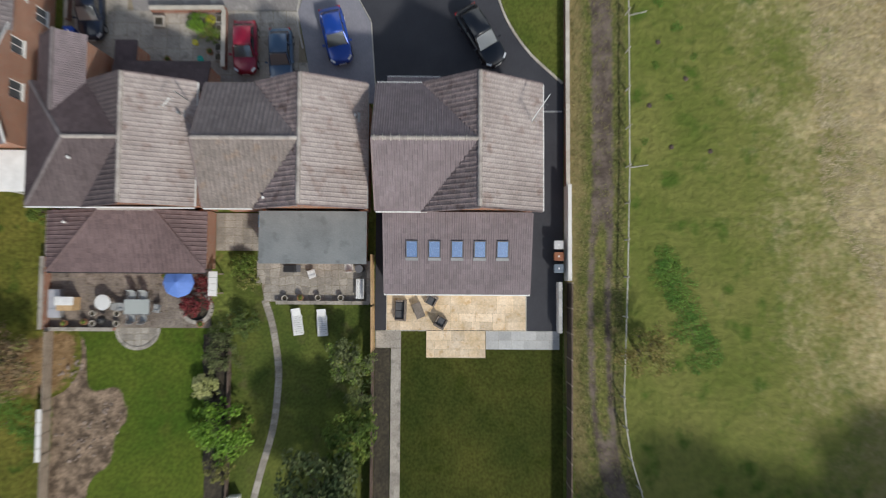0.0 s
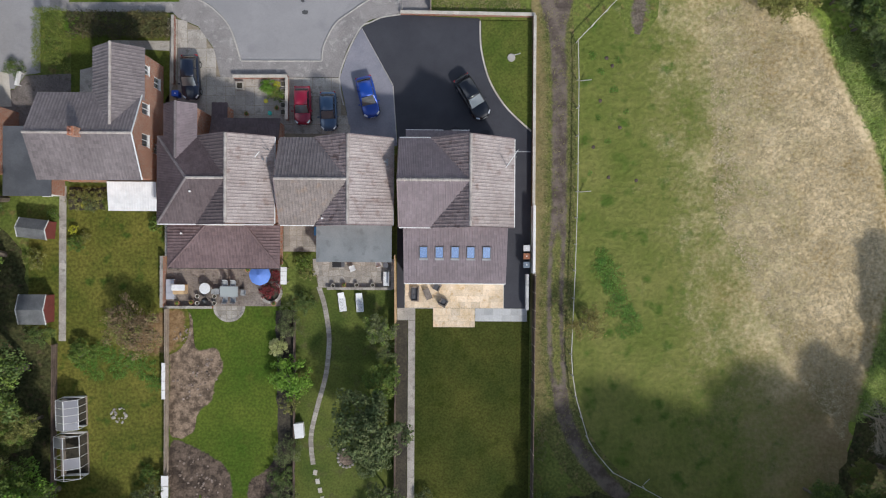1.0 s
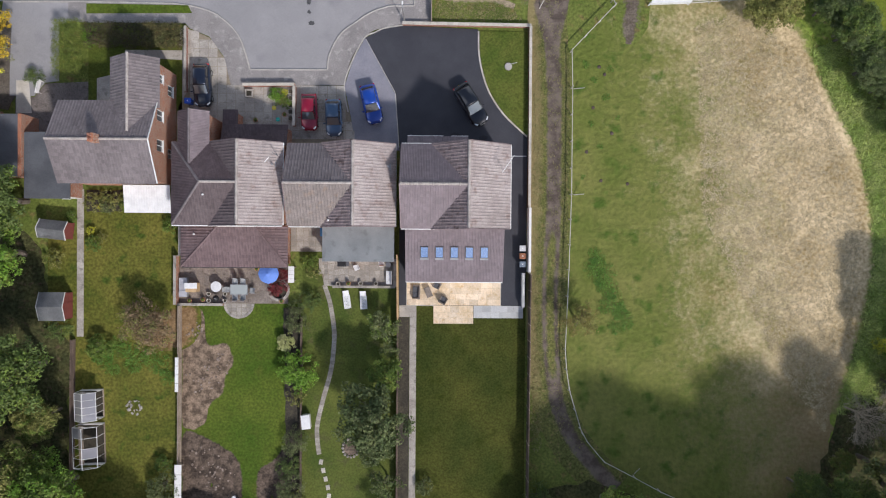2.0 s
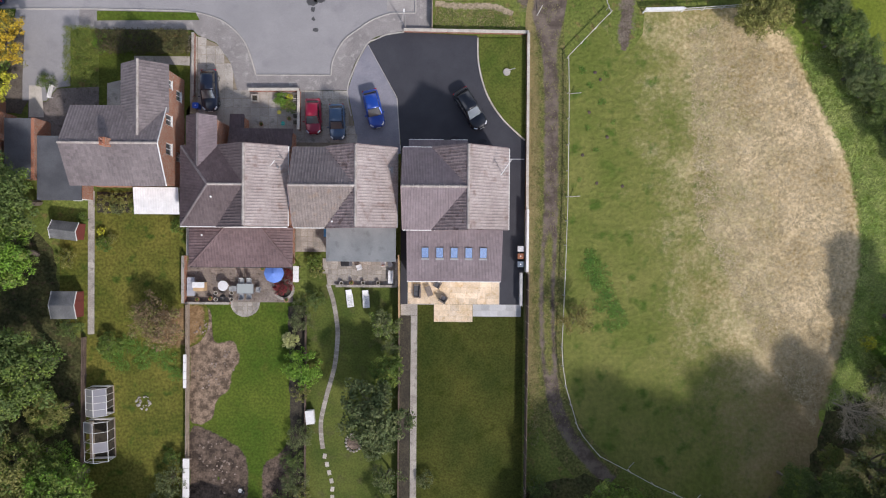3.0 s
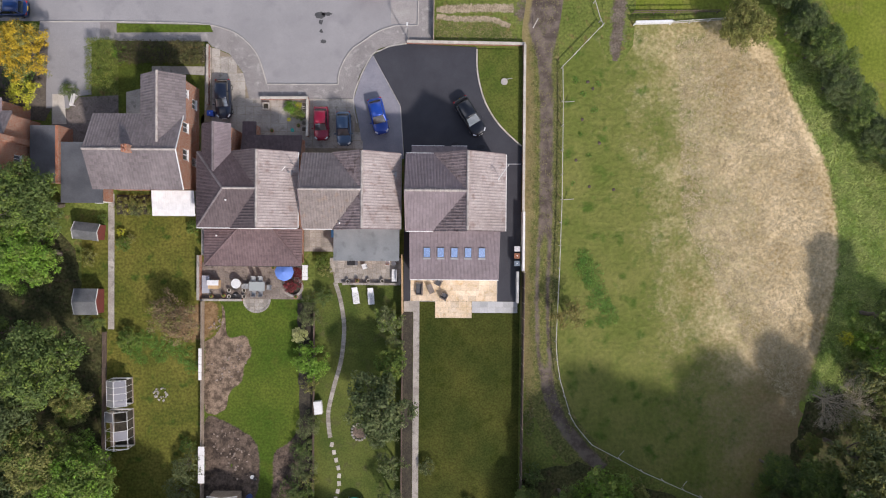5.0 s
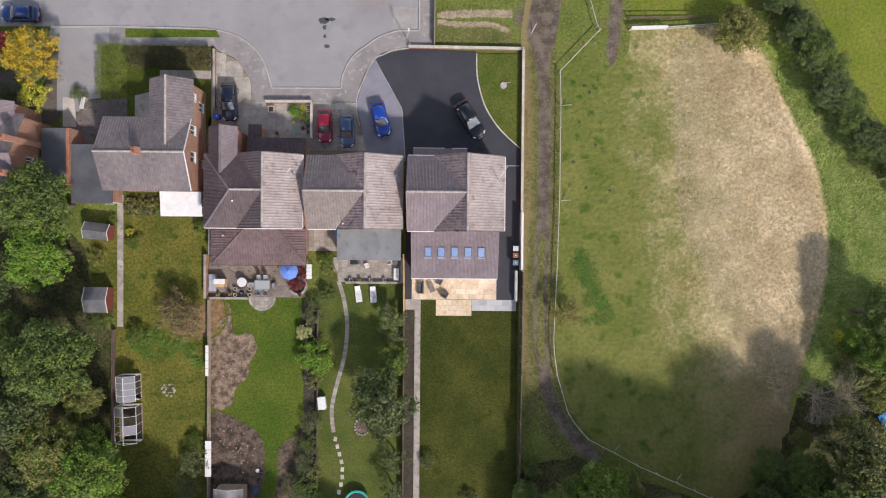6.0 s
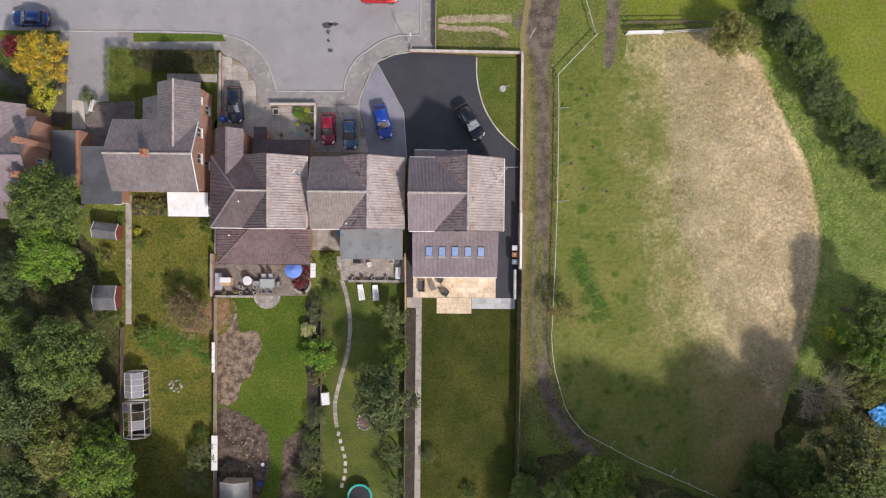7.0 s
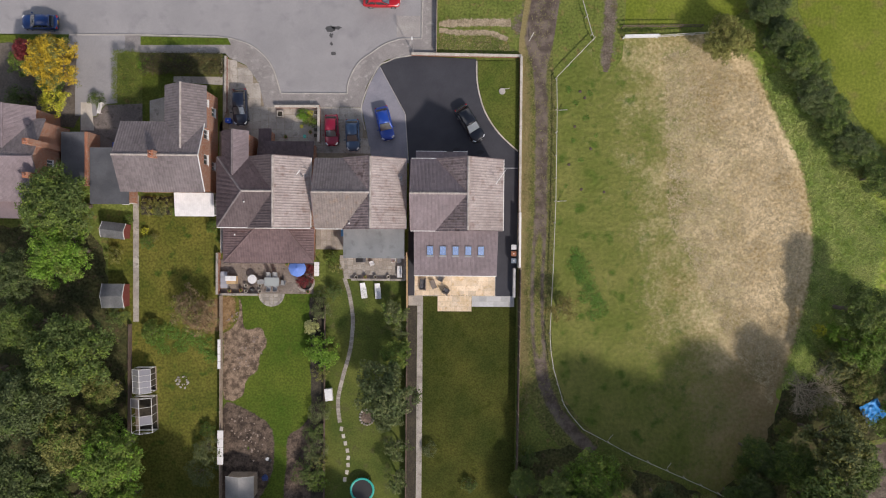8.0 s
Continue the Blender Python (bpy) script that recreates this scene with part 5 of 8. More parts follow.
def tree(label, h, r, material, seed, lobes=20, clumps=19, per=62, leaf=0.115, low=0.4, name="tree", category="tree", second=None):
    """A tree at the origin: a tapered trunk with limbs, and a crown of leaf clumps with gaps."""
    rnd, rng = random.Random(seed), np.random.default_rng(seed)
    root = thing(name, (0, 0, 0), label, category)
    bm = bmesh.new()
    limb(bm, (0, 0, -0.1), (rnd.uniform(-0.2, 0.2), rnd.uniform(-0.2, 0.2), h * 0.6), 0.035 * h, 0.015 * h, rnd, 4)
    centres, centres2 = [], []
    for i in range(lobes):
        a = i * 2.4 + rnd.uniform(-0.4, 0.4)
        rad = r * 0.72 * math.sqrt((i + 0.4) / lobes) * rnd.uniform(0.85, 1.15)
        top = h * (low + (0.92 - low) * (1 - (rad / r) ** 2) * rnd.uniform(0.75, 1.05))
        c = Vector((rad * math.cos(a), rad * math.sin(a), top))
        lr = r * rnd.uniform(0.24, 0.38)
        limb(bm, (0, 0, h * rnd.uniform(0.25, 0.5)), c, 0.012 * h, 0.004 * h, rnd)
        for k in range(clumps):
            d = Vector((rnd.gauss(0, 1), rnd.gauss(0, 1), rnd.gauss(0.25, 0.8))).normalized()
            (centres2 if second and rnd.random() < 0.3 else centres).append(tuple(c + Vector((d.x * lr, d.y * lr, d.z * lr * 0.8)) * rnd.uniform(0.55, 1.05)))
    part("trunk", bm, BARK, root)
    leaves("crown", centres, per, max(0.3, r * 0.13), leaf, material, root, rng)
    if centres2:
        leaves("lighter_foliage", centres2, per, max(0.3, r * 0.13), leaf, second, root, rng)
    return root


def shrub(label, h, r, material, seed, clumps=70, per=34, leaf=0.085, name="shrub", category="shrub", every=4):
    """A low bush: stems from one foot and clumps over a dome."""
    rnd, rng = random.Random(seed), np.random.default_rng(seed)
    root = thing(name, (0, 0, 0), label, category)
    bm = bmesh.new()
    centres = []
    for k in range(clumps):
        a, q = rnd.uniform(0, math.tau), math.sqrt(rnd.random())
        rr = r * q * rnd.uniform(0.75, 1.1)
        z = h * (0.25 + 0.65 * math.sqrt(max(0, 1 - q * q)) * rnd.uniform(0.7, 1.1))
        centres.append((rr * math.cos(a), rr * math.sin(a), z))
        if k % every == 0:
            limb(bm, (0, 0, -0.05), centres[-1], 0.03, 0.008, rnd, 2)
    part("stem", bm, BARK, root)
    leaves("foliage", centres, per, max(0.2, r * 0.2), leaf, material, root, rng)
    return root


def bare_tree(label, h, r, seed, material, name="bare_tree"):
    """A leafless tree: limbs that fork into fine twigs."""
    rnd = random.Random(seed)
    root = thing(name, (0, 0, 0), label, "tree")
    bm, fine = bmesh.new(), bmesh.new()

    def fork(p, d, length, rad, level):
        q = p + d * length
        bar(bm if level < 2 else fine, p, q, rad, rad * 0.6, 5 if level < 2 else 3)
        if level >= 4:
            return
        for _ in range(5 if level else 12):
            nd = (d + Vector((rnd.gauss(0, 0.75), rnd.gauss(0, 0.75), rnd.gauss(0.0, 0.35)))).normalized()
            fork(p.lerp(q, rnd.uniform(0.5, 1)), nd, length * rnd.uniform(0.5, 0.8), max(0.009, rad * 0.42), level + 1)

    fork(Vector((0, 0, -0.1)), Vector((0, 0, 1)), h * 0.42, 0.016 * h, 0)
    part("trunk", bm, TWIG, root)
    part("twig_tangle", fine, material, root)
    return root


def hedge(label, x0, y0, x1, y1, h, material, seed, name="hedge", leaf=0.1):
    rnd, rng = random.Random(seed), np.random.default_rng(seed)
    root = thing(name, ((x0 + x1) / 2, (y0 + y1) / 2, 0), label, "hedge")
    w, d = abs(x1 - x0), abs(y1 - y0)
    for i in range(max(2, int(max(w, d) / 0.8))):
        f = (i + 0.5) / max(2, int(max(w, d) / 0.8))
        x = x0 + (x1 - x0) * (f if w > d else 0.5)
        y = y0 + (y1 - y0) * (0.5 if w > d else f)
        bm = bmesh.new()
        limb(bm, (x, y, -0.05), (x + rnd.uniform(-0.2, 0.2), y, h * 0.8), 0.03, 0.01, rnd, 2)
        part("stem", bm, BARK, root)
    n = int((w * d * 22 + (w + d) * 2 * h * 8))
    c = []
    for _ in range(n):
        c.append((rnd.uniform(-w / 2, w / 2), rnd.uniform(-d / 2, d / 2), h * (0.92 + 0.1 * rnd.random()) if rnd.random() < 0.6 else h * rnd.random()))
    leaves("foliage", c, 18, 0.3, leaf, material, root, rng)
    return root


def put(proto, x, y, turn=0, scale=1.0, used=set(), tall=1.0):
    """Sets the first one in place, and copies it after that."""
    m = pose(x, y, 0, 0, 0, turn) @ Matrix.Diagonal((scale, scale, scale * tall, 1))
    if proto.name not in used:
        used.add(proto.name)
        proto.matrix_basis = m
        return proto
    ob = copy_thing(proto, m)
    ob.matrix_basis = m
    return ob


big_dark = tree("tall broadleaf tree with dense dark green crown", 10, 4.4, L_DARK, 1, second=L_GREEN)
big_blue = tree("tall tree with bluish dark green crown", 10, 4.4, L_BLUE, 2, second=L_DARK)
big_green = tree("spreading tree with fresh green crown", 9, 4.4, L_GREEN, 3, second=L_BRIGHT)
big_olive = tree("spreading tree with dull olive crown", 9, 4.2, L_OLIVE, 4, second=L_GREEN)
big_bright = tree("broad tree with bright green drooping crown", 8.5, 4.2, L_BRIGHT, 5, second=L_GREEN, low=0.35)
put(big_dark, -44.2, 6.0, 0, 1.0)
put(big_bright, -44.4, 0.4, 0, 1.0)
put(big_dark, -42.2, -10.8, 70, 1.12)
put(big_blue, -47.3, -16.5, 0, 1.05)
put(big_olive, -43.3, -20.8, 0, 1.0)
put(big_green, -38.9, -23.0, 0, 1.0)
put(big_blue, -48.2, -24.6, 120, 1.05)
put(big_dark, -49.6, -8.2, 200, 0.8)
put(big_blue, -50.0, -2.2, 60, 0.75)
put(big_olive, -40.6, -15.8, 140, 0.62)
put(big_dark, -44.5, -28.5, 250, 1.0)
put(big_green, -38.2, -29.0, 80, 0.9)
put(big_dark, -54.5, -14.0, 30, 1.1)
put(big_blue, -54.0, -22.0, 200, 1.1)
put(big_blue, -47.8, -12.4, 10, 0.6)
# south and east woodland
for p, x, y, a, s in ((big_dark, 39.6, -29.5, 0, 1.65), (big_blue, 33.0, -33.5, 40, 1.6), (big_dark, 27.0, -34.5, 90, 1.6), (big_green, 21.0, -33.5, 30, 1.45), (big_olive, 43.0, -28.5, 60, 1.1), (big_dark, 36.5, -35.0, 70, 1.5),
                      (big_dark, 15.0, -36.5, 160, 1.2), (big_dark, 47.6, -5.6, 10, 0.78), (big_blue, 58.0, -19.0, 10, 1.3), (big_dark, 46.4, -23.4, 210, 0.85), (big_green, 53.4, -17.9, 110, 0.8), (big_dark, 64.0, -6.0, 300, 1.2),
                      (big_dark, 39.8, -23.6, 20, 0.72), (big_blue, 36.0, -27.2, 250, 0.6), (big_dark, 36.2, -22.8, 20, 0.5), (big_blue, 37.4, -23.6, 80, 0.5), (big_olive, 35.4, -25.6, 10, 0.42), (big_dark, 34.4, -28.4, 310, 0.55)):
    put(p, x, y, a, s, tall=1.25 if y < -33 and 20 < x < 30 else 1.0)
put(big_green, 16.4, -24.8, 200, 0.8, tall=1.25)
put(big_dark, 12.9, -26.4, 120, 0.62, tall=1.35)
put(big_olive, 20.4, -25.6, 20, 0.5)
put(big_dark, 8.9, -27.0, 20, 0.46, tall=0.8)
put(big_blue, 25.2, -28.6, 70, 0.62)
put(big_olive, 30.4, -29.4, 170, 0.55)
put(bare_tree("leafless grey tree with fine tangled twigs", 7, 3.5, 6, TWIG), 42.2, -15.2, 0, 1.1)
# hedgerow at the field's edge
put(tree("olive bush tree turning brown beside the white gate", 3.8, 2.9, leafmat("gate_bush_leaf", (0.15, 0.165, 0.04), (0.23, 0.225, 0.06), (0.28, 0.23, 0.08)), 31, lobes=20, clumps=18, per=44, leaf=0.085, low=0.2, second=L_OLIVE), 32.6, 26.2, 0, 1.15)
willow = tree("pale grey-green willow at the edge of the wood", 6.5, 3.0, L_GREY, 32, lobes=18, clumps=16, per=32, leaf=0.12, low=0.3, second=L_OLIVE)
put(willow, 43.6, -20.4, 0, 1.2, tall=1.45)
put(willow, 46.0, -12.2, 130, 0.8)
row = curve([(36.6, 31.4), (38.6, 27.6), (40.6, 24.2), (42.8, 20.8), (45.4, 16.8), (48.4, 13.2), (52.4, 10.0), (57, 7.6)], 4)
rnd = random.Random(77)
for i, (x, y) in enumerate(row):
    p = (big_blue, big_dark, big_blue, big_dark, big_olive, big_dark)[i % 6]
    put(p, x + rnd.uniform(-0.8, 0.8), y + rnd.uniform(-0.8, 0.8), rnd.uniform(0, 360), rnd.uniform(0.36, 0.62), tall=rnd.uniform(0.68, 0.95))

# garden trees
apple = tree("garden tree with dark glossy leaves over the path", 5.6, 3.1, L_BLUE, 11, lobes=15, clumps=14, per=34, leaf=0.11, low=0.3, second=L_GREY)
for p, x, y, a, s in ((big_dark, -24.5, -38.0, 0, 1.2), (big_blue, -17.0, -38.6, 70, 1.15), (big_green, -30.0, -39.0, 130, 1.2), (big_dark, 3.5, -46.0, 40, 1.2), (big_blue, -9.5, -39.5, 210, 1.1)):
    put(p, x, y, a, s)
put(apple, -7.3, -15.4, 0, 1.3)
put(big_dark, -31.5, -33.5, 0, 1.1)
put(big_green, -36.5, -35.0, 50, 1.1)
# Two unseen low trees, added to block light passing under the tall crowns.
put(big_dark, 41.5, -32.0, 0, 1.2, tall=0.6)
put(big_blue, 38.0, -33.0, 100, 1.2, tall=0.6)
put(big_green, 48.0, -9.4, 10, 0.76, tall=1.15)
put(big_green, 50.6, -7.2, 80, 0.62, tall=0.8)
put(big_olive, 49.2, -14.2, 150, 0.6, tall=0.9)
for x, y, a, k in ((45.6, -17.6, 20, 0.42), (50.8, -11.0, 200, 0.5), (52.6, -9.2, 10, 0.55), (41.0, -20.4, 140, 0.36)):
    put(big_olive, x, y, a, k, tall=0.8)
put(apple, -7.4, -18.6, 120, 0.72)
put(tree("small garden tree with mid green leaves", 4.5, 2.1, L_GREEN, 12, lobes=12, clumps=12, per=30, leaf=0.1, low=0.3), -6.4, -11.6, 0, 1.0)
put(tree("loose garden tree with fine grey-green leaves", 4.2, 1.9, L_GREY, 13, lobes=11, clumps=10, per=26, leaf=0.09, low=0.25, second=L_GREEN), -6.6, -6.6, 0, 1.0, tall=0.7)
loose = tree("thin open garden tree with grey-green leaves", 4.0, 2.0, L_GREY, 14, lobes=11, clumps=8, per=20, leaf=0.09, low=0.25, second=L_DARK)
put(loose, -6.2, -22.8, 0, 1.0)
put(loose, -6.3, -26.6, 140, 0.95)
put(loose, -5.9, -9.0, 60, 0.65)
put(tree("yellow-orange autumn tree beside the street", 5.0, 3.1, L_YELLOW, 15, lobes=20, clumps=18, per=46, leaf=0.085, low=0.3, second=L_OLIVE), -46.7, 22.6, 0, 1.1)
put(tree("small crimson leaved garden tree", 4.5, 1.5, L_RED, 16, lobes=11, clumps=11, per=26, leaf=0.09, low=0.3), -50.2, 24.0, 0, 1.0)
put(tree("brown autumn bush tree with thin leaves", 3.4, 2.7, L_AUTUMN, 17, lobes=20, clumps=15, per=22, leaf=0.075, low=0.25, second=L_OLIVE), -30.6, -6.7, 0, 1.18, tall=0.9)
put(tree("thin yellowing thorn tree beside the path", 3.6, 1.7, leafmat("thorn_leaf", (0.17, 0.14, 0.04), (0.25, 0.2, 0.06), (0.13, 0.14, 0.04)), 18, lobes=13, clumps=10, per=22, leaf=0.06, low=0.25, second=L_OLIVE), 13.6, -6.0, 0, 1.25, tall=0.8)
s_green = shrub("round mid green garden shrub", 2.0, 1.6, L_GREEN, 21)
s_bright = shrub("bushy shrub with large bright green leaves", 2.2, 2.3, L_BRIGHT, 22, clumps=80, leaf=0.12)
s_pale = shrub("clipped pale variegated round shrub", 1.3, 1.0, L_PALE, 23, clumps=70, per=50, leaf=0.06)
s_grey = shrub("loose shrub with grey-green leaves", 2.0, 1.9, L_GREY, 24, clumps=56)
s_lime = shrub("bright lime yellow conifer shrub", 2.4, 1.8, L_LIME, 25, clumps=56)
s_dark = shrub("dense dark evergreen garden shrub", 1.8, 1.7, L_DARK, 26, clumps=56)
s_red = shrub("low spreading crimson maple shrub", 1.2, 1.0, L_RED, 27, clumps=40, leaf=0.06)
s_olive = shrub("olive green straggling bush", 1.6, 1.5, L_OLIVE, 28, clumps=26)
weeds = shrub("patch of tall green weeds", 0.45, 1.6, leafmat("weed_leaf", (0.085, 0.19, 0.024), (0.14, 0.24, 0.036), None, 0.3), 29, clumps=60, per=30, leaf=0.06, name="weed_patch", category="weeds", every=99)
for x, y, a, k in ((16.2, -1.2, 0, 1.0), (17.3, -4.4, 90, 0.9), (16.9, -2.9, 40, 0.8), (18.8, -6.0, 180, 0.7), (15.6, 0.6, 10, 0.6), (15.4, -0.6, 200, 0.7), (18.1, -5.2, 130, 0.6), (17.6, -7.0, 20, 0.5),
                   (-36.6, -9.8, 0, 0.9), (-34.6, -9.4, 70, 0.9), (-32.6, -10.4, 130, 1.0), (-30.6, -10.9, 30, 0.9), (-35.4, -11.2, 200, 0.7), (-29.4, -12.4, 250, 0.6)):
    put(weeds, x, y, a, k, tall=0.5)
for p, x, y, a, s in ((s_lime, -47.7, 18.2, 0, 1.1), (s_green, -52.0, 23.1, 0, 1.0), (s_dark, -52.4, 18.8, 0, 1.0), (s_dark, -49.4, 20.6, 90, 0.8), (s_grey, -29.4, -23.6, 0, 1.05), (s_grey, -30.3, -26.5, 80, 1.0),
                      (s_green, -36.2, -9.2, 60, 0.85), (s_green, -29.6, -21.4, 60, 0.6), (s_pale, -16.9, -8.6, 0, 0.95), (s_bright, -15.5, -11.5, 0, 0.95), (s_grey, -15.9, -6.3, 30, 0.72), (s_grey, -15.9, -5.0, 100, 0.5),
                      (s_grey, -15.8, -19.0, 160, 0.8), (s_olive, -15.8, -14.3, 0, 0.75), (s_dark, -16.5, -21.6, 40, 0.8), (s_grey, -16.3, -23.6, 10, 0.9), (s_dark, -17.2, -26.6, 0, 1.1), (s_olive, -15.8, -25.2, 60, 0.8),
                      (s_green, -16.0, -27.6, 200, 0.8), (s_red, -17.7, -2.7, 0, 1.15), (s_red, -17.3, -1.4, 120, 0.75), (s_dark, -14.4, -4.2, 0, 0.7), (s_green, -14.4, -0.2, 0, 0.6), (s_olive, -14.0, -1.2, 50, 0.6),
                      (s_olive, -36.8, 5.9, 30, 0.8), (s_olive, -34.5, 6.0, 130, 0.75), (s_grey, -35.6, 5.6, 70, 0.5), (s_green, -33.6, 5.7, 200, 0.5), (s_olive, -35.7, 6.5, 250, 0.6), (s_lime, -36.3, 5.4, 20, 0.22), (s_olive, -33.5, 6.5, 20, 0.55), (s_lime, -34.0, 5.5, 20, 0.2), (s_green, -37.0, 1.6, 10, 0.55), (s_olive, -36.2, 2.2, 90, 0.45), (s_lime, -37.3, 2.9, 10, 0.3), (s_green, -28.9, 3.6, 70, 0.6), (s_green, -39.4, 4.4, 10, 0.4), (s_olive, -41.0, 0.0, 10, 0.8),
                      (s_dark, -40.6, -7.4, 10, 0.8), 
                      (s_grey, -2.4, -23.6, 0, 0.55), (s_dark, 2.6, -28.0, 0, 0.6), (s_olive, 13.6, -5.0, 10, 0.5), (s_bright, -18.0, 17.2, 0, 0.4), (s_lime, -17.2, 17.5, 0, 0.25), (s_green, -16.9, 16.4, 0, 0.4), (s_olive, -17.4, 16.7, 50, 0.5), (s_bright, -37.4, 23.2, 0, 0.45), (s_dark, -43.2, 18.9, 0, 0.6), (s_green, -48.2, 20.0, 0, 0.9),
                      (s_olive, 46.6, -12.2, 60, 0.9), (s_bright, 47.6, -9.0, 10, 0.7), (s_lime, 45.6, -8.6, 10, 0.5), (s_olive, 50.5, -19.8, 60, 1.1), (s_green, 51.8, -14.8, 0, 1.2), (s_dark, 46.2, -18.3, 10, 1.2), (s_dark, 9.6, -24.6, 70, 0.9)):
    put(p, x, y, a, s)
put(s_lime, -46.4, -11.8, 0, 0.85, tall=2.6)
hedge("tall clipped green front hedge", -40.7, 18.8, -37.8, 24.5, 1.6, leafmat("privet_leaf", (0.12, 0.165, 0.026), (0.18, 0.215, 0.04), (0.22, 0.21, 0.05)), 31, leaf=0.055)
hedge("low brown-green beech hedge behind the pavement", -37.6, 22.1, -27.8, 24.4, 1.1, leafmat("beech_leaf", (0.05, 0.05, 0.02), (0.085, 0.07, 0.032), (0.07, 0.085, 0.025)), 32, leaf=0.07)
hedge("clipped green hedge beside the front garden", -31.5, 22.0, -27.9, 24.3, 1.25, leafmat("mottled_hedge_leaf", (0.075, 0.085, 0.026), (0.12, 0.105, 0.04), (0.16, 0.1, 0.035)), 33, leaf=0.07)
hedge("clump of green leaves in a raised bed", -20.0, -0.75, -18.0, -0.62, 0.3, L_GREEN, 34, name="border_plants")


def tufts(name, label, spots, material, size, seed, up=0.3):
    """Scattered grass tufts: bent blades in one mesh."""
    rng = np.random.default_rng(seed)
    c = np.repeat(np.array(spots), 5, axis=0)
    n = len(c)
    a = rng.uniform(0, math.tau, n)
    w, h, lean = size * 0.12, up * rng.uniform(0.5, 1.2, n), size * rng.uniform(0.4, 1.2, n)
    base = np.column_stack([c + rng.normal(0, size * 0.3, (n, 2)), np.zeros(n)])
    side = np.column_stack([-np.sin(a), np.cos(a), np.zeros(n)]) * w
    tip = base + np.column_stack([np.cos(a) * lean, np.sin(a) * lean, h])
    tri = np.stack([base - side, base + side, tip], axis=1).reshape(-1, 3)
    me = bpy.data.meshes.new(name)
    me.from_pydata(tri.tolist(), [], np.arange(n * 3).reshape(-1, 3).tolist())
    me.materials.append(material)
    return tagged(new(name, me), label, "grass", kind="stuff")


def scatter(poly, n, seed):
    rnd = random.Random(seed)
    xs, ys = [p[0] for p in poly], [p[1] for p in poly]
    out = []
    while len(out) < n:
        q = (rnd.uniform(min(xs), max(xs)), rnd.uniform(min(ys), max(ys)))
        if inside(q, poly):
            out.append(q)
    return out


STRAW = mat("straw_blade", (0.36, 0.29, 0.16), (0.5, 0.42, 0.27), big=0.6, fine=5, bump=0, grain=0.2, rand=0.3)
BLADE = mat("green_blade", (0.22, 0.32, 0.06), (0.38, 0.43, 0.13), big=0.4, fine=5, bump=0, grain=0.2, rand=0.4)
tufts("straw_tufts", "tufts of dry straw-coloured grass", scatter([(34, -9), (40, -18), (43, -6), (44, 4), (42, 12), (37, 22), (31, 27), (26, 25), (27, 5)], 7500, 41), STRAW, 0.3, 42, 0.1)
tufts("lush_tufts", "long bending green grass", scatter([(41.4, -16), (44.0, -6.8), (45.2, -0.5), (45.0, 5.1), (43.7, 11.3), (41.0, 16.5), (38.2, 22.4), (42, 24), (46, 18), (50, 12), (54, 5), (52, -8), (47, -14)], 6500, 43), BLADE, 0.5, 44, 0.3)
tufts("verge_tufts", "rough grass along the path", scatter([(8.8, 25), (9.9, 25), (10.0, -20), (8.9, -20)], 1300, 45) + scatter([(12.2, 22), (12.8, 22), (12.4, -14), (12.0, -12)], 800, 46) + scatter(ribbon(track[6:-12], 2.6), 1200, 49) + scatter([(-1.6, 25.4), (7.8, 25.4), (5.5, 27.4), (-1.6, 27.3)], 500, 47), mat("verge_blade", (0.15, 0.16, 0.05), (0.26, 0.23, 0.1), big=0.5, fine=5, bump=0, grain=0.2, rand=0.4), 0.2, 48, 0.14)
MOLE = mat("mole_earth", (0.07, 0.05, 0.04), (0.1, 0.075, 0.06), big=3, fine=9, bump=0.7, grain=0.3)
for x, y, a, k in ((14.4, 20.8, 0, 0.3), (15.3, 19.2, 40, 0.26), (16.6, 17.4, 90, 0.3), (15.0, 14.6, 10, 0.22), (17.0, 20.4, 200, 0.26), (16.0, 12.2, 70, 0.24), (14.2, 9.0, 130, 0.2), (17.8, 15.2, 300, 0.2)):
    put(weeds, x, y, a, k, tall=0.6)
for x, y in ((14.55, 11.6), (15.8, 20.6), (16.4, 19.8), (17.2, 13.6), (16.1, 8.6), (18.9, 8.3), (15.2, 16.3)):
    bm = bmesh.new()
    bmesh.ops.create_icosphere(bm, subdivisions=2, radius=0.19)
    for v in bm.verts:
        v.co = Vector((v.co.x, v.co.y, v.co.z * 0.5)) * (1 + 0.3 * noise.noise(v.co * 5 + Vector((x, y, 0))))
    bmesh.ops.translate(bm, vec=(x, y, 0.02), verts=bm.verts)
    tagged(part("molehill", bm, MOLE), "small dark molehill on the turf", "molehill", "molehills on the field")

# ---- cars ----
TYRE = plain("tyre_rubber", (0.018, 0.018, 0.02), rough=0.85)
RIM = plain("alloy_rim", (0.45, 0.45, 0.46), rough=0.3, metal=0.8)
CARGLASS = glass("car_glass", (0.02, 0.022, 0.026))
# Windscreens are coloured pale for the sky they mirror; other windows stay dark.
SCREEN = glass("windscreen_glass", (0.5, 0.54, 0.57))
SCREEN.node_tree.nodes["Principled BSDF"].inputs["Metallic"].default_value = 0.6
LAMP = glass("headlamp_lens", (0.6, 0.62, 0.65), 0.1)
TAIL = glass("tail_lamp_lens", (0.4, 0.01, 0.01), 0.15)


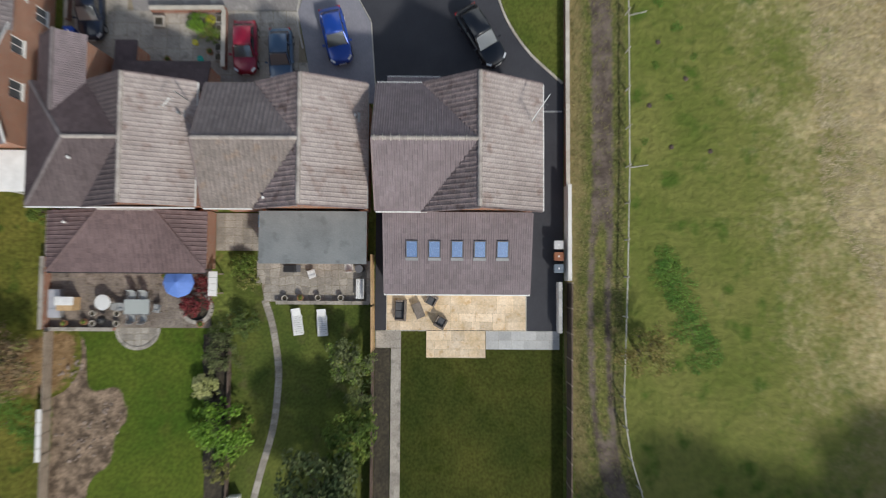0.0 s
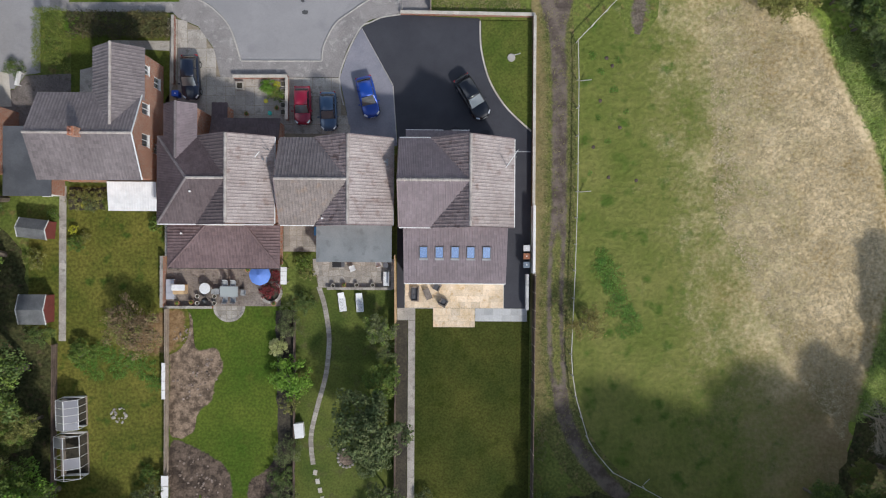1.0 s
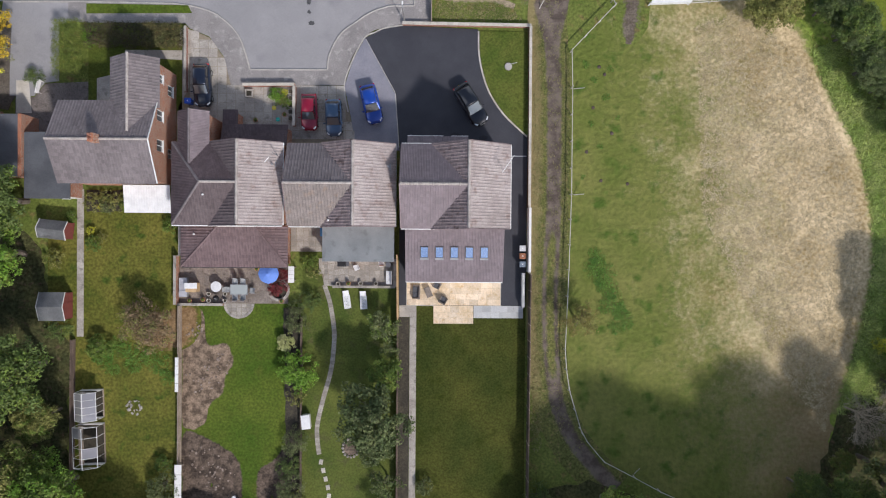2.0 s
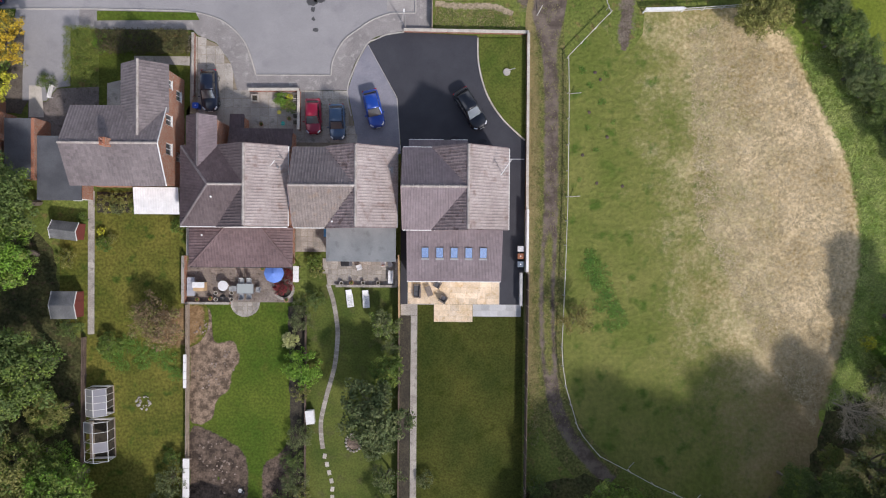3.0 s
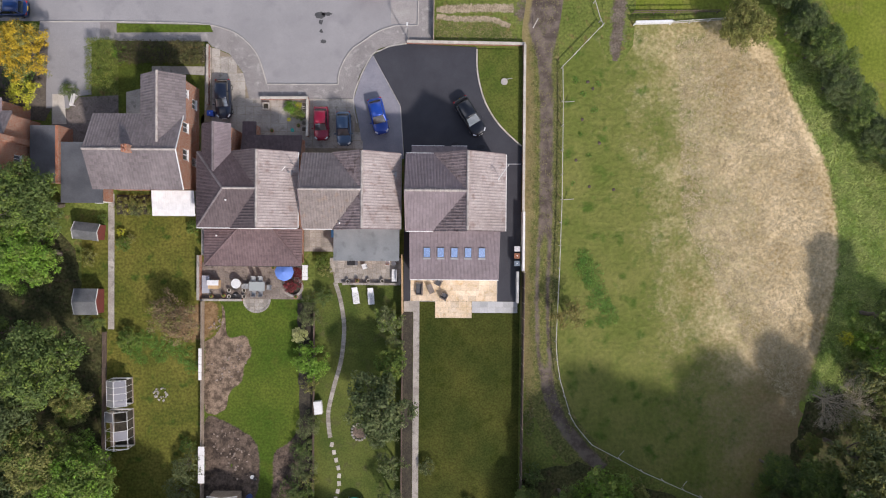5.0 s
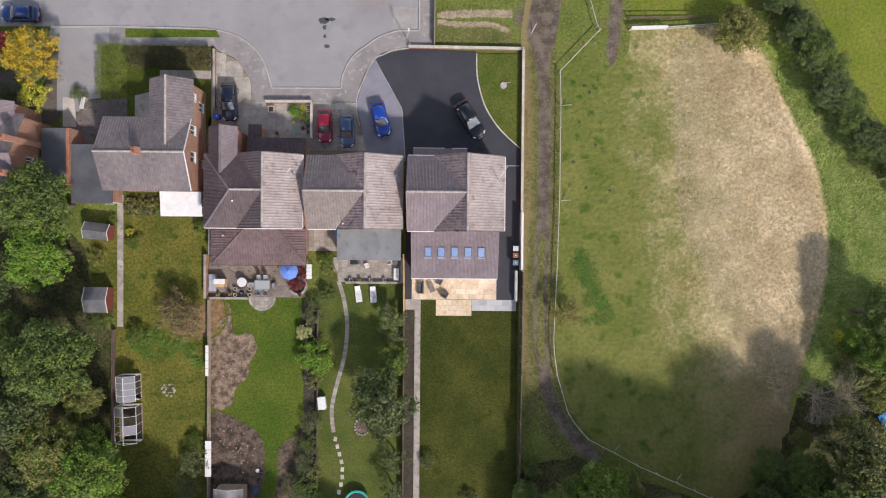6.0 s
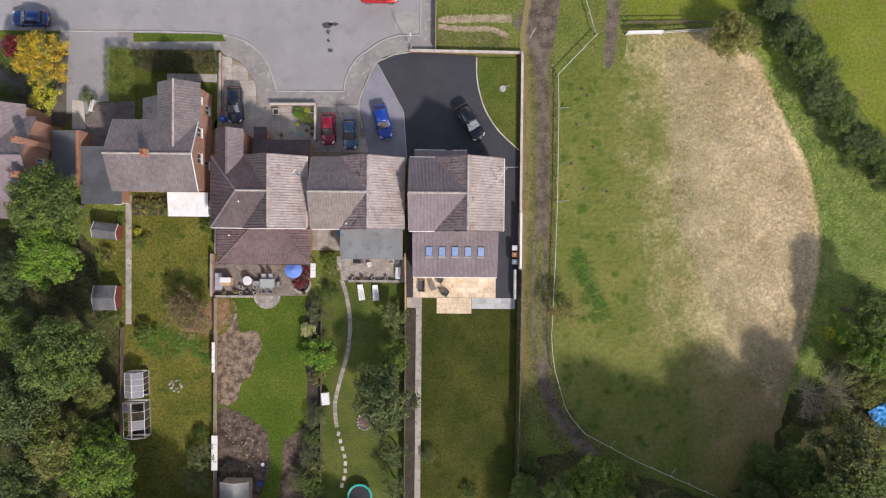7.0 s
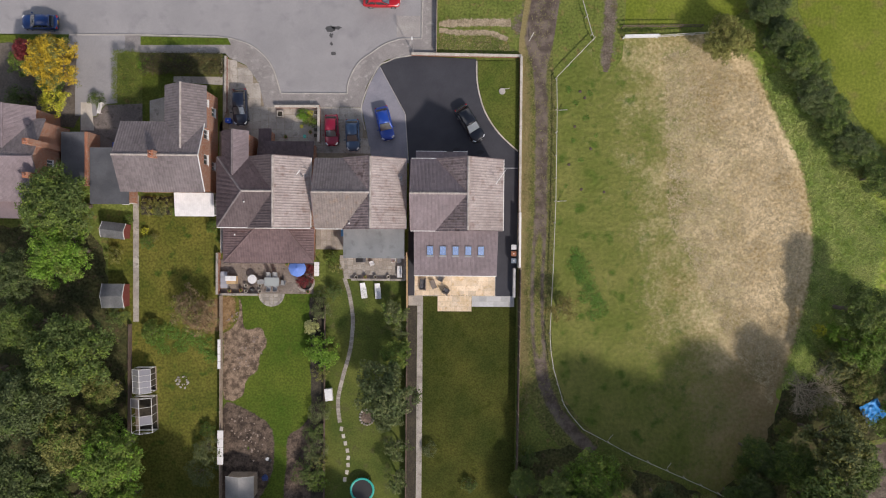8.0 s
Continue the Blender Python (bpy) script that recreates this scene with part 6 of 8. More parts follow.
def loft(bm, rings):
    vs = [[bm.verts.new(p) for p in r] for r in rings]
    k = len(rings[0])
    for a, b in zip(vs, vs[1:]):
        for i in range(k):
            bm.faces.new((a[i], a[(i + 1) % k], b[(i + 1) % k], b[i]))
    bm.faces.new(vs[0][::-1])
    bm.faces.new(vs[-1])
    bmesh.ops.recalc_face_normals(bm, faces=bm.faces)
    return bm


def car(label, paint, L=4.2, W=1.78, H=1.48, estate=0.0, roof_paint=None):
    """A car at the origin, its nose towards +x. estate: how far the roof runs back."""
    root = thing("car", (0, 0, 0), label, "car")
    h, w = L / 2, W / 2
    bm = bmesh.new()
    rings = []
    # along, half width, underside, top of the lower body
    for x, hw, z0, z1 in ((-h, 0.72 * w, 0.42, 0.72), (-h + 0.06, 0.86 * w, 0.3, 0.86), (-h + 0.25, 0.95 * w, 0.24, 0.93), (-0.55 * h, w, 0.2, 0.95), (0, w, 0.2, 0.93), (0.42 * h, w, 0.2, 0.9),
                          (0.62 * h, 0.98 * w, 0.22, 0.84), (h - 0.36, 0.93 * w, 0.24, 0.76), (h - 0.17, 0.82 * w, 0.26, 0.69), (h - 0.05, 0.62 * w, 0.28, 0.61), (h, 0.38 * w, 0.34, 0.53)):
        rings.append([(x, -hw * 0.94, z0), (x, -hw, z0 + 0.14), (x, -hw, z1 - 0.2), (x, -hw * 0.95, z1 - 0.05), (x, -hw * 0.8, z1), (x, -hw * 0.35, z1 + 0.03), (x, hw * 0.35, z1 + 0.03), (x, hw * 0.8, z1),
                      (x, hw * 0.95, z1 - 0.05), (x, hw, z1 - 0.2), (x, hw, z0 + 0.14), (x, hw * 0.94, z0)])
    part("body", loft(bm, rings), paint, root, smooth=True)
    back = -0.86 - 0.06 * estate
    bm = bmesh.new()
    rings = []
    for x, hw, zt in ((back * h, 0.78 * w, 0.93), ((back + 0.1) * h, 0.79 * w, 1.16), ((back + 0.24) * h, 0.76 * w, H - 0.06), (-0.2 * h, 0.78 * w, H - 0.015), (0.05 * h, 0.79 * w, H - 0.04), (0.2 * h, 0.8 * w, 1.25), (0.44 * h, 0.84 * w, 0.88)):
        rings.append([(x, -hw - 0.06, 0.86), (x, -hw, min(zt, 0.86 + (zt - 0.86) * 0.6)), (x, -hw * 0.86, zt), (x, 0, zt + 0.015), (x, hw * 0.86, zt), (x, hw, min(zt, 0.86 + (zt - 0.86) * 0.6)), (x, hw + 0.06, 0.86)])
    part("glasshouse", loft(bm, rings), CARGLASS, root, "dark reflecting glass", smooth=False)
    for nm, (xa, wa, za), (xb, wb, zb), lab in (("windscreen", (0.085 * h, 0.66 * w, H - 0.075), (0.425 * h, 0.76 * w, 0.925), "windscreen toned pale for reflected sky"),
                                                 ("rear_window", ((back + 0.2) * h, 0.62 * w, H - 0.11), ((back + 0.07) * h, 0.68 * w, 1.12), "dark rear window")):
        bm = bmesh.new()
        lift = 0.035
        q = [bm.verts.new(c) for c in ((xa, -wa, za + lift), (xa, wa, za + lift), (xb, wb, zb + lift), (xb, -wb, zb + lift))]
        bm.faces.new(q)
        bmesh.ops.solidify(bm, geom=bm.faces[:], thickness=0.02)
        bmesh.ops.recalc_face_normals(bm, faces=bm.faces)
        part(nm, bm, SCREEN if nm == "windscreen" else CARGLASS, root, lab)
    bm = bmesh.new()
    rings = []
    for x, hw, z in (((back + 0.16) * h, 0.7 * w, H - 0.13), ((back + 0.25) * h, 0.72 * w, H - 0.05), (-0.2 * h, 0.74 * w, H), (0.0 * h, 0.74 * w, H - 0.015), (0.07 * h, 0.73 * w, H - 0.06)):
        rings.append([(x, -hw, z - 0.05), (x, -hw * 0.94, z), (x, 0, z + 0.025), (x, hw * 0.94, z), (x, hw, z - 0.05)])
    part("roof", loft(bm, rings), roof_paint or paint, root, smooth=True)
    for s in (-1, 1):
        for a, b in (((0.07 * h, 0.72 * w, H - 0.06), (0.43 * h, 0.87 * w, 0.9)), ((-0.32 * h, 0.75 * w, H - 0.03), (-0.3 * h, 0.86 * w, 0.9)), (((back + 0.25) * h, 0.7 * w, H - 0.07), ((back + 0.05) * h, 0.84 * w, 0.93))):
            part("pillar", beam(bmesh.new(), (a[0], s * a[1], a[2]), (b[0], s * b[1], b[2]), 0.07, 0.06), paint, root)
        mir = box(bmesh.new(), 0.3 * h, s * w * 0.98, 0.92, 0.3 * h + 0.12, s * (w + 0.19), 1.06, 0.03)
        part("mirror", mir, paint, root)
        bm = beam(bmesh.new(), (h - 0.14, s * w * 0.56, 0.66), (h - 0.4, s * w * 0.86, 0.73), 0.15, 0.1)
        part("headlight", bm, LAMP, root)
        bm = box(bmesh.new(), -h + 0.02, s * w * 0.55, 0.66, -h + 0.2, s * w * 0.9, 0.86, 0.03)
        part("tail_light", bm, TAIL, root)
        for x in (-0.6 * h, 0.62 * h):
            wheel = thing("wheel", (x, s * (w - 0.1), 0.32), "", "")
            wheel.parent = root
            part("tyre", bar(bmesh.new(), (x, s * (w - 0.2), 0.32), (x, s * (w - 0.005), 0.32), 0.32, sides=20), TYRE, wheel)
            part("rim", bar(bmesh.new(), (x, s * (w - 0.04), 0.32), (x, s * (w + 0.005), 0.32), 0.2, sides=14), RIM, wheel)
    part("grille", box(bmesh.new(), h - 0.05, -w * 0.36, 0.38, h + 0.015, w * 0.36, 0.5, 0.015), BLACK, root)
    part("front_plate", box(bmesh.new(), h + 0.0, -0.26, 0.4, h + 0.025, 0.26, 0.5), WHITE, root)
    part("rear_plate", box(bmesh.new(), -h - 0.015, -0.26, 0.6, -h + 0.03, 0.26, 0.71), mat("yellow_plate", (0.7, 0.5, 0.05), bump=0, grain=0.05), root)
    part("rear_bumper", box(bmesh.new(), -h + 0.0, -w * 0.7, 0.36, -h + 0.08, w * 0.7, 0.5, 0.03), BLACK, root)
    for y in (-0.28, 0.22):
        part("wiper", beam(bmesh.new(), (0.44 * h, y, 0.92), (0.3 * h, y + 0.4, 1.09), 0.02, 0.02), BLACK, root)
    return root


def paint(name, c):
    m = plain(name, c, rough=0.3, grain=0.03, coat=0.8)
    m.node_tree.nodes["Principled BSDF"].inputs["Metallic"].default_value = 0.25
    return m


def park(c, x, y, turn, z=0.1):
    c.matrix_basis = pose(x, y, z, 0, 0, turn)


park(car("crimson hatchback with a pale windscreen on the concrete drive", paint("crimson_paint", (0.32, 0.012, 0.04)), 3.8, 1.7), -14.55, 15.4, -89)
park(car("slate blue hatchback beside the crimson car", paint("slate_blue_paint", (0.075, 0.13, 0.22)), 3.85, 1.7), -12.0, 14.85, -88)
park(car("bright blue hatchback on the grey drive", paint("bright_blue_paint", (0.015, 0.07, 0.4)), 4.1, 1.75), -8.1, 16.3, -76)
park(car("black estate car on the new tarmac", paint("black_paint", (0.012, 0.014, 0.02)), 4.7, 1.85, 1.55, 1.0), 2.3, 16.35, -58)
park(car("dark navy estate car on the concrete drive", paint("navy_paint", (0.014, 0.02, 0.04)), 4.4, 1.8, 1.52, 1.0), -25.65, 18.1, -88)
park(car("navy blue hatchback parked along the street", paint("deep_blue_paint", (0.012, 0.045, 0.17)), 4.4, 1.8), -49.9, 28.1, 179, 0.02)
park(car("bright red hatchback parked in the street", paint("red_paint", (0.5, 0.012, 0.02)), 4.5, 1.8), -8.6, 31.3, 0, 0.02)

# ---- walls, fences and gates ----
def garden_wall(name, a, b, h, w, material, cap, label, cap_len=0.6, over=0.06):
    a, b = Vector(a), Vector(b)
    root = thing(name, (*a, 0), label, "wall", kind="structure")
    part("wall_body", beam(bmesh.new(), (*a, h / 2), (*b, h / 2), w, h), material, root)
    k = max(1, round((b - a).length / cap_len))
    d = (b - a).normalized() * 0.005
    for i in range(k):
        p, q = a.lerp(b, i / k) + d, a.lerp(b, (i + 1) / k) - d
        part("coping_stone", beam(bmesh.new(), (*p, h + 0.035), (*q, h + 0.035), w + over, 0.07), cap, root)


garden_wall("boundary_wall", (-4.95, 24.85), (8.55, 24.72), 0.5, 0.26, BRICK_DARK, WALLCAP, "low brick boundary wall with cream coping")
garden_wall("boundary_wall", (8.45, 24.55), (8.45, 5.6), 0.8, 0.22, BRICK_DARK, WALLCAP, "long low brick wall with cream coping beside the path")
garden_wall("boundary_wall", (8.42, 5.6), (8.42, -1.1), 1.5, 0.22, WHITEWALL, WHITEWALL, "white rendered garden wall beside the bins", 2.0, 0.03)
garden_wall("side_wall", (7.85, -1.2), (7.85, -4.75), 1.0, 0.22, WHITEWALL, PALE_SLAB, "pale low garden wall beside the tarmac", 0.6, 0.03)
garden_wall("terrace_wall", (-28.3, -4.7), (-23.5, -4.7), 0.5, 0.2, BRICK, CONCRETE, "low terrace wall")
garden_wall("terrace_wall", (-28.35, 0.4), (-28.35, -4.7), 0.9, 0.22, BRICK, CONCRETE, "brick terrace side wall")
garden_wall("terrace_wall", (-27.55, 3.4), (-27.55, 0.4), 1.6, 0.2, WHITEWALL, CONCRETE, "pale side wall of the terrace")
garden_wall("terrace_wall", (-12.1, -2.75), (-5.55, -2.75), 0.45, 0.2, CONCRETE, CRAZY, "low stone terrace edge with pots")
garden_wall("terrace_wall", (-5.55, -2.75), (-5.55, 0.2), 0.7, 0.22, CONCRETE, CRAZY, "low stone wall at the side of the terrace")
garden_wall("forecourt_wall", (-21.5, 18.25), (-16.1, 18.3), 0.7, 0.24, BRICK_DARK, WALLCAP, "low front wall with pale coping")
garden_wall("forecourt_wall", (-16.15, 18.15), (-16.15, 14.0), 0.7, 0.24, BRICK_DARK, WALLCAP, "low forecourt side wall with planters")
garden_wall("drive_wall", (-27.5, 24.3), (-27.5, 17.5), 0.6, 0.2, BRICK_DARK, CONCRETE, "low brick wall beside the drive")


def panel_fence(label, pts, h, material, bay=1.8, post_mat=None, name="fence", boards=True):
    """A close-boarded fence: posts, rails and upright boards in each bay."""
    root = thing(name, (*pts[0], 0), label, "fence")
    for a, b in zip(pts, pts[1:]):
        a, b = Vector(a), Vector(b)
        k = max(1, round((b - a).length / bay))
        for i in range(k + 1):
            p = a.lerp(b, i / k)
            part("post", box(bmesh.new(), p.x - 0.05, p.y - 0.05, -0.1, p.x + 0.05, p.y + 0.05, h + 0.08), post_mat or material, root)
        side = Vector((-(b - a).y, (b - a).x)).normalized()
        for i in range(k):
            p, q = a.lerp(b, i / k), a.lerp(b, (i + 1) / k)
            for z in (0.35, h - 0.3):
                part("rail", beam(bmesh.new(), (*(p + side * 0.045), z), (*(q + side * 0.045), z), 0.05, 0.08), material, root)
            part("panel", beam(bmesh.new(), (*p, h / 2), (*q, h / 2), 0.03, h), material, root)
            part("capping", beam(bmesh.new(), (*p, h + 0.02), (*q, h + 0.02), 0.09, 0.035), material, root)


panel_fence("tall dark timber garden fence with posts", [(8.55, -1.25), (8.45, -17), (8.3, -34)], 1.7, WOOD_DARK, post_mat=WOOD)
panel_fence("new yellow softwood fence between two gardens", [(-5.3, 0.6), (-5.25, -2.9), (-5.2, -6.0)], 1.7, WOOD_NEW, 1.75)
panel_fence("weathered timber fence behind shrubs", [(-5.22, -6.2), (-5.22, -33)], 1.2, WOOD_DARK)
panel_fence("weathered timber fence between gardens", [(-15.3, -6.0), (-15.3, -33)], 0.7, WOOD_DARK)
panel_fence("broken timber fence beside dug soil", [(-27.95, -4.9), (-27.95, -33)], 1.0, WOOD, 2.4)
panel_fence("timber fence beside the long lawn", [(-39.1, -8.5), (-39.2, -33)], 0.9, WOOD_DARK, 2.0)
for x0, y0, x1, y1, z in ((-28.1, -10.1, -27.75, -13.7, 1.35), (-28.1, -21.2, -27.4, -25.4, 1.35), (-16.35, -0.6, -15.75, -2.3, 1.9)):
    root = thing("white_hoarding", ((x0 + x1) / 2, (y0 + y1) / 2, 0), "white painted boards on the fence line", "fence panel", "white fence panels")
    k = 4
    for i in range(k):
        ya, yb = y0 + (y1 - y0) * i / k, y0 + (y1 - y0) * (i + 0.96) / k
        part("board", box(bmesh.new(), x0, ya, z - 0.06, x1, yb, z + 0.01 * (i % 2), 0.01), WHITEWALL, root)
    for y in (y0 + (y1 - y0) * 0.1, y0 + (y1 - y0) * 0.9):
        part("leg", box(bmesh.new(), (x0 + x1) / 2 - 0.05, y - 0.05, -0.05, (x0 + x1) / 2 + 0.05, y + 0.05, z - 0.06), WOOD, root)

# post and rail fence along the field
PALEWOOD = mat("bleached_rail", (0.42, 0.4, 0.36), (0.52, 0.5, 0.46), big=1.5, fine=14, bump=0.3, grain=0.2, rand=0.12)


def rail_fence(label, pts, h, bay, material, w=0.07, rails=(0.45, 0.95)):
    root = thing("rail_fence", (*pts[0][:2], 0), label, "fence")
    p = [Vector(q[:2]) for q in pts]
    marks = []
    for a, b in zip(p, p[1:]):
        k = max(1, round((b - a).length / bay))
        marks += [a.lerp(b, i / k) for i in range(k)]
    marks.append(p[-1])
    for q in marks:
        part("post", bar(bmesh.new(), (q.x, q.y, -0.1), (q.x, q.y, h), 0.06, 0.055, 7), material, root)
    for a, b in zip(marks, marks[1:]):
        for z in rails:
            part("rail", beam(bmesh.new(), (*a, z), (*b, z), w, 0.09), material, root)


rail_fence("bleached timber post and rail field fence", FENCE_LINE[:3] + FENCE_LINE[3:10] + curve(FENCE_LINE[10:13], 2) + FENCE_LINE[13:], 1.1, 2.6, PALEWOOD, 0.07, rails=(0.85,))
for x, y, a in ((13.1, 18.3, -8), (13.1, 7.1, 0), (19.9, -22.5, 75), (27.3, -26.0, 85), (9.4, 26.6, 60)):
    root = thing("stake", (x, y, 0), "pale leaning stake at the fence", "post", "leaning stakes")
    d = Vector((math.cos(radians(a)), math.sin(radians(a)), 0.9))
    part("shaft", bar(bmesh.new(), (x, y, -0.1), Vector((x, y, 0)) + d * 1.0, 0.05, 0.045, 7), PALEWOOD, root)
rail_fence("grey timber rails beside the gate", [(25.2, 27.25), (31.6, 27.75), (35.0, 28.3)], 1.1, 2.1, PALEWOOD, 0.07)
rail_fence("dark timber rails behind the gate", [(20.8, 28.4), (30.5, 28.6)], 1.0, 2.4, WOOD_DARK, 0.07)
gate = thing("field_gate", (23, 27.15, 0), "white painted field gate beside the straw field", "gate")
for z in (0.3, 0.55, 0.8, 1.05):
    part("bar", beam(bmesh.new(), (20.95, 27.1, z), (25.1, 27.25, z), 0.3 if z > 1 else 0.06, 0.07), WHITE, gate)
for x, y in ((20.95, 27.1), (25.1, 27.25)):
    part("stile", box(bmesh.new(), x - 0.06, y - 0.05, 0, x + 0.06, y + 0.05, 1.15), WHITE, gate)
panel_fence("timber fence beside the street end", [(-1.9, 25.1), (-1.85, 40)], 1.0, WOOD, 2.0)

# street lamp
lamp = thing("street_lamp", (-4.75, 25.15, 0), "slim grey street lamp post at the wall's end", "street lamp")
part("post", bar(bmesh.new(), (-4.75, 25.15, 0), (-4.75, 25.15, 3.6), 0.07, 0.045, 10), STEEL, lamp)
part("arm", bar(bmesh.new(), (-4.75, 25.15, 3.55), (-4.75, 25.55, 3.65), 0.03, sides=8), STEEL, lamp)
part("lantern", box(bmesh.new(), -4.84, 25.5, 3.6, -4.66, 25.85, 3.72, 0.04), WHITE, lamp)
disc = thing("well_cover", (6.2, 20.5, 0), "round pale concrete cover on the front lawn", "cover")
part("slab", bar(bmesh.new(), (6.2, 20.5, 0.1), (6.2, 20.5, 0.26), 0.4, 0.38, 20), KERB, disc)
post = thing("marker_post", (6.7, 20.75, 0), "thin white leaning marker post on the lawn", "post")
part("shaft", bar(bmesh.new(), (6.5, 20.8, 0.1), (6.95, 20.6, 1.2), 0.04, sides=7), WHITE, post)

# ---- garden and patio things ----
RATTAN = mat("grey_brown_rattan", (0.16, 0.135, 0.115), (0.22, 0.185, 0.16), big=3, fine=30, bump=0.6, dist=0.01, grain=0.3)
CUSHION = mat("charcoal_cushion", (0.075, 0.078, 0.088), (0.1, 0.1, 0.11), big=3, fine=30, bump=0.3, grain=0.12)
TERRACOTTA = mat("terracotta", (0.36, 0.17, 0.09), (0.44, 0.23, 0.13), big=3, fine=14, bump=0.2, grain=0.15)
BLUE = plain("blue_canvas", (0.14, 0.26, 0.68), rough=0.7)
BLUEBIN = plain("blue_bin_plastic", (0.02, 0.09, 0.5), rough=0.5)
TEAL = plain("teal_pad", (0.02, 0.42, 0.34), rough=0.5)
FROST = glass("frosted_table_glass", (0.36, 0.39, 0.37), 0.25)
ALU = plain("brushed_aluminium", (0.42, 0.42, 0.42), rough=0.4, metal=0.6)
GHGLASS = glass("greenhouse_glass", (0.5, 0.5, 0.55), 0.1)
GHGLASS.node_tree.nodes["Principled BSDF"].inputs["Alpha"].default_value = 0.7


def local(name, label, category, group=""):
    return thing(name, (0, 0, 0), label, category, group)


def rattan_seat(name, label, w, d):
    """A low woven seat with arms; w along x, its back at -x."""
    o = local(name, label, "armchair" if w < 1.2 else "sofa")
    part("base", box(bmesh.new(), -d / 2, -w / 2, 0.06, d / 2, w / 2, 0.34, 0.03), RATTAN, o)
    part("backrest", box(bmesh.new(), -d / 2, -w / 2, 0.34, -d / 2 + 0.16, w / 2, 0.78, 0.05), RATTAN, o)
    for s in (-1, 1):
        part("armrest", box(bmesh.new(), -d / 2 + 0.16, s * w / 2, 0.34, d / 2 - 0.02, s * (w / 2 - 0.13), 0.58, 0.04), RATTAN, o)
        for x in (-d / 2 + 0.08, d / 2 - 0.08):
            part("leg", box(bmesh.new(), x - 0.03, s * (w / 2 - 0.08) - 0.03, 0, x + 0.03, s * (w / 2 - 0.08) + 0.03, 0.08), BLACK, o)
    n = 1 if w < 1.2 else 2
    for i in range(n):
        y0 = -w / 2 + 0.15 + (w - 0.3) * i / n
        part("cushion", box(bmesh.new(), -d / 2 + 0.18, y0 + 0.01, 0.34, d / 2 - 0.02, y0 + (w - 0.3) / n - 0.01, 0.46, 0.04), CUSHION, o)
    return o


def at(o, x, y, z=0.1, turn=0, s=1.0):
    o.matrix_basis = pose(x, y, z, 0, 0, turn) @ Matrix.Diagonal((s, s, s, 1))
    return o


at(rattan_seat("garden_sofa", "grey-brown woven garden sofa with charcoal cushions", 1.45, 0.8), -3.3, -3.25, 0.13, 178)
chair = rattan_seat("garden_armchair", "rounded grey woven armchair with dark cushion", 0.8, 0.75)
tagged(chair, group="patio armchairs")
at(chair, -1.15, -2.5, 0.13, -118)
copy_thing(chair, pose(-0.5, -4.1, 0.13, 0, 0, 60))
tbl = local("coffee_table", "low oblong woven coffee table on the patio", "table")
part("tabletop", box(bmesh.new(), -0.32, -0.55, 0.36, 0.32, 0.55, 0.41, 0.015), RATTAN, tbl)
for x in (-0.26, 0.26):
    for y in (-0.48, 0.48):
        part("leg", box(bmesh.new(), x - 0.04, y - 0.04, 0, x + 0.04, y + 0.04, 0.36), RATTAN, tbl)
part("shelf", box(bmesh.new(), -0.28, -0.5, 0.14, 0.28, 0.5, 0.17), RATTAN, tbl)
at(tbl, -2.05, -3.25, 0.13, 22)


def wheelie_bin(label, body, lid):
    o = local("wheelie_bin", label, "bin", "bins by the white wall")
    bm = bmesh.new()
    loft(bm, [[(-0.2, -0.22, 0.04), (0.22, -0.22, 0.04), (0.22, 0.22, 0.04), (-0.2, 0.22, 0.04)], [(-0.27, -0.28, 0.98), (0.3, -0.28, 0.98), (0.3, 0.28, 0.98), (-0.27, 0.28, 0.98)]])
    part("body", bm, body, o)
    part("lid", box(bmesh.new(), -0.31, -0.3, 0.98, 0.34, 0.3, 1.06, 0.03), lid, o)
    part("handle", bar(bmesh.new(), (-0.36, -0.24, 0.98), (-0.36, 0.24, 0.98), 0.02), body, o)
    for s in (-1, 1):
        part("wheel", bar(bmesh.new(), (-0.22, s * 0.2, 0.1), (-0.22, s * 0.28, 0.1), 0.1, sides=12), BLACK, o)
    part("lid_badge", box(bmesh.new(), -0.05, -0.06, 1.06, 0.07, 0.06, 1.066), WHITE, o)
    return o


BROWN = plain("brown_bin_plastic", (0.3, 0.12, 0.06), rough=0.5)
SLATEBIN = plain("slate_bin_plastic", (0.16, 0.2, 0.25), rough=0.5)
PALEBIN = plain("pale_grey_bin_plastic", (0.62, 0.62, 0.63), rough=0.5)
at(wheelie_bin("wheeled bin with pale grey lid", GREY, PALEBIN), 7.75, 1.4, 0.1, 180)
at(wheelie_bin("wheeled bin with brown lid", BROWN, BROWN), 7.75, 0.6, 0.1, 180)
at(wheelie_bin("wheeled bin with slate blue lid", SLATEBIN, SLATEBIN), 7.75, -0.25, 0.1, 180)
at(wheelie_bin("bright blue wheeled bin beside the house", BLUEBIN, BLUEBIN), -27.0, 16.4, 0.1, 0)
at(wheelie_bin("bright blue wheeled bin behind the garage", BLUEBIN, BLUEBIN), -40.6, 13.3, 0.08, 90)

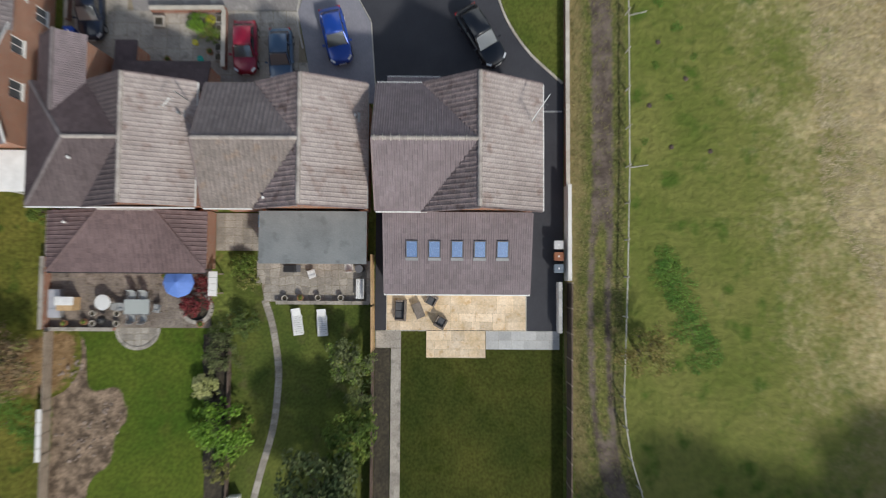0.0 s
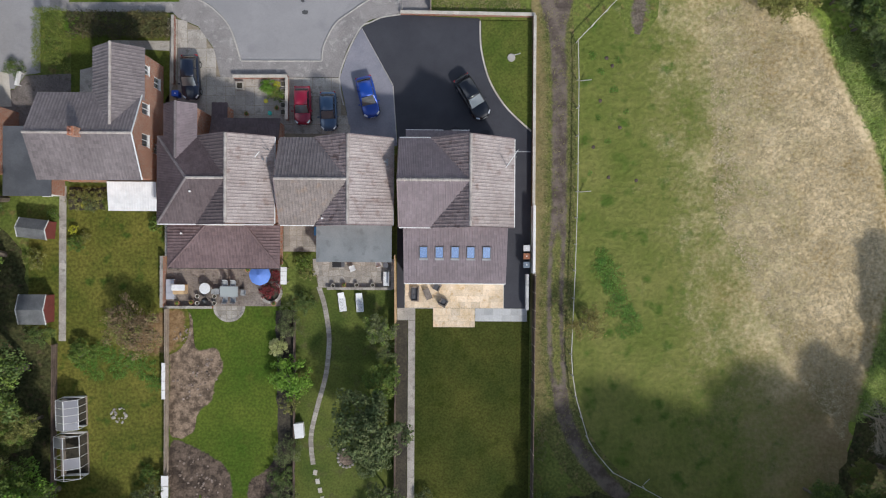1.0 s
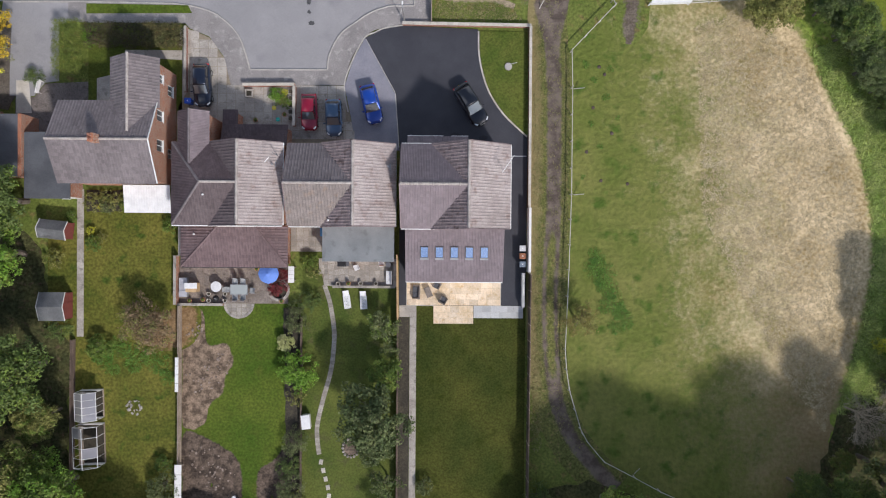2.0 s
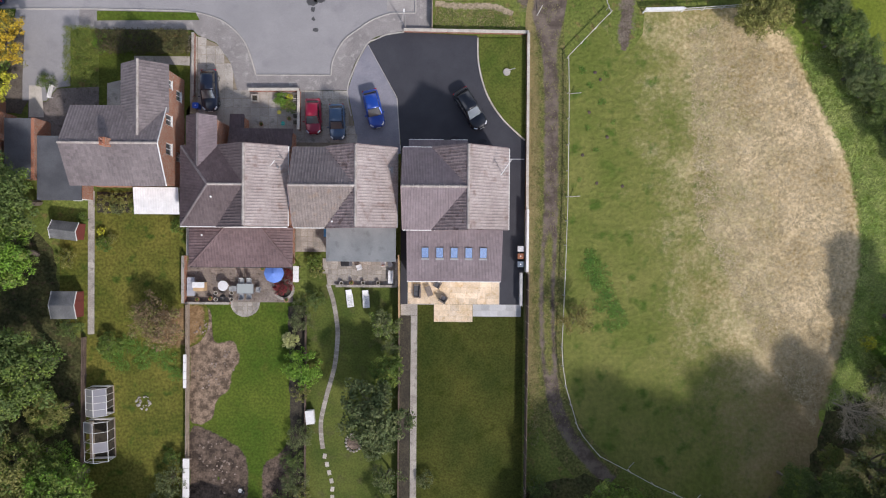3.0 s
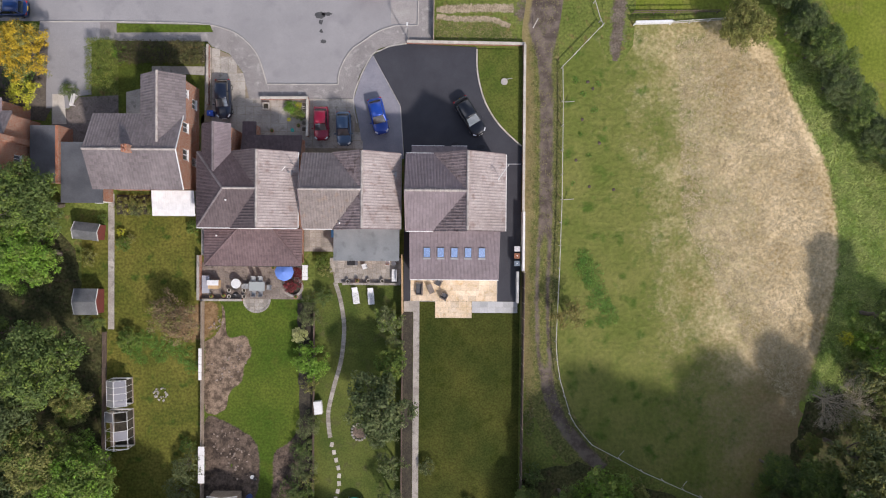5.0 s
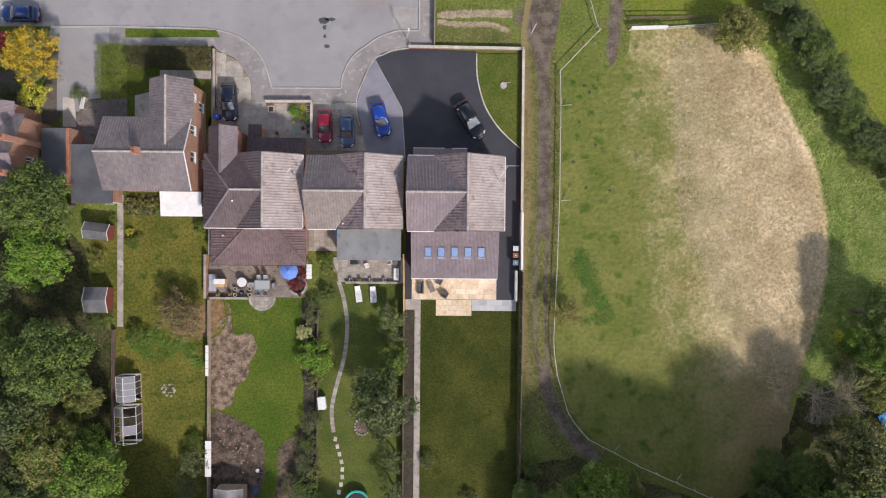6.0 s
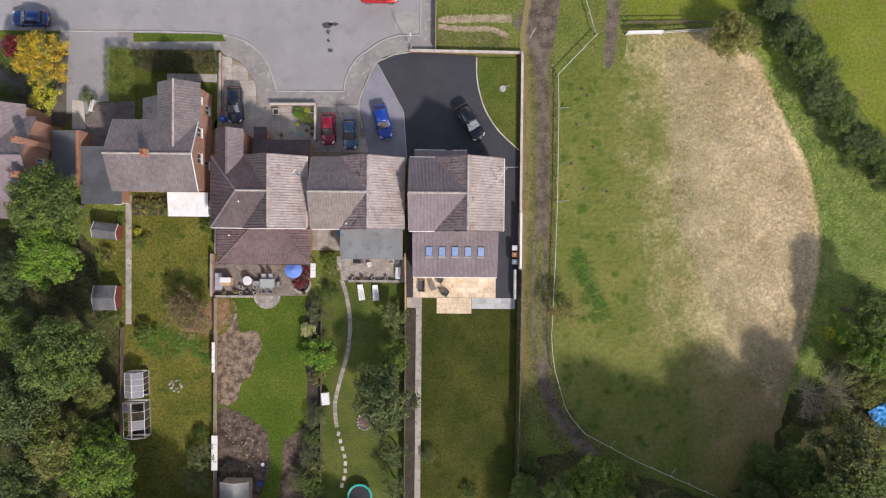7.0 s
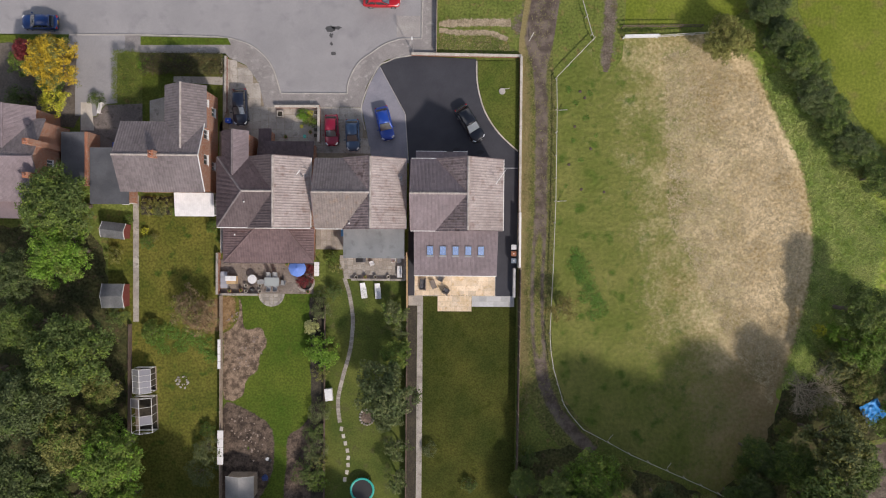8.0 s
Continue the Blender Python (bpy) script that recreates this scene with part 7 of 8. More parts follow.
# terrace of house 3
def patio_chair(name, label, frame, seat):
    o = local(name, label, "chair")
    part("seat", box(bmesh.new(), -0.23, -0.24, 0.42, 0.25, 0.24, 0.46, 0.01), seat, o)
    bm = bmesh.new()
    beam(bm, (-0.23, 0, 0.46), (-0.38, 0, 0.95), 0.46, 0.03)
    part("backrest", bm, seat, o)
    for s in (-1, 1):
        part("armrest", beam(bmesh.new(), (-0.28, s * 0.26, 0.64), (0.22, s * 0.26, 0.64), 0.05, 0.03), frame, o)
        for x in (-0.24, 0.22):
            part("leg", bar(bmesh.new(), (x, s * 0.26, 0), (x, s * 0.26, 0.64), 0.018), frame, o)
    return o


glass_table = local("glass_table", "oblong frosted glass dining table with metal frame", "table")
part("tabletop", box(bmesh.new(), -0.95, -0.55, 0.7, 0.95, 0.55, 0.72, 0.005), FROST, glass_table)
bm = bmesh.new()
for a, b in (((-0.97, -0.57), (0.97, -0.57)), ((0.97, -0.57), (0.97, 0.57)), ((0.97, 0.57), (-0.97, 0.57)), ((-0.97, 0.57), (-0.97, -0.57))):
    beam(bm, (*a, 0.7), (*b, 0.7), 0.05, 0.05)
part("frame", bm, ALU, glass_table)
for x in (-0.9, 0.9):
    for y in (-0.5, 0.5):
        part("leg", bar(bmesh.new(), (x, y, 0), (x, y, 0.7), 0.025), ALU, glass_table)
at(glass_table, -21.75, -3.1, 0.12, 0, 0.9)
ch = patio_chair("patio_chair", "pale grey mesh patio chair with aluminium frame", ALU, plain("pale_grey_mesh", (0.36, 0.37, 0.37), rough=0.7))
tagged(ch, group="chairs round the glass table")
at(ch, -22.15, -2.3, 0.12, -90)
for x, y, a in ((-21.35, -2.3, -90), (-22.15, -3.9, 90), (-21.35, -3.9, 90), (-23.0, -3.1, 0), (-20.4, -3.2, 170)):
    copy_thing(ch, pose(x, y, 0.12, 0, 0, a))
rt = local("round_table", "round white metal garden table", "table")
part("tabletop", bar(bmesh.new(), (0, 0, 0.7), (0, 0, 0.74), 0.55, sides=28), WHITE, rt)
part("rim", bar(bmesh.new(), (0, 0, 0.66), (0, 0, 0.7), 0.5, sides=28), WHITE, rt)
for k in range(3):
    a = k * math.tau / 3
    part("leg", bar(bmesh.new(), (0.4 * math.cos(a), 0.4 * math.sin(a), 0), (0.15 * math.cos(a), 0.15 * math.sin(a), 0.66), 0.025), WHITE, rt)
at(rt, -24.1, -2.8, 0.12)
par = local("parasol", "open bright blue garden parasol", "parasol")
bm = bmesh.new()
top = bm.verts.new((0, 0, 2.25))
ring = [bm.verts.new((1.05 * math.cos(k * math.tau / 16) * (1 if k % 2 == 0 else 0.965), 1.05 * math.sin(k * math.tau / 16) * (1 if k % 2 == 0 else 0.965), 1.85)) for k in range(16)]
low = [bm.verts.new(v.co + Vector((0, 0, -0.12))) for v in ring]
for k in range(16):
    bm.faces.new((top, ring[k], ring[(k + 1) % 16]))
    bm.faces.new((ring[k], low[k], low[(k + 1) % 16], ring[(k + 1) % 16]))
bmesh.ops.recalc_face_normals(bm, faces=bm.faces)
bmesh.ops.solidify(bm, geom=bm.faces[:], thickness=0.012)
part("canopy", bm, BLUE, par)
part("pole", bar(bmesh.new(), (0, 0, 0.05), (0, 0, 2.3), 0.025, sides=8), ALU, par)
part("finial", bar(bmesh.new(), (0, 0, 2.25), (0, 0, 2.34), 0.06, 0.03, 10), BLUE, par)
part("base", bar(bmesh.new(), (0, 0, 0), (0, 0, 0.1), 0.25, 0.2, 16), CONCRETE, par)
for k in range(8):
    a = k * math.tau / 8
    part("rib", bar(bmesh.new(), (0, 0, 2.2), (1.0 * math.cos(a), 1.0 * math.sin(a), 1.83), 0.01, sides=4), ALU, par)
at(par, -18.35, -1.35, 0.12)
bbq = local("barbecue", "black covered kettle barbecue", "barbecue")
bm = bmesh.new()
bmesh.ops.create_uvsphere(bm, u_segments=16, v_segments=10, radius=0.32, matrix=Matrix.Translation((0, 0, 0.75)))
part("bowl", bm, BLACK, bbq)
for k in range(3):
    a = k * math.tau / 3
    part("leg", bar(bmesh.new(), (0.1 * math.cos(a), 0.1 * math.sin(a), 0.6), (0.34 * math.cos(a), 0.34 * math.sin(a), 0), 0.02), BLACK, bbq)
part("handle", bar(bmesh.new(), (-0.1, 0, 1.09), (0.1, 0, 1.09), 0.02), STEEL, bbq)
at(bbq, -24.1, -4.0, 0.12)
barrow = local("tool_shed", "small white topped tool store with orange timber door", "shed")
part("body", box(bmesh.new(), -0.55, -0.45, 0, 0.55, 0.45, 1.0, 0.02), WOOD_NEW, barrow)
part("lid", box(bmesh.new(), -0.65, -0.1, 1.0, 0.65, 0.5, 1.06, 0.02), WHITE, barrow)
part("door", box(bmesh.new(), -0.5, -0.48, 0.05, 0.5, -0.45, 0.95), WOOD_NEW, barrow)
at(barrow, -26.6, -2.9, 0.12, 0)
frame_store = local("cold_frame", "pale blue-grey cold frame with glass lights", "cold frame")
part("base", box(bmesh.new(), -0.4, -1.0, 0, 0.4, 1.0, 0.5, 0.02), GREY, frame_store)
for k in range(3):
    part("light", box(bmesh.new(), -0.42, -1.0 + k * 0.67, 0.5, 0.42, -0.36 + k * 0.67, 0.54, 0.008), GHGLASS, frame_store)
at(frame_store, -27.6, -2.9, 0.12, 0)


def pot(label, r, h, material, plant=None, seed=0):
    o = local("plant_pot", label, "plant pot", "garden pots")
    bm = bmesh.new()
    n = 16
    rings = [(r * 0.7, 0), (r, h), (r * 1.08, h), (r * 1.08, h + 0.04), (r * 0.86, h + 0.04), (r * 0.8, h - 0.06)]
    vs = [[bm.verts.new((q * math.cos(k * math.tau / n), q * math.sin(k * math.tau / n), z)) for k in range(n)] for q, z in rings]
    for a, b in zip(vs, vs[1:]):
        for k in range(n):
            bm.faces.new((a[k], a[(k + 1) % n], b[(k + 1) % n], b[k]))
    bm.faces.new(vs[0][::-1])
    part("pot", bm, material, o)
    part("soil", bar(bmesh.new(), (0, 0, h - 0.1), (0, 0, h - 0.04), r * 0.82, sides=n), BED, o)
    if plant:
        leaves("plant", [(0, 0, h + 0.12), (0.06, 0.05, h + 0.2)], 24, r * 0.8, 0.06, plant, o, np.random.default_rng(seed))
    return o


p1 = pot("cream glazed plant pot with dark soil", 0.2, 0.32, WALLCAP)
at(p1, -11.5, -2.45, 0.14)
for x, y in ((-9.15, -2.4), (-7.55, -2.4), (-25.0, -3.6), (-23.3, -3.6), (-25.0, -4.3), (-23.3, -4.3)):
    copy_thing(p1, pose(x, y, 0.14))
p2 = pot("terracotta pot with a small leafy plant", 0.22, 0.34, TERRACOTTA, L_GREEN, 3)
at(p2, -10.4, -2.4, 0.14)
for x, y in ((-25.6, -4.2), (-27.0, -4.3), (-20.0, -0.95), (-17.4, -4.3), (-20.2, 14.6), (-17.2, 15.2)):
    copy_thing(p2, pose(x, y, 0.12))
for k, (x, y) in enumerate(((-16.55, 17.6), (-16.55, 16.9), (-16.55, 16.2), (-16.55, 15.5), (-16.55, 14.8))):
    o = local("planter_box", "square stone planter box by the wall", "planter", "planters by the wall")
    part("box", box(bmesh.new(), -0.25, -0.28, 0, 0.25, 0.28, 0.4, 0.02), CONCRETE, o)
    part("soil", box(bmesh.new(), -0.2, -0.22, 0.38, 0.2, 0.22, 0.415), BED, o)
    at(o, x, y, 0.1)
stone_seat = local("stone_trough", "square stone trough on the forecourt", "trough")
for x0, y0, x1, y1 in ((-0.4, -0.4, 0.4, -0.28), (-0.4, 0.28, 0.4, 0.4), (-0.4, -0.28, -0.28, 0.28), (0.28, -0.28, 0.4, 0.28)):
    part("side", box(bmesh.new(), x0, y0, 0, x1, y1, 0.4, 0.01), CONCRETE, stone_seat)
part("soil", box(bmesh.new(), -0.28, -0.28, 0, 0.28, 0.28, 0.3), BED, stone_seat)
at(stone_seat, -20.9, 17.4, 0.1)
for x, y, m, lab in ((-17.9, 14.7, TEAL, "small green plastic tub"), (-18.3, 15.9, plain("yellow_plastic", (0.75, 0.65, 0.05)), "small yellow plastic tub"), (-22.0, -25.2, BLACK, "black rubber bucket on soil"), (-22.3, -25.0, WHITE, "white plastic bucket on soil")):
    o = local("bucket", lab, "bucket")
    part("body", bar(bmesh.new(), (0, 0, 0), (0, 0, 0.3), 0.16, 0.22, 14), m, o)
    part("handle", bar(bmesh.new(), (-0.22, 0, 0.3), (0.22, 0, 0.3), 0.012), STEEL, o)
    at(o, x, y, 0.1)

tub = local("storage_tub", "light blue plastic tub beside the flat-roofed extension", "tub")
part("body", box(bmesh.new(), -0.25, -0.4, 0, 0.25, 0.4, 0.75, 0.05), plain("light_blue_plastic", (0.08, 0.3, 0.62)), tub)
part("lid", box(bmesh.new(), -0.28, -0.43, 0.75, 0.28, 0.43, 0.8, 0.02), plain("blue_tub_lid", (0.1, 0.36, 0.7)), tub)
at(tub, -13.05, 2.95, 0.1)
# round bed of the maple
ring = [(-17.75 + 1.0 * math.cos(radians(k)), -3.2 + 1.0 * math.sin(radians(k))) for k in range(-150, 61, 15)]
kerb_run("bed_edging", ring, 0.28, 0.3, CONCRETE, "pale curved stone edging of a round bed", 0.3)
patch("maple_bed", [(-17.75 + 0.85 * math.cos(k * math.tau / 20), -3.2 + 0.85 * math.sin(k * math.tau / 20)) for k in range(20)], 0.15, BED, "dark soil of a round raised bed", "flower bed")

# terrace of house 2
wc = patio_chair("white_chair", "white moulded plastic garden chair", WHITE, WHITE)
tagged(wc, group="white terrace chairs")
at(wc, -9.6, -0.75, 0.14, 200)
copy_thing(wc, pose(-6.95, -0.2, 0.14, 0, 0, 95))
grill = local("gas_grill", "black gas barbecue with side shelf", "barbecue")
part("body", box(bmesh.new(), -0.6, -0.28, 0.5, 0.3, 0.28, 0.85, 0.05), BLACK, grill)
part("lid", box(bmesh.new(), -0.58, -0.27, 0.85, 0.28, 0.27, 1.02, 0.08), BLACK, grill)
part("side_shelf", box(bmesh.new(), 0.3, -0.25, 0.8, 0.62, 0.25, 0.83, 0.01), ANTHRA, grill)
for x in (-0.55, 0.25):
    for y in (-0.22, 0.22):
        part("leg", bar(bmesh.new(), (x, y, 0), (x, y, 0.5), 0.025), BLACK, grill)
at(grill, -10.9, -0.35, 0.14)
bench = local("white_bench", "white slatted garden bench on the terrace", "bench")
for k in range(4):
    part("slat", box(bmesh.new(), -0.26 + k * 0.135, -0.7, 0.42, -0.14 + k * 0.135, 0.7, 0.45, 0.008), WHITE, bench)
for y in (-0.62, 0.62):
    for x in (-0.22, 0.22):
        part("leg", box(bmesh.new(), x - 0.03, y - 0.03, 0, x + 0.03, y + 0.03, 0.42), WHITE, bench)
part("backrest", box(bmesh.new(), 0.28, -0.7, 0.42, 0.32, 0.7, 0.85, 0.01), WHITE, bench)
at(bench, -6.2, -1.75, 0.14)
water_butt = local("water_butt", "dark water butt with red tap in the corner", "water butt")
part("barrel", bar(bmesh.new(), (0, 0, 0), (0, 0, 0.95), 0.28, 0.26, 16), BLACK, water_butt)
part("lid", bar(bmesh.new(), (0, 0, 0.95), (0, 0, 1.0), 0.29, 0.27, 16), ANTHRA, water_butt)
at(water_butt, -6.2, -0.35, 0.14)
loung = local("sun_lounger", "white plastic sun lounger on the lawn", "sun lounger", "sun loungers")
for k in range(9):
    part("slat", box(bmesh.new(), -0.32, -0.95 + k * 0.15, 0.3, 0.32, -0.815 + k * 0.15, 0.34), WHITE, loung)
bm = bmesh.new()
beam(bm, (0, 0.4, 0.32), (0, 0.95, 0.5), 0.64, 0.04)
part("backrest", bm, WHITE, loung)
for s in (-1, 1):
    part("side_rail", box(bmesh.new(), s * 0.33 - 0.03, -0.95, 0.26, s * 0.33 + 0.03, 0.45, 0.35, 0.01), WHITE, loung)
    for y in (-0.8, 0.3):
        part("leg", box(bmesh.new(), s * 0.3 - 0.03, y - 0.03, 0, s * 0.3 + 0.03, y + 0.03, 0.28), WHITE, loung)
at(loung, -10.6, -4.1, 0.03, 8)
copy_thing(loung, pose(-8.85, -4.15, 0.03, 0, 0, 4))

# sheds, greenhouse and garden structures
def shed(name, label, w, d, h, roof, wallm, turn_roof=0.45, door=None):
    """A small gabled shed, its ridge along y; w across x."""
    o = local(name, label, "shed")
    for x0, y0, x1, y1 in ((-w / 2, -d / 2, w / 2, -d / 2 + 0.05), (-w / 2, d / 2 - 0.05, w / 2, d / 2), (-w / 2, -d / 2 + 0.05, -w / 2 + 0.05, d / 2 - 0.05), (w / 2 - 0.05, -d / 2 + 0.05, w / 2, d / 2 - 0.05)):
        part("wall", box(bmesh.new(), x0, y0, 0, x1, y1, h), wallm, o)
    for s in (-1, 1):
        bm = bmesh.new()
        v = [bm.verts.new(q) for q in ((0, -d / 2 - 0.12, h + turn_roof), (0, d / 2 + 0.12, h + turn_roof), (s * (w / 2 + 0.12), d / 2 + 0.12, h - 0.03), (s * (w / 2 + 0.12), -d / 2 - 0.12, h - 0.03))]
        bm.faces.new(v)
        bmesh.ops.solidify(bm, geom=bm.faces[:], thickness=0.04)
        bmesh.ops.recalc_face_normals(bm, faces=bm.faces)
        part("roof_sheet", bm, roof, o)
        bm = bmesh.new()
        for y in (-d / 2 + 0.01, d / 2 - 0.01):
            v = [bm.verts.new(q) for q in ((-w / 2, y, h), (w / 2, y, h), (0, y, h + turn_roof - 0.04))]
            bm.faces.new(v)
        if s > 0:
            part("gable_end", bm, wallm, o)
        else:
            bm.free()
    for y in (-d / 2 - 0.13, d / 2 + 0.13):
        for s in (-1, 1):
            part("bargeboard", beam(bmesh.new(), (0, y, h + turn_roof), (s * (w / 2 + 0.12), y, h - 0.03), 0.03, 0.12), WHITE, o)
    if door:
        part("door", box(bmesh.new(), -0.4, -d / 2 - 0.03, 0.05, 0.4, -d / 2, h - 0.1), door, o)
        part("handle", bar(bmesh.new(), (0.3, -d / 2 - 0.06, 0.95), (0.3, -d / 2 - 0.03, 0.95), 0.025), BLACK, o)
    return o


PALE_FELT = mat("pale_shed_felt", (0.24, 0.25, 0.26), (0.34, 0.35, 0.36), big=0.8, fine=12, bump=0.2, dist=0.006, grain=0.15)
REDWOOD = plain("red_brown_boards", (0.2, 0.05, 0.04), rough=0.7, grain=0.2)
at(shed("garden_shed", "small red-brown shed with pale grey felt roof", 2.7, 2.4, 1.55, PALE_FELT, REDWOOD, door=REDWOOD), -40.6, -4.9, 0.03, 90)
at(shed("playhouse", "small red shed with a white edged grey roof under a tree", 1.7, 2.6, 1.5, PALE_FELT, REDWOOD), -40.6, 3.0, 0.03, 84)
at(shed("garden_shed", "pale grey roofed shed at the end of the dug garden", 3.2, 2.6, 1.9, PALE_SLAB, WOOD), -25.2, -28.0, 0.03, 0)


def greenhouse(label, w, d, h, full):
    o = local("greenhouse", label, "greenhouse")
    r = 0.025
    hw, hd = w / 2, d / 2
    for x in (-hw, hw):
        k = 4
        for i in range(k + 1):
            y = -hd + d * i / k
            part("upright", bar(bmesh.new(), (x, y, 0), (x, y, h), r, sides=4), WHITE, o)
            part("rafter", bar(bmesh.new(), (x, y, h), (0, y, h + 0.6), r, sides=4), WHITE, o)
        part("eave", bar(bmesh.new(), (x, -hd, h), (x, hd, h), r * 1.4, sides=4), WHITE, o)
        part("sill", box(bmesh.new(), x - 0.05, -hd, 0, x + 0.05, hd, 0.12), WOOD, o)
        for i in range(k):
            if not full and i != k - 1 and x < 0 or (not full and i in (0, 2, 3) and x > 0):
                continue
            y0, y1 = -hd + d * i / k + 0.03, -hd + d * (i + 1) / k - 0.03
            bm = bmesh.new()
            v = [bm.verts.new(q) for q in ((x, y0, h), (x, y1, h), (0, y1, h + 0.6), (0, y0, h + 0.6))]
            bm.faces.new(v)
            bmesh.ops.solidify(bm, geom=bm.faces[:], thickness=0.006)
            part("pane", bm, GHGLASS, o)
    part("ridge_bar", bar(bmesh.new(), (0, -hd, h + 0.6), (0, hd, h + 0.6), r * 1.6, sides=6), WHITE, o)
    for y in (-hd, hd):
        part("end_sill", box(bmesh.new(), -hw, y - 0.04, 0, hw, y + 0.04, 0.5), WHITEWALL, o)
        part("end_rail", bar(bmesh.new(), (-hw, y, h), (hw, y, h), r, sides=4), WHITE, o)
    part("staging", box(bmesh.new(), -hw + 0.1, -hd + 0.1, 0.6, -hw + 0.6, hd - 0.1, 0.66), WOOD, o)
    part("earth_floor", box(bmesh.new(), -hw, -hd, 0, hw, hd, 0.05), BED, o)
    return o


at(greenhouse("glazed greenhouse with white frame", 2.2, 2.9, 1.5, True), -37.2, -15.2, 0.03, 2)
at(greenhouse("broken greenhouse with missing panes and white frame", 2.5, 4.2, 1.5, False), -37.2, -19.4, 0.03, 2)
trampoline = local("trampoline", "round trampoline with teal edge pad", "trampoline")
part("mat", bar(bmesh.new(), (0, 0, 0.72), (0, 0, 0.74), 1.3, sides=32), BLACK, trampoline)
bm = bmesh.new()
n = 36
vs = [[bm.verts.new((q * math.cos(k * math.tau / n), q * math.sin(k * math.tau / n), z)) for k in range(n)] for q, z in ((1.25, 0.76), (1.36, 0.8), (1.5, 0.78), (1.52, 0.72), (1.25, 0.72))]
for a, b in zip(vs, vs[1:] + vs[:1]):
    for k in range(n):
        bm.faces.new((a[k], a[(k + 1) % n], b[(k + 1) % n], b[k]))
bmesh.ops.recalc_face_normals(bm, faces=bm.faces)
part("edge_pad", bm, TEAL, trampoline)
for k in range(6):
    a = k * math.tau / 6
    part("leg", bar(bmesh.new(), (1.42 * math.cos(a), 1.42 * math.sin(a), 0), (1.42 * math.cos(a), 1.42 * math.sin(a), 0.72), 0.03), STEEL, trampoline)
at(trampoline, -10.55, -28.6, 0.03)
fp = local("stone_ring", "round stone fire pit ring with grey ash on the lawn", "fire pit")
part("ash", bar(bmesh.new(), (0, 0, 0.0), (0, 0, 0.12), 0.78, 0.74, 20), SOIL, fp)
for k in range(16):
    a = k * math.tau / 16
    bm = bmesh.new()
    bmesh.ops.create_icosphere(bm, subdivisions=1, radius=0.17)
    for v in bm.verts:
        v.co = Vector((v.co.x * 1.0, v.co.y * 1.0, v.co.z * 0.7)) * (1 + 0.3 * noise.noise(v.co * 6 + Vector((k, 0, 0))))
    bmesh.ops.translate(bm, vec=(0.86 * math.cos(a), 0.95 * math.sin(a), 0.1), verts=bm.verts)
    part("stone", bm, CRAZY, fp)
at(fp, -10.1, -19.8, 0.03)
trough = local("white_tank", "white oblong tank beside the fence", "tank")
part("body", box(bmesh.new(), -0.42, -0.7, 0, 0.42, 0.7, 0.7, 0.05), WHITE, trough)
part("lid", box(bmesh.new(), -0.46, -0.74, 0.7, 0.46, 0.74, 0.76, 0.02), WHITE, trough)
at(trough, -14.75, -16.9, 0.03, 6)
# rubble heaps in the lawn and the dug soil
def heap(label, x, y, r, n, seed, m1, top=0.25):
    rnd = random.Random(seed)
    root = thing("rubble_heap", (x, y, 0), label, "rubble", "rubble heaps")
    for k in range(n):
        a, q = rnd.uniform(0, math.tau), r * math.sqrt(rnd.random())
        s = rnd.uniform(0.05, 0.16)
        bm = bmesh.new()
        bmesh.ops.create_icosphere(bm, subdivisions=1, radius=s)
        for v in bm.verts:
            v.co = v.co * (1 + 0.5 * noise.noise(v.co * 4 / s * 0.3 + Vector((k, seed, 0))))
            v.co.z *= 0.6
        bmesh.ops.translate(bm, vec=(x + q * math.cos(a), y + q * math.sin(a), 0.06 + top * (1 - q / r) * rnd.random()), verts=bm.verts)
        part("stone", bm, m1, root)


heap("heap of pale stones and rubble on the lawn", -32.9, -15.6, 0.85, 40, 51, CONCRETE)
RUBBLE = mat("pinkish_rubble", (0.19, 0.145, 0.115), (0.3, 0.24, 0.2), big=2, fine=9, bump=0.4, grain=0.25, rand=0.3)
heap("pale rubble lying on dug soil", -26.0, -12.6, 1.6, 26, 52, RUBBLE, 0.1)
heap("pale rubble lying on dug soil", -24.3, -11.5, 1.7, 22, 53, RUBBLE, 0.1)
heap("broken stones lying on dug soil", -25.6, -21.3, 1.7, 26, 54, RUBBLE, 0.1)
heap("broken stones lying on dug soil", -23.8, -23.6, 1.8, 22, 55, RUBBLE, 0.1)
heap("broken stones lying on bare soil", -26.6, -7.5, 1.0, 24, 56, RUBBLE, 0.1)
SHEET = plain("blue_tarpaulin", (0.03, 0.3, 0.75), rough=0.5)
tarp = local("tarpaulin", "crumpled bright blue tarpaulin under trees", "tarpaulin")
bm = bmesh.new()
bmesh.ops.create_grid(bm, x_segments=14, y_segments=14, size=1.3)
for v in bm.verts:
    v.co.z = 0.45 + 0.25 * noise.noise(v.co * 2.2)
bmesh.ops.solidify(bm, geom=bm.faces[:], thickness=0.01)
part("sheet", bm, SHEET, tarp)
part("support", box(bmesh.new(), -0.7, -0.7, 0, 0.7, 0.7, 0.3, 0.05), WOOD, tarp)
at(tarp, 52.5, -18.6, 0.04, 30)
blue_bag = local("sack", "blue plastic sack beside a shed", "sack")
bm = bmesh.new()
bmesh.ops.create_icosphere(bm, subdivisions=3, radius=0.4)
for v in bm.verts:
    v.co = Vector((v.co.x, v.co.y, v.co.z * 0.6 + 0.2)) * (1 + 0.25 * noise.noise(v.co * 4))
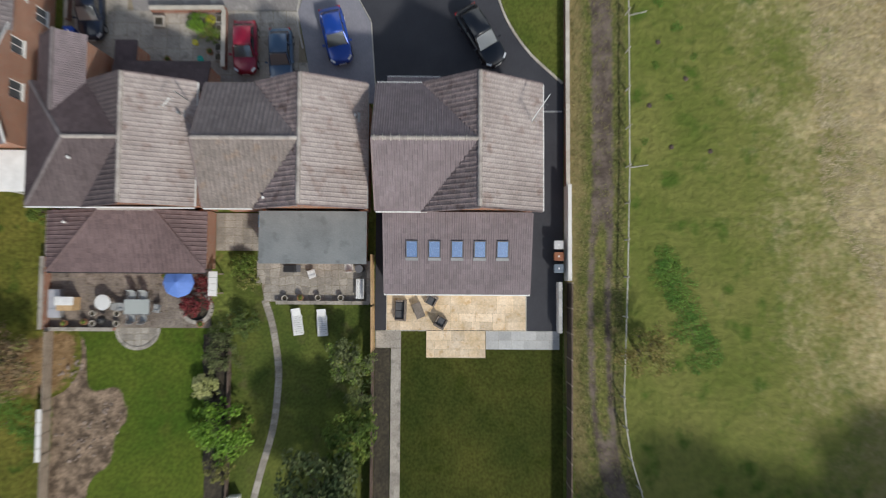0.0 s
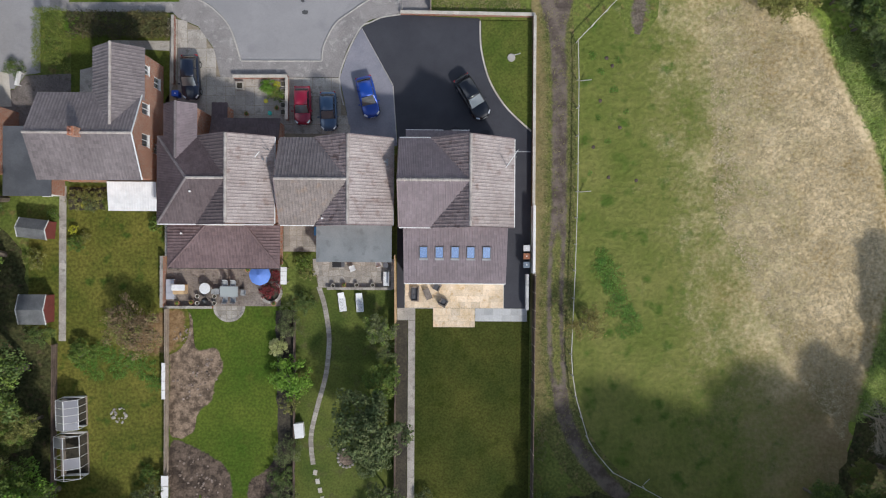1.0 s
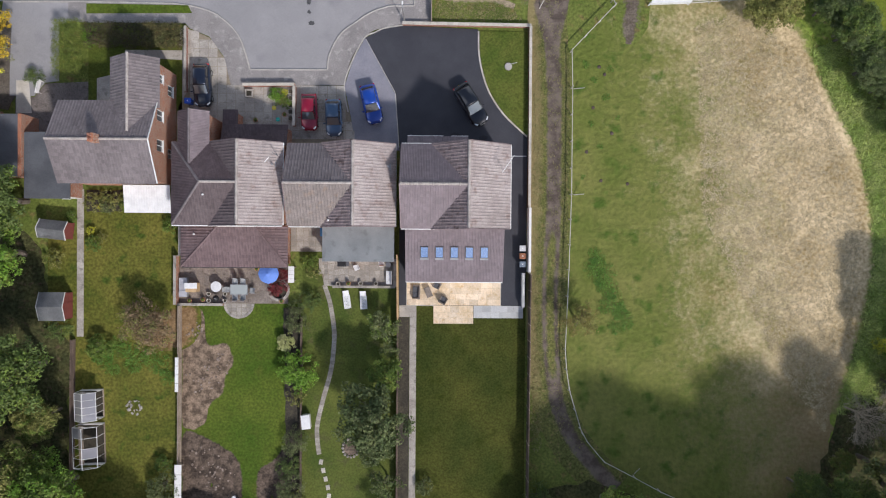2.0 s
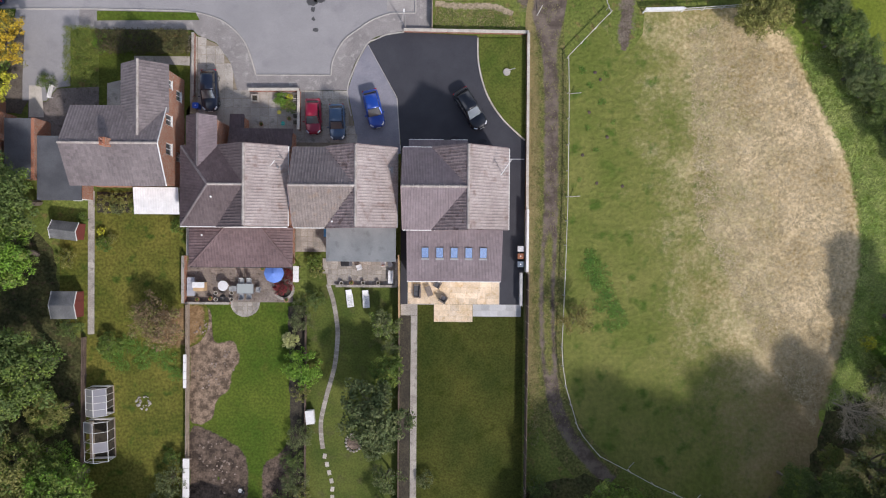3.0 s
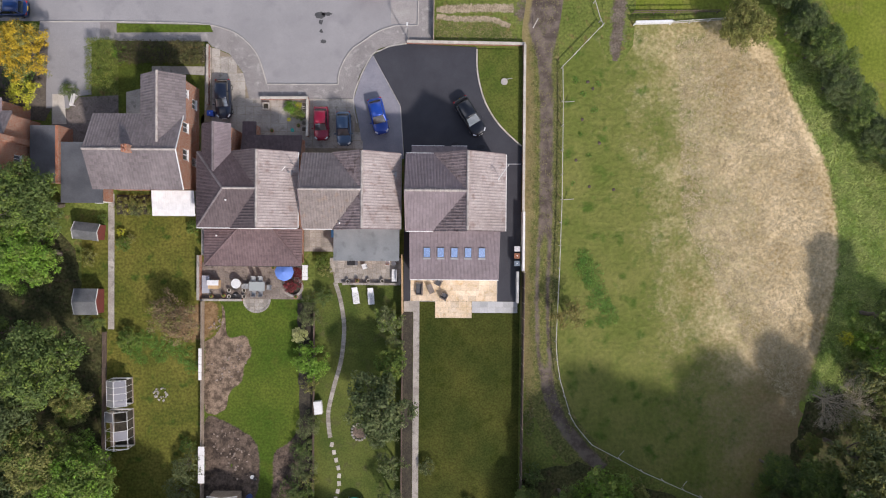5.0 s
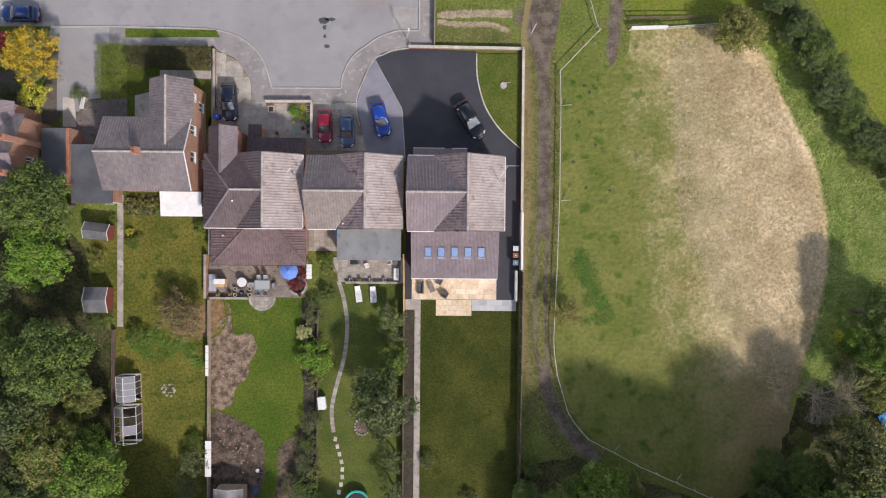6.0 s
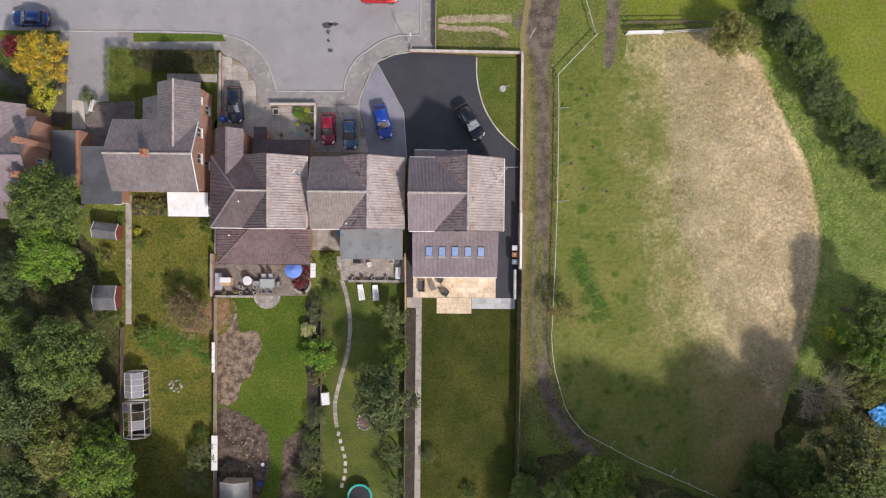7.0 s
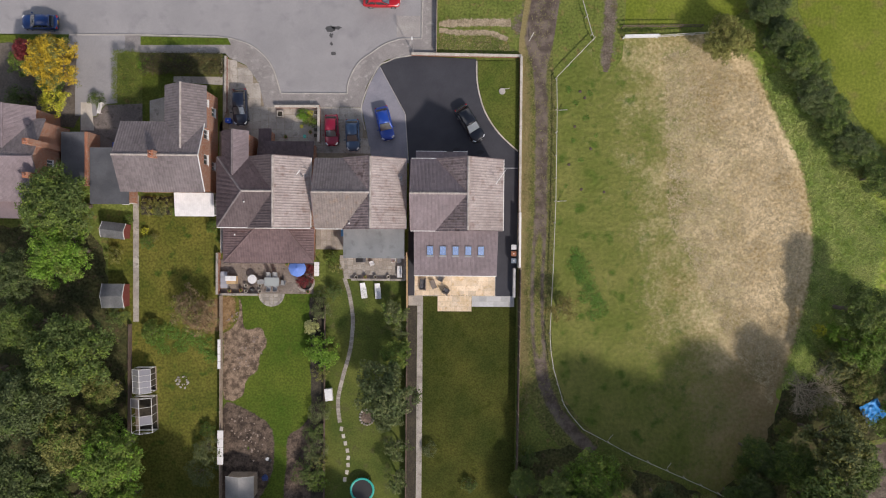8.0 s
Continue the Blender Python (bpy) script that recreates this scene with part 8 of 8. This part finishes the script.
part("bag", bm, plain("dark_blue_plastic", (0.03, 0.06, 0.2)), blue_bag)
at(blue_bag, -22.6, -27.4, 0.03)
for x, y, z, lab, hh in ((-23.3, 6.3, 6.15, "pair of white roof vent pipes", 0.35), (-21.5, 4.3, 5.55, "short white roof vent pipe", 0.3), (-25.4, 2.6, 3.0, "short white roof vent pipe", 0.35), (-11.6, 4.0, 5.4, "small pale roof vent", 0.3)):
    o = thing("vent_pipe", (x, y, z - 0.3), lab, "roof vent")
    part("pipe", bar(bmesh.new(), (x, y, z - 0.5), (x, y, z + hh), 0.07, sides=10), WHITE, o)
    part("cowl", bar(bmesh.new(), (x, y, z + hh), (x, y, z + hh + 0.08), 0.1, 0.08, 10), WHITE, o)
for x, y, z in ((-5.9, 9.2, 5.4), (-17.0, 9.3, 5.4)):
    o = thing("flue", (x, y, z), "grey boiler flue with leaded patch on the roof edge", "roof vent")
    part("flue_pipe", bar(bmesh.new(), (x, y, z - 0.4), (x, y, z + 0.45), 0.08, sides=10), STEEL, o)
    part("lead_patch", box(bmesh.new(), x - 0.25, y - 0.3, z - 0.12, x + 0.25, y + 0.3, z - 0.08), GREY, o)

seat = local("garden_bench", "pale grey timber bench beside the drive", "bench")
for k in range(3):
    part("slat", box(bmesh.new(), -0.2 + k * 0.14, -0.7, 0.42, -0.08 + k * 0.14, 0.7, 0.45, 0.008), WHITEWALL, seat)
part("backrest", box(bmesh.new(), 0.23, -0.7, 0.42, 0.27, 0.7, 0.82, 0.01), WHITEWALL, seat)
for y in (-0.6, 0.6):
    for x in (-0.16, 0.2):
        part("leg", box(bmesh.new(), x - 0.03, y - 0.03, 0, x + 0.03, y + 0.03, 0.42), WHITEWALL, seat)
at(seat, -42.8, 17.9, 0.09, -12)

# ---- paving ----
def slab(root, x0, y0, x1, y1, top, material, gap=0.008, name="slab", tilt=0.0):
    bm = bmesh.new()
    box(bm, x0 + gap, y0 + gap, top - 0.05, x1 - gap, y1 - gap, top)
    part(name, bm, material, root)


def courses(name, label, x0, y0, x1, y1, top, material, joint, seed, row=(0.45, 0.6, 0.6), lens=(0.6, 0.6, 0.9, 0.75)):
    """Paving laid in courses of uneven lengths over a bed."""
    rnd = random.Random(seed)
    root = tagged(part(name, prism(bmesh.new(), [(x0, y0), (x1, y0), (x1, y1), (x0, y1)], top - 0.25, top - 0.012), joint), label, "patio", kind="structure")
    y = y0
    while y < y1 - 0.05:
        h = min(rnd.choice(row), y1 - y)
        if y1 - y - h < 0.25:
            h = y1 - y
        x = x0
        while x < x1 - 0.05:
            w = min(rnd.choice(lens), x1 - x)
            if x1 - x - w < 0.25:
                w = x1 - x
            slab(root, x, y, x + w, y + h, top + rnd.uniform(-0.002, 0.002), material)
            x += w
        y += h
    return root


courses("patio", "golden sandstone paving behind the house", -4.3, -4.66, 5.55, -1.8, 0.13, SANDSTONE, PALE_JOINT, 61, (0.6, 0.6, 0.9), (0.6, 0.9, 0.9, 1.2))
courses("patio_step", "golden sandstone paved projection into the lawn", -1.5, -6.6, 2.7, -4.69, 0.12, SANDSTONE, PALE_JOINT, 62, (0.6, 0.65), (0.6, 0.9, 1.2))
courses("slab_path", "pale grey concrete slab path", 2.73, -6.0, 7.95, -4.7, 0.11, PALE_SLAB, CONCRETE, 63, (0.65,), (0.9, 0.9, 0.65))
courses("slab_corner", "grey concrete slabs beside the lawn", -5.1, -5.92, -3.3, -4.7, 0.11, CONCRETE, CONCRETE, 64, (0.6,), (0.6,))
courses("garden_path", "long straight pale concrete slab path", -4.0, -33.5, -3.3, -5.95, 0.1, CONCRETE, CONCRETE, 65, (0.9,), (0.8,))
courses("garden_path", "straight grey slab path along the lawn", -38.95, -8.2, -38.25, 7.3, 0.07, CONCRETE, CONCRETE, 66, (0.6,), (0.7,))
# white edge strips of the sandstone terrace
for x0, y0, x1, y1 in ((-4.36, -4.7, -4.3, -2.0), (-4.36, -4.73, -1.5, -4.67), (2.7, -4.73, 5.61, -4.67), (5.55, -4.67, 5.61, -2.0)):
    tagged(part("edging", box(bmesh.new(), x0, y0, 0, x1, y1, 0.145), WALLCAP), "white edging strip of the terrace", "edging", kind="structure")


def crazy(name, label, poly, cell, top, material, joint, seed, jit=0.24, category="patio"):
    """Uneven flat stones laid over a bed with open joints."""
    rnd = random.Random(seed)
    root = tagged(part(name, prism(bmesh.new(), poly, top - 0.25, top - 0.015), joint), label, category, kind="structure")
    x0, x1 = min(p[0] for p in poly), max(p[0] for p in poly)
    y0, y1 = min(p[1] for p in poly), max(p[1] for p in poly)
    nx, ny = max(1, round((x1 - x0) / cell)), max(1, round((y1 - y0) / cell))
    g = {}
    for i in range(nx + 1):
        for j in range(ny + 1):
            jx = 0 if i in (0, nx) else rnd.uniform(-jit, jit) * cell
            jy = 0 if j in (0, ny) else rnd.uniform(-jit, jit) * cell
            g[i, j] = Vector((x0 + (x1 - x0) * i / nx + jx, y0 + (y1 - y0) * j / ny + jy))
    for i in range(nx):
        for j in range(ny):
            q = [g[i, j], g[i + 1, j], g[i + 1, j + 1], g[i, j + 1]]
            c = sum(q, Vector((0, 0))) / 4
            if not inside(tuple(c), poly):
                continue
            q = [c + (v - c) * (1 - 0.03 / cell) for v in q]
            part("paving_stone", prism(bmesh.new(), [tuple(v) for v in q], top - 0.05, top + rnd.uniform(-0.004, 0.004)), material, root)


STAINED = mat("stained_brown_flag", (0.16, 0.13, 0.108), (0.25, 0.212, 0.182), big=0.5, fine=7, bump=0.3, dist=0.01, grain=0.28, rand=0.16, third=(0.11, 0.085, 0.07))
crazy("terrace", "stained stone terrace behind the house", [(-28.2, -4.6), (-16.8, -4.6), (-16.8, -0.45), (-28.2, -0.45)], 0.62, 0.12, STAINED, JOINT, 71, 0.12)
crazy("terrace", "grey crazy paved terrace", [(-13.0, -2.7), (-5.6, -2.7), (-5.6, 0.2), (-13.6, 0.2)], 0.55, 0.14, CRAZY, JOINT, 72)
crazy("side_yard", "worn stone paved yard beside the house", [(-16.55, 0.9), (-12.7, 0.9), (-12.7, 3.6), (-16.55, 3.6)], 0.6, 0.1, CRAZY, JOINT, 73, 0.1)
crazy("forecourt", "worn concrete slab forecourt", [(-27.2, 24.0), (-25.2, 23.2), (-23.65, 21.0), (-22.95, 18.2), (-11.2, 18.25), (-10.6, 16.0), (-9.9, 12.7), (-27.2, 12.7)], 0.95, 0.102, CONCRETE, JOINT, 74, 0.015, "driveway")
# round step below the terrace
pts = [(-21.95 + 1.35 * math.cos(a * math.pi / 14 + math.pi), -4.6 + 1.35 * math.sin(a * math.pi / 14 + math.pi)) for a in range(15)]
crazy("round_step", "half-round paved step below the terrace", pts, 0.5, 0.1, CRAZY, JOINT, 75, 0.1)
for a in range(14):
    u, v = a * math.pi / 14 + math.pi, (a + 0.93) * math.pi / 14 + math.pi
    bm = prism(bmesh.new(), [(-21.95 + r * math.cos(w), -4.6 + r * math.sin(w)) for r, w in ((1.35, u), (1.35, v), (1.6, v), (1.6, u))], 0.0, 0.15)
    tagged(part("step_kerb", bm, CONCRETE), "pale curved kerb stone of the step", "kerb", kind="structure")
# winding path and stepping stones
line = curve([(-13.0, -2.6), (-12.4, -4.5), (-11.95, -7.3), (-12.0, -9.5), (-12.3, -11.8), (-13.1, -14.8), (-13.65, -17.3), (-13.65, -19.0), (-13.45, -20.5)], 6)
root = tagged(part("winding_path", prism(bmesh.new(), ribbon(line, 0.48), -0.1, 0.06), JOINT), "narrow winding stone path across the lawn", "path", kind="structure")
for i in range(len(line) - 1):
    a, b = Vector(line[i]), Vector(line[i + 1])
    d = (b - a).normalized() * 0.012
    part("paving_stone", prism(bmesh.new(), ribbon([tuple(a + d), tuple(b - d)], 0.46), 0.02, 0.075), CRAZY, root)
for x, y in ((-13.25, -21.3), (-13.0, -22.2), (-12.75, -23.1), (-12.5, -24.0), (-12.4, -24.9), (-12.4, -25.8), (-12.55, -26.7), (-12.8, -27.6)):
    bm = box(bmesh.new(), -0.2, -0.26, 0, 0.2, 0.26, 0.05, 0.01)
    ob = part("stepping_stone", bm, WALLCAP)
    ob.matrix_basis = pose(x, y, 0.03, 0, 0, random.Random(int(-y * 10)).uniform(-15, 15))
    tagged(ob, "square pale stepping stone set in the lawn", "stepping stone", "stepping stones")

# ---- roof tiles, last ----
TWO_ROLL = [(0.0, 0.01), (0.07, 0.042), (0.15, 0.042), (0.22, 0.008), (0.5, 0.008), (0.57, 0.042), (0.65, 0.042), (0.72, 0.008), (1.0, 0.01)]
ONE_ROLL = [(0.0, 0.01), (0.1, 0.036), (0.2, 0.045), (0.3, 0.036), (0.4, 0.01), (0.7, 0.006), (1.0, 0.01)]


def tile_verts(material):
    prof = TWO_ROLL if material in (TILE_GREY, TILE_DARK) else ONE_ROLL
    drop = 0.045 if material in (TILE_RED, TILE_OLD) else 0.034 if material in (TILE_BEIGE, TILE_WORN) else 0.02
    vs = [(x, 0.0, z) for x, z in prof] + [(x, 1.1, z + drop) for x, z in prof] + [(x, 1.1, z - 0.004) for x, z in prof]
    k = len(prof)
    fs = [(i, i + k, i + k + 1, i + 1) for i in range(k - 1)] + [(i + k, i + 2 * k, i + 2 * k + 1, i + k + 1) for i in range(k - 1)]
    return vs, fs


def tile_mesh(material):
    vs, fs = tile_verts(material)
    me = bpy.data.meshes.new("roof_tile")
    me.from_pydata(vs, [], [f[::-1] for f in fs])
    me.materials.append(material)
    return me


shared = {}
count = {}
for house, deck, material, mats in TILES:
    base = base_of(deck)
    if material.name not in shared:
        shared[material.name] = tile_mesh(material)
    left = max(0, 300 - count.get(house.name, 0))
    # pieces nearest the middle of the plan are single tiles
    order = sorted(mats, key=lambda m: (m.translation.xy - Vector((-6, 4))).length)
    single, rest = order[:left], order[left:]
    count[house.name] = count.get(house.name, 0) + len(single)
    for m in single:
        ob = new("roof_tile", shared[material.name])
        ob.parent = deck
        ob.matrix_basis = Matrix.Translation(-base) @ m
    if rest:
        vs, fs = tile_verts(material)
        va = np.array([(*v, 1) for v in vs])
        allv, allf = [], []
        for i, m in enumerate(rest):
            allv.append((va @ np.array(m).T)[:, :3] - np.array(base))
            allf += [tuple(j + i * len(vs) for j in f[::-1]) for f in fs]
        me = bpy.data.meshes.new("roof_tiles")
        me.from_pydata(np.concatenate(allv).tolist(), [], allf)
        me.materials.append(material)
        ob = new("roof_tiles", me)
        ob.parent = deck
        tagged(ob, kind="stuff")
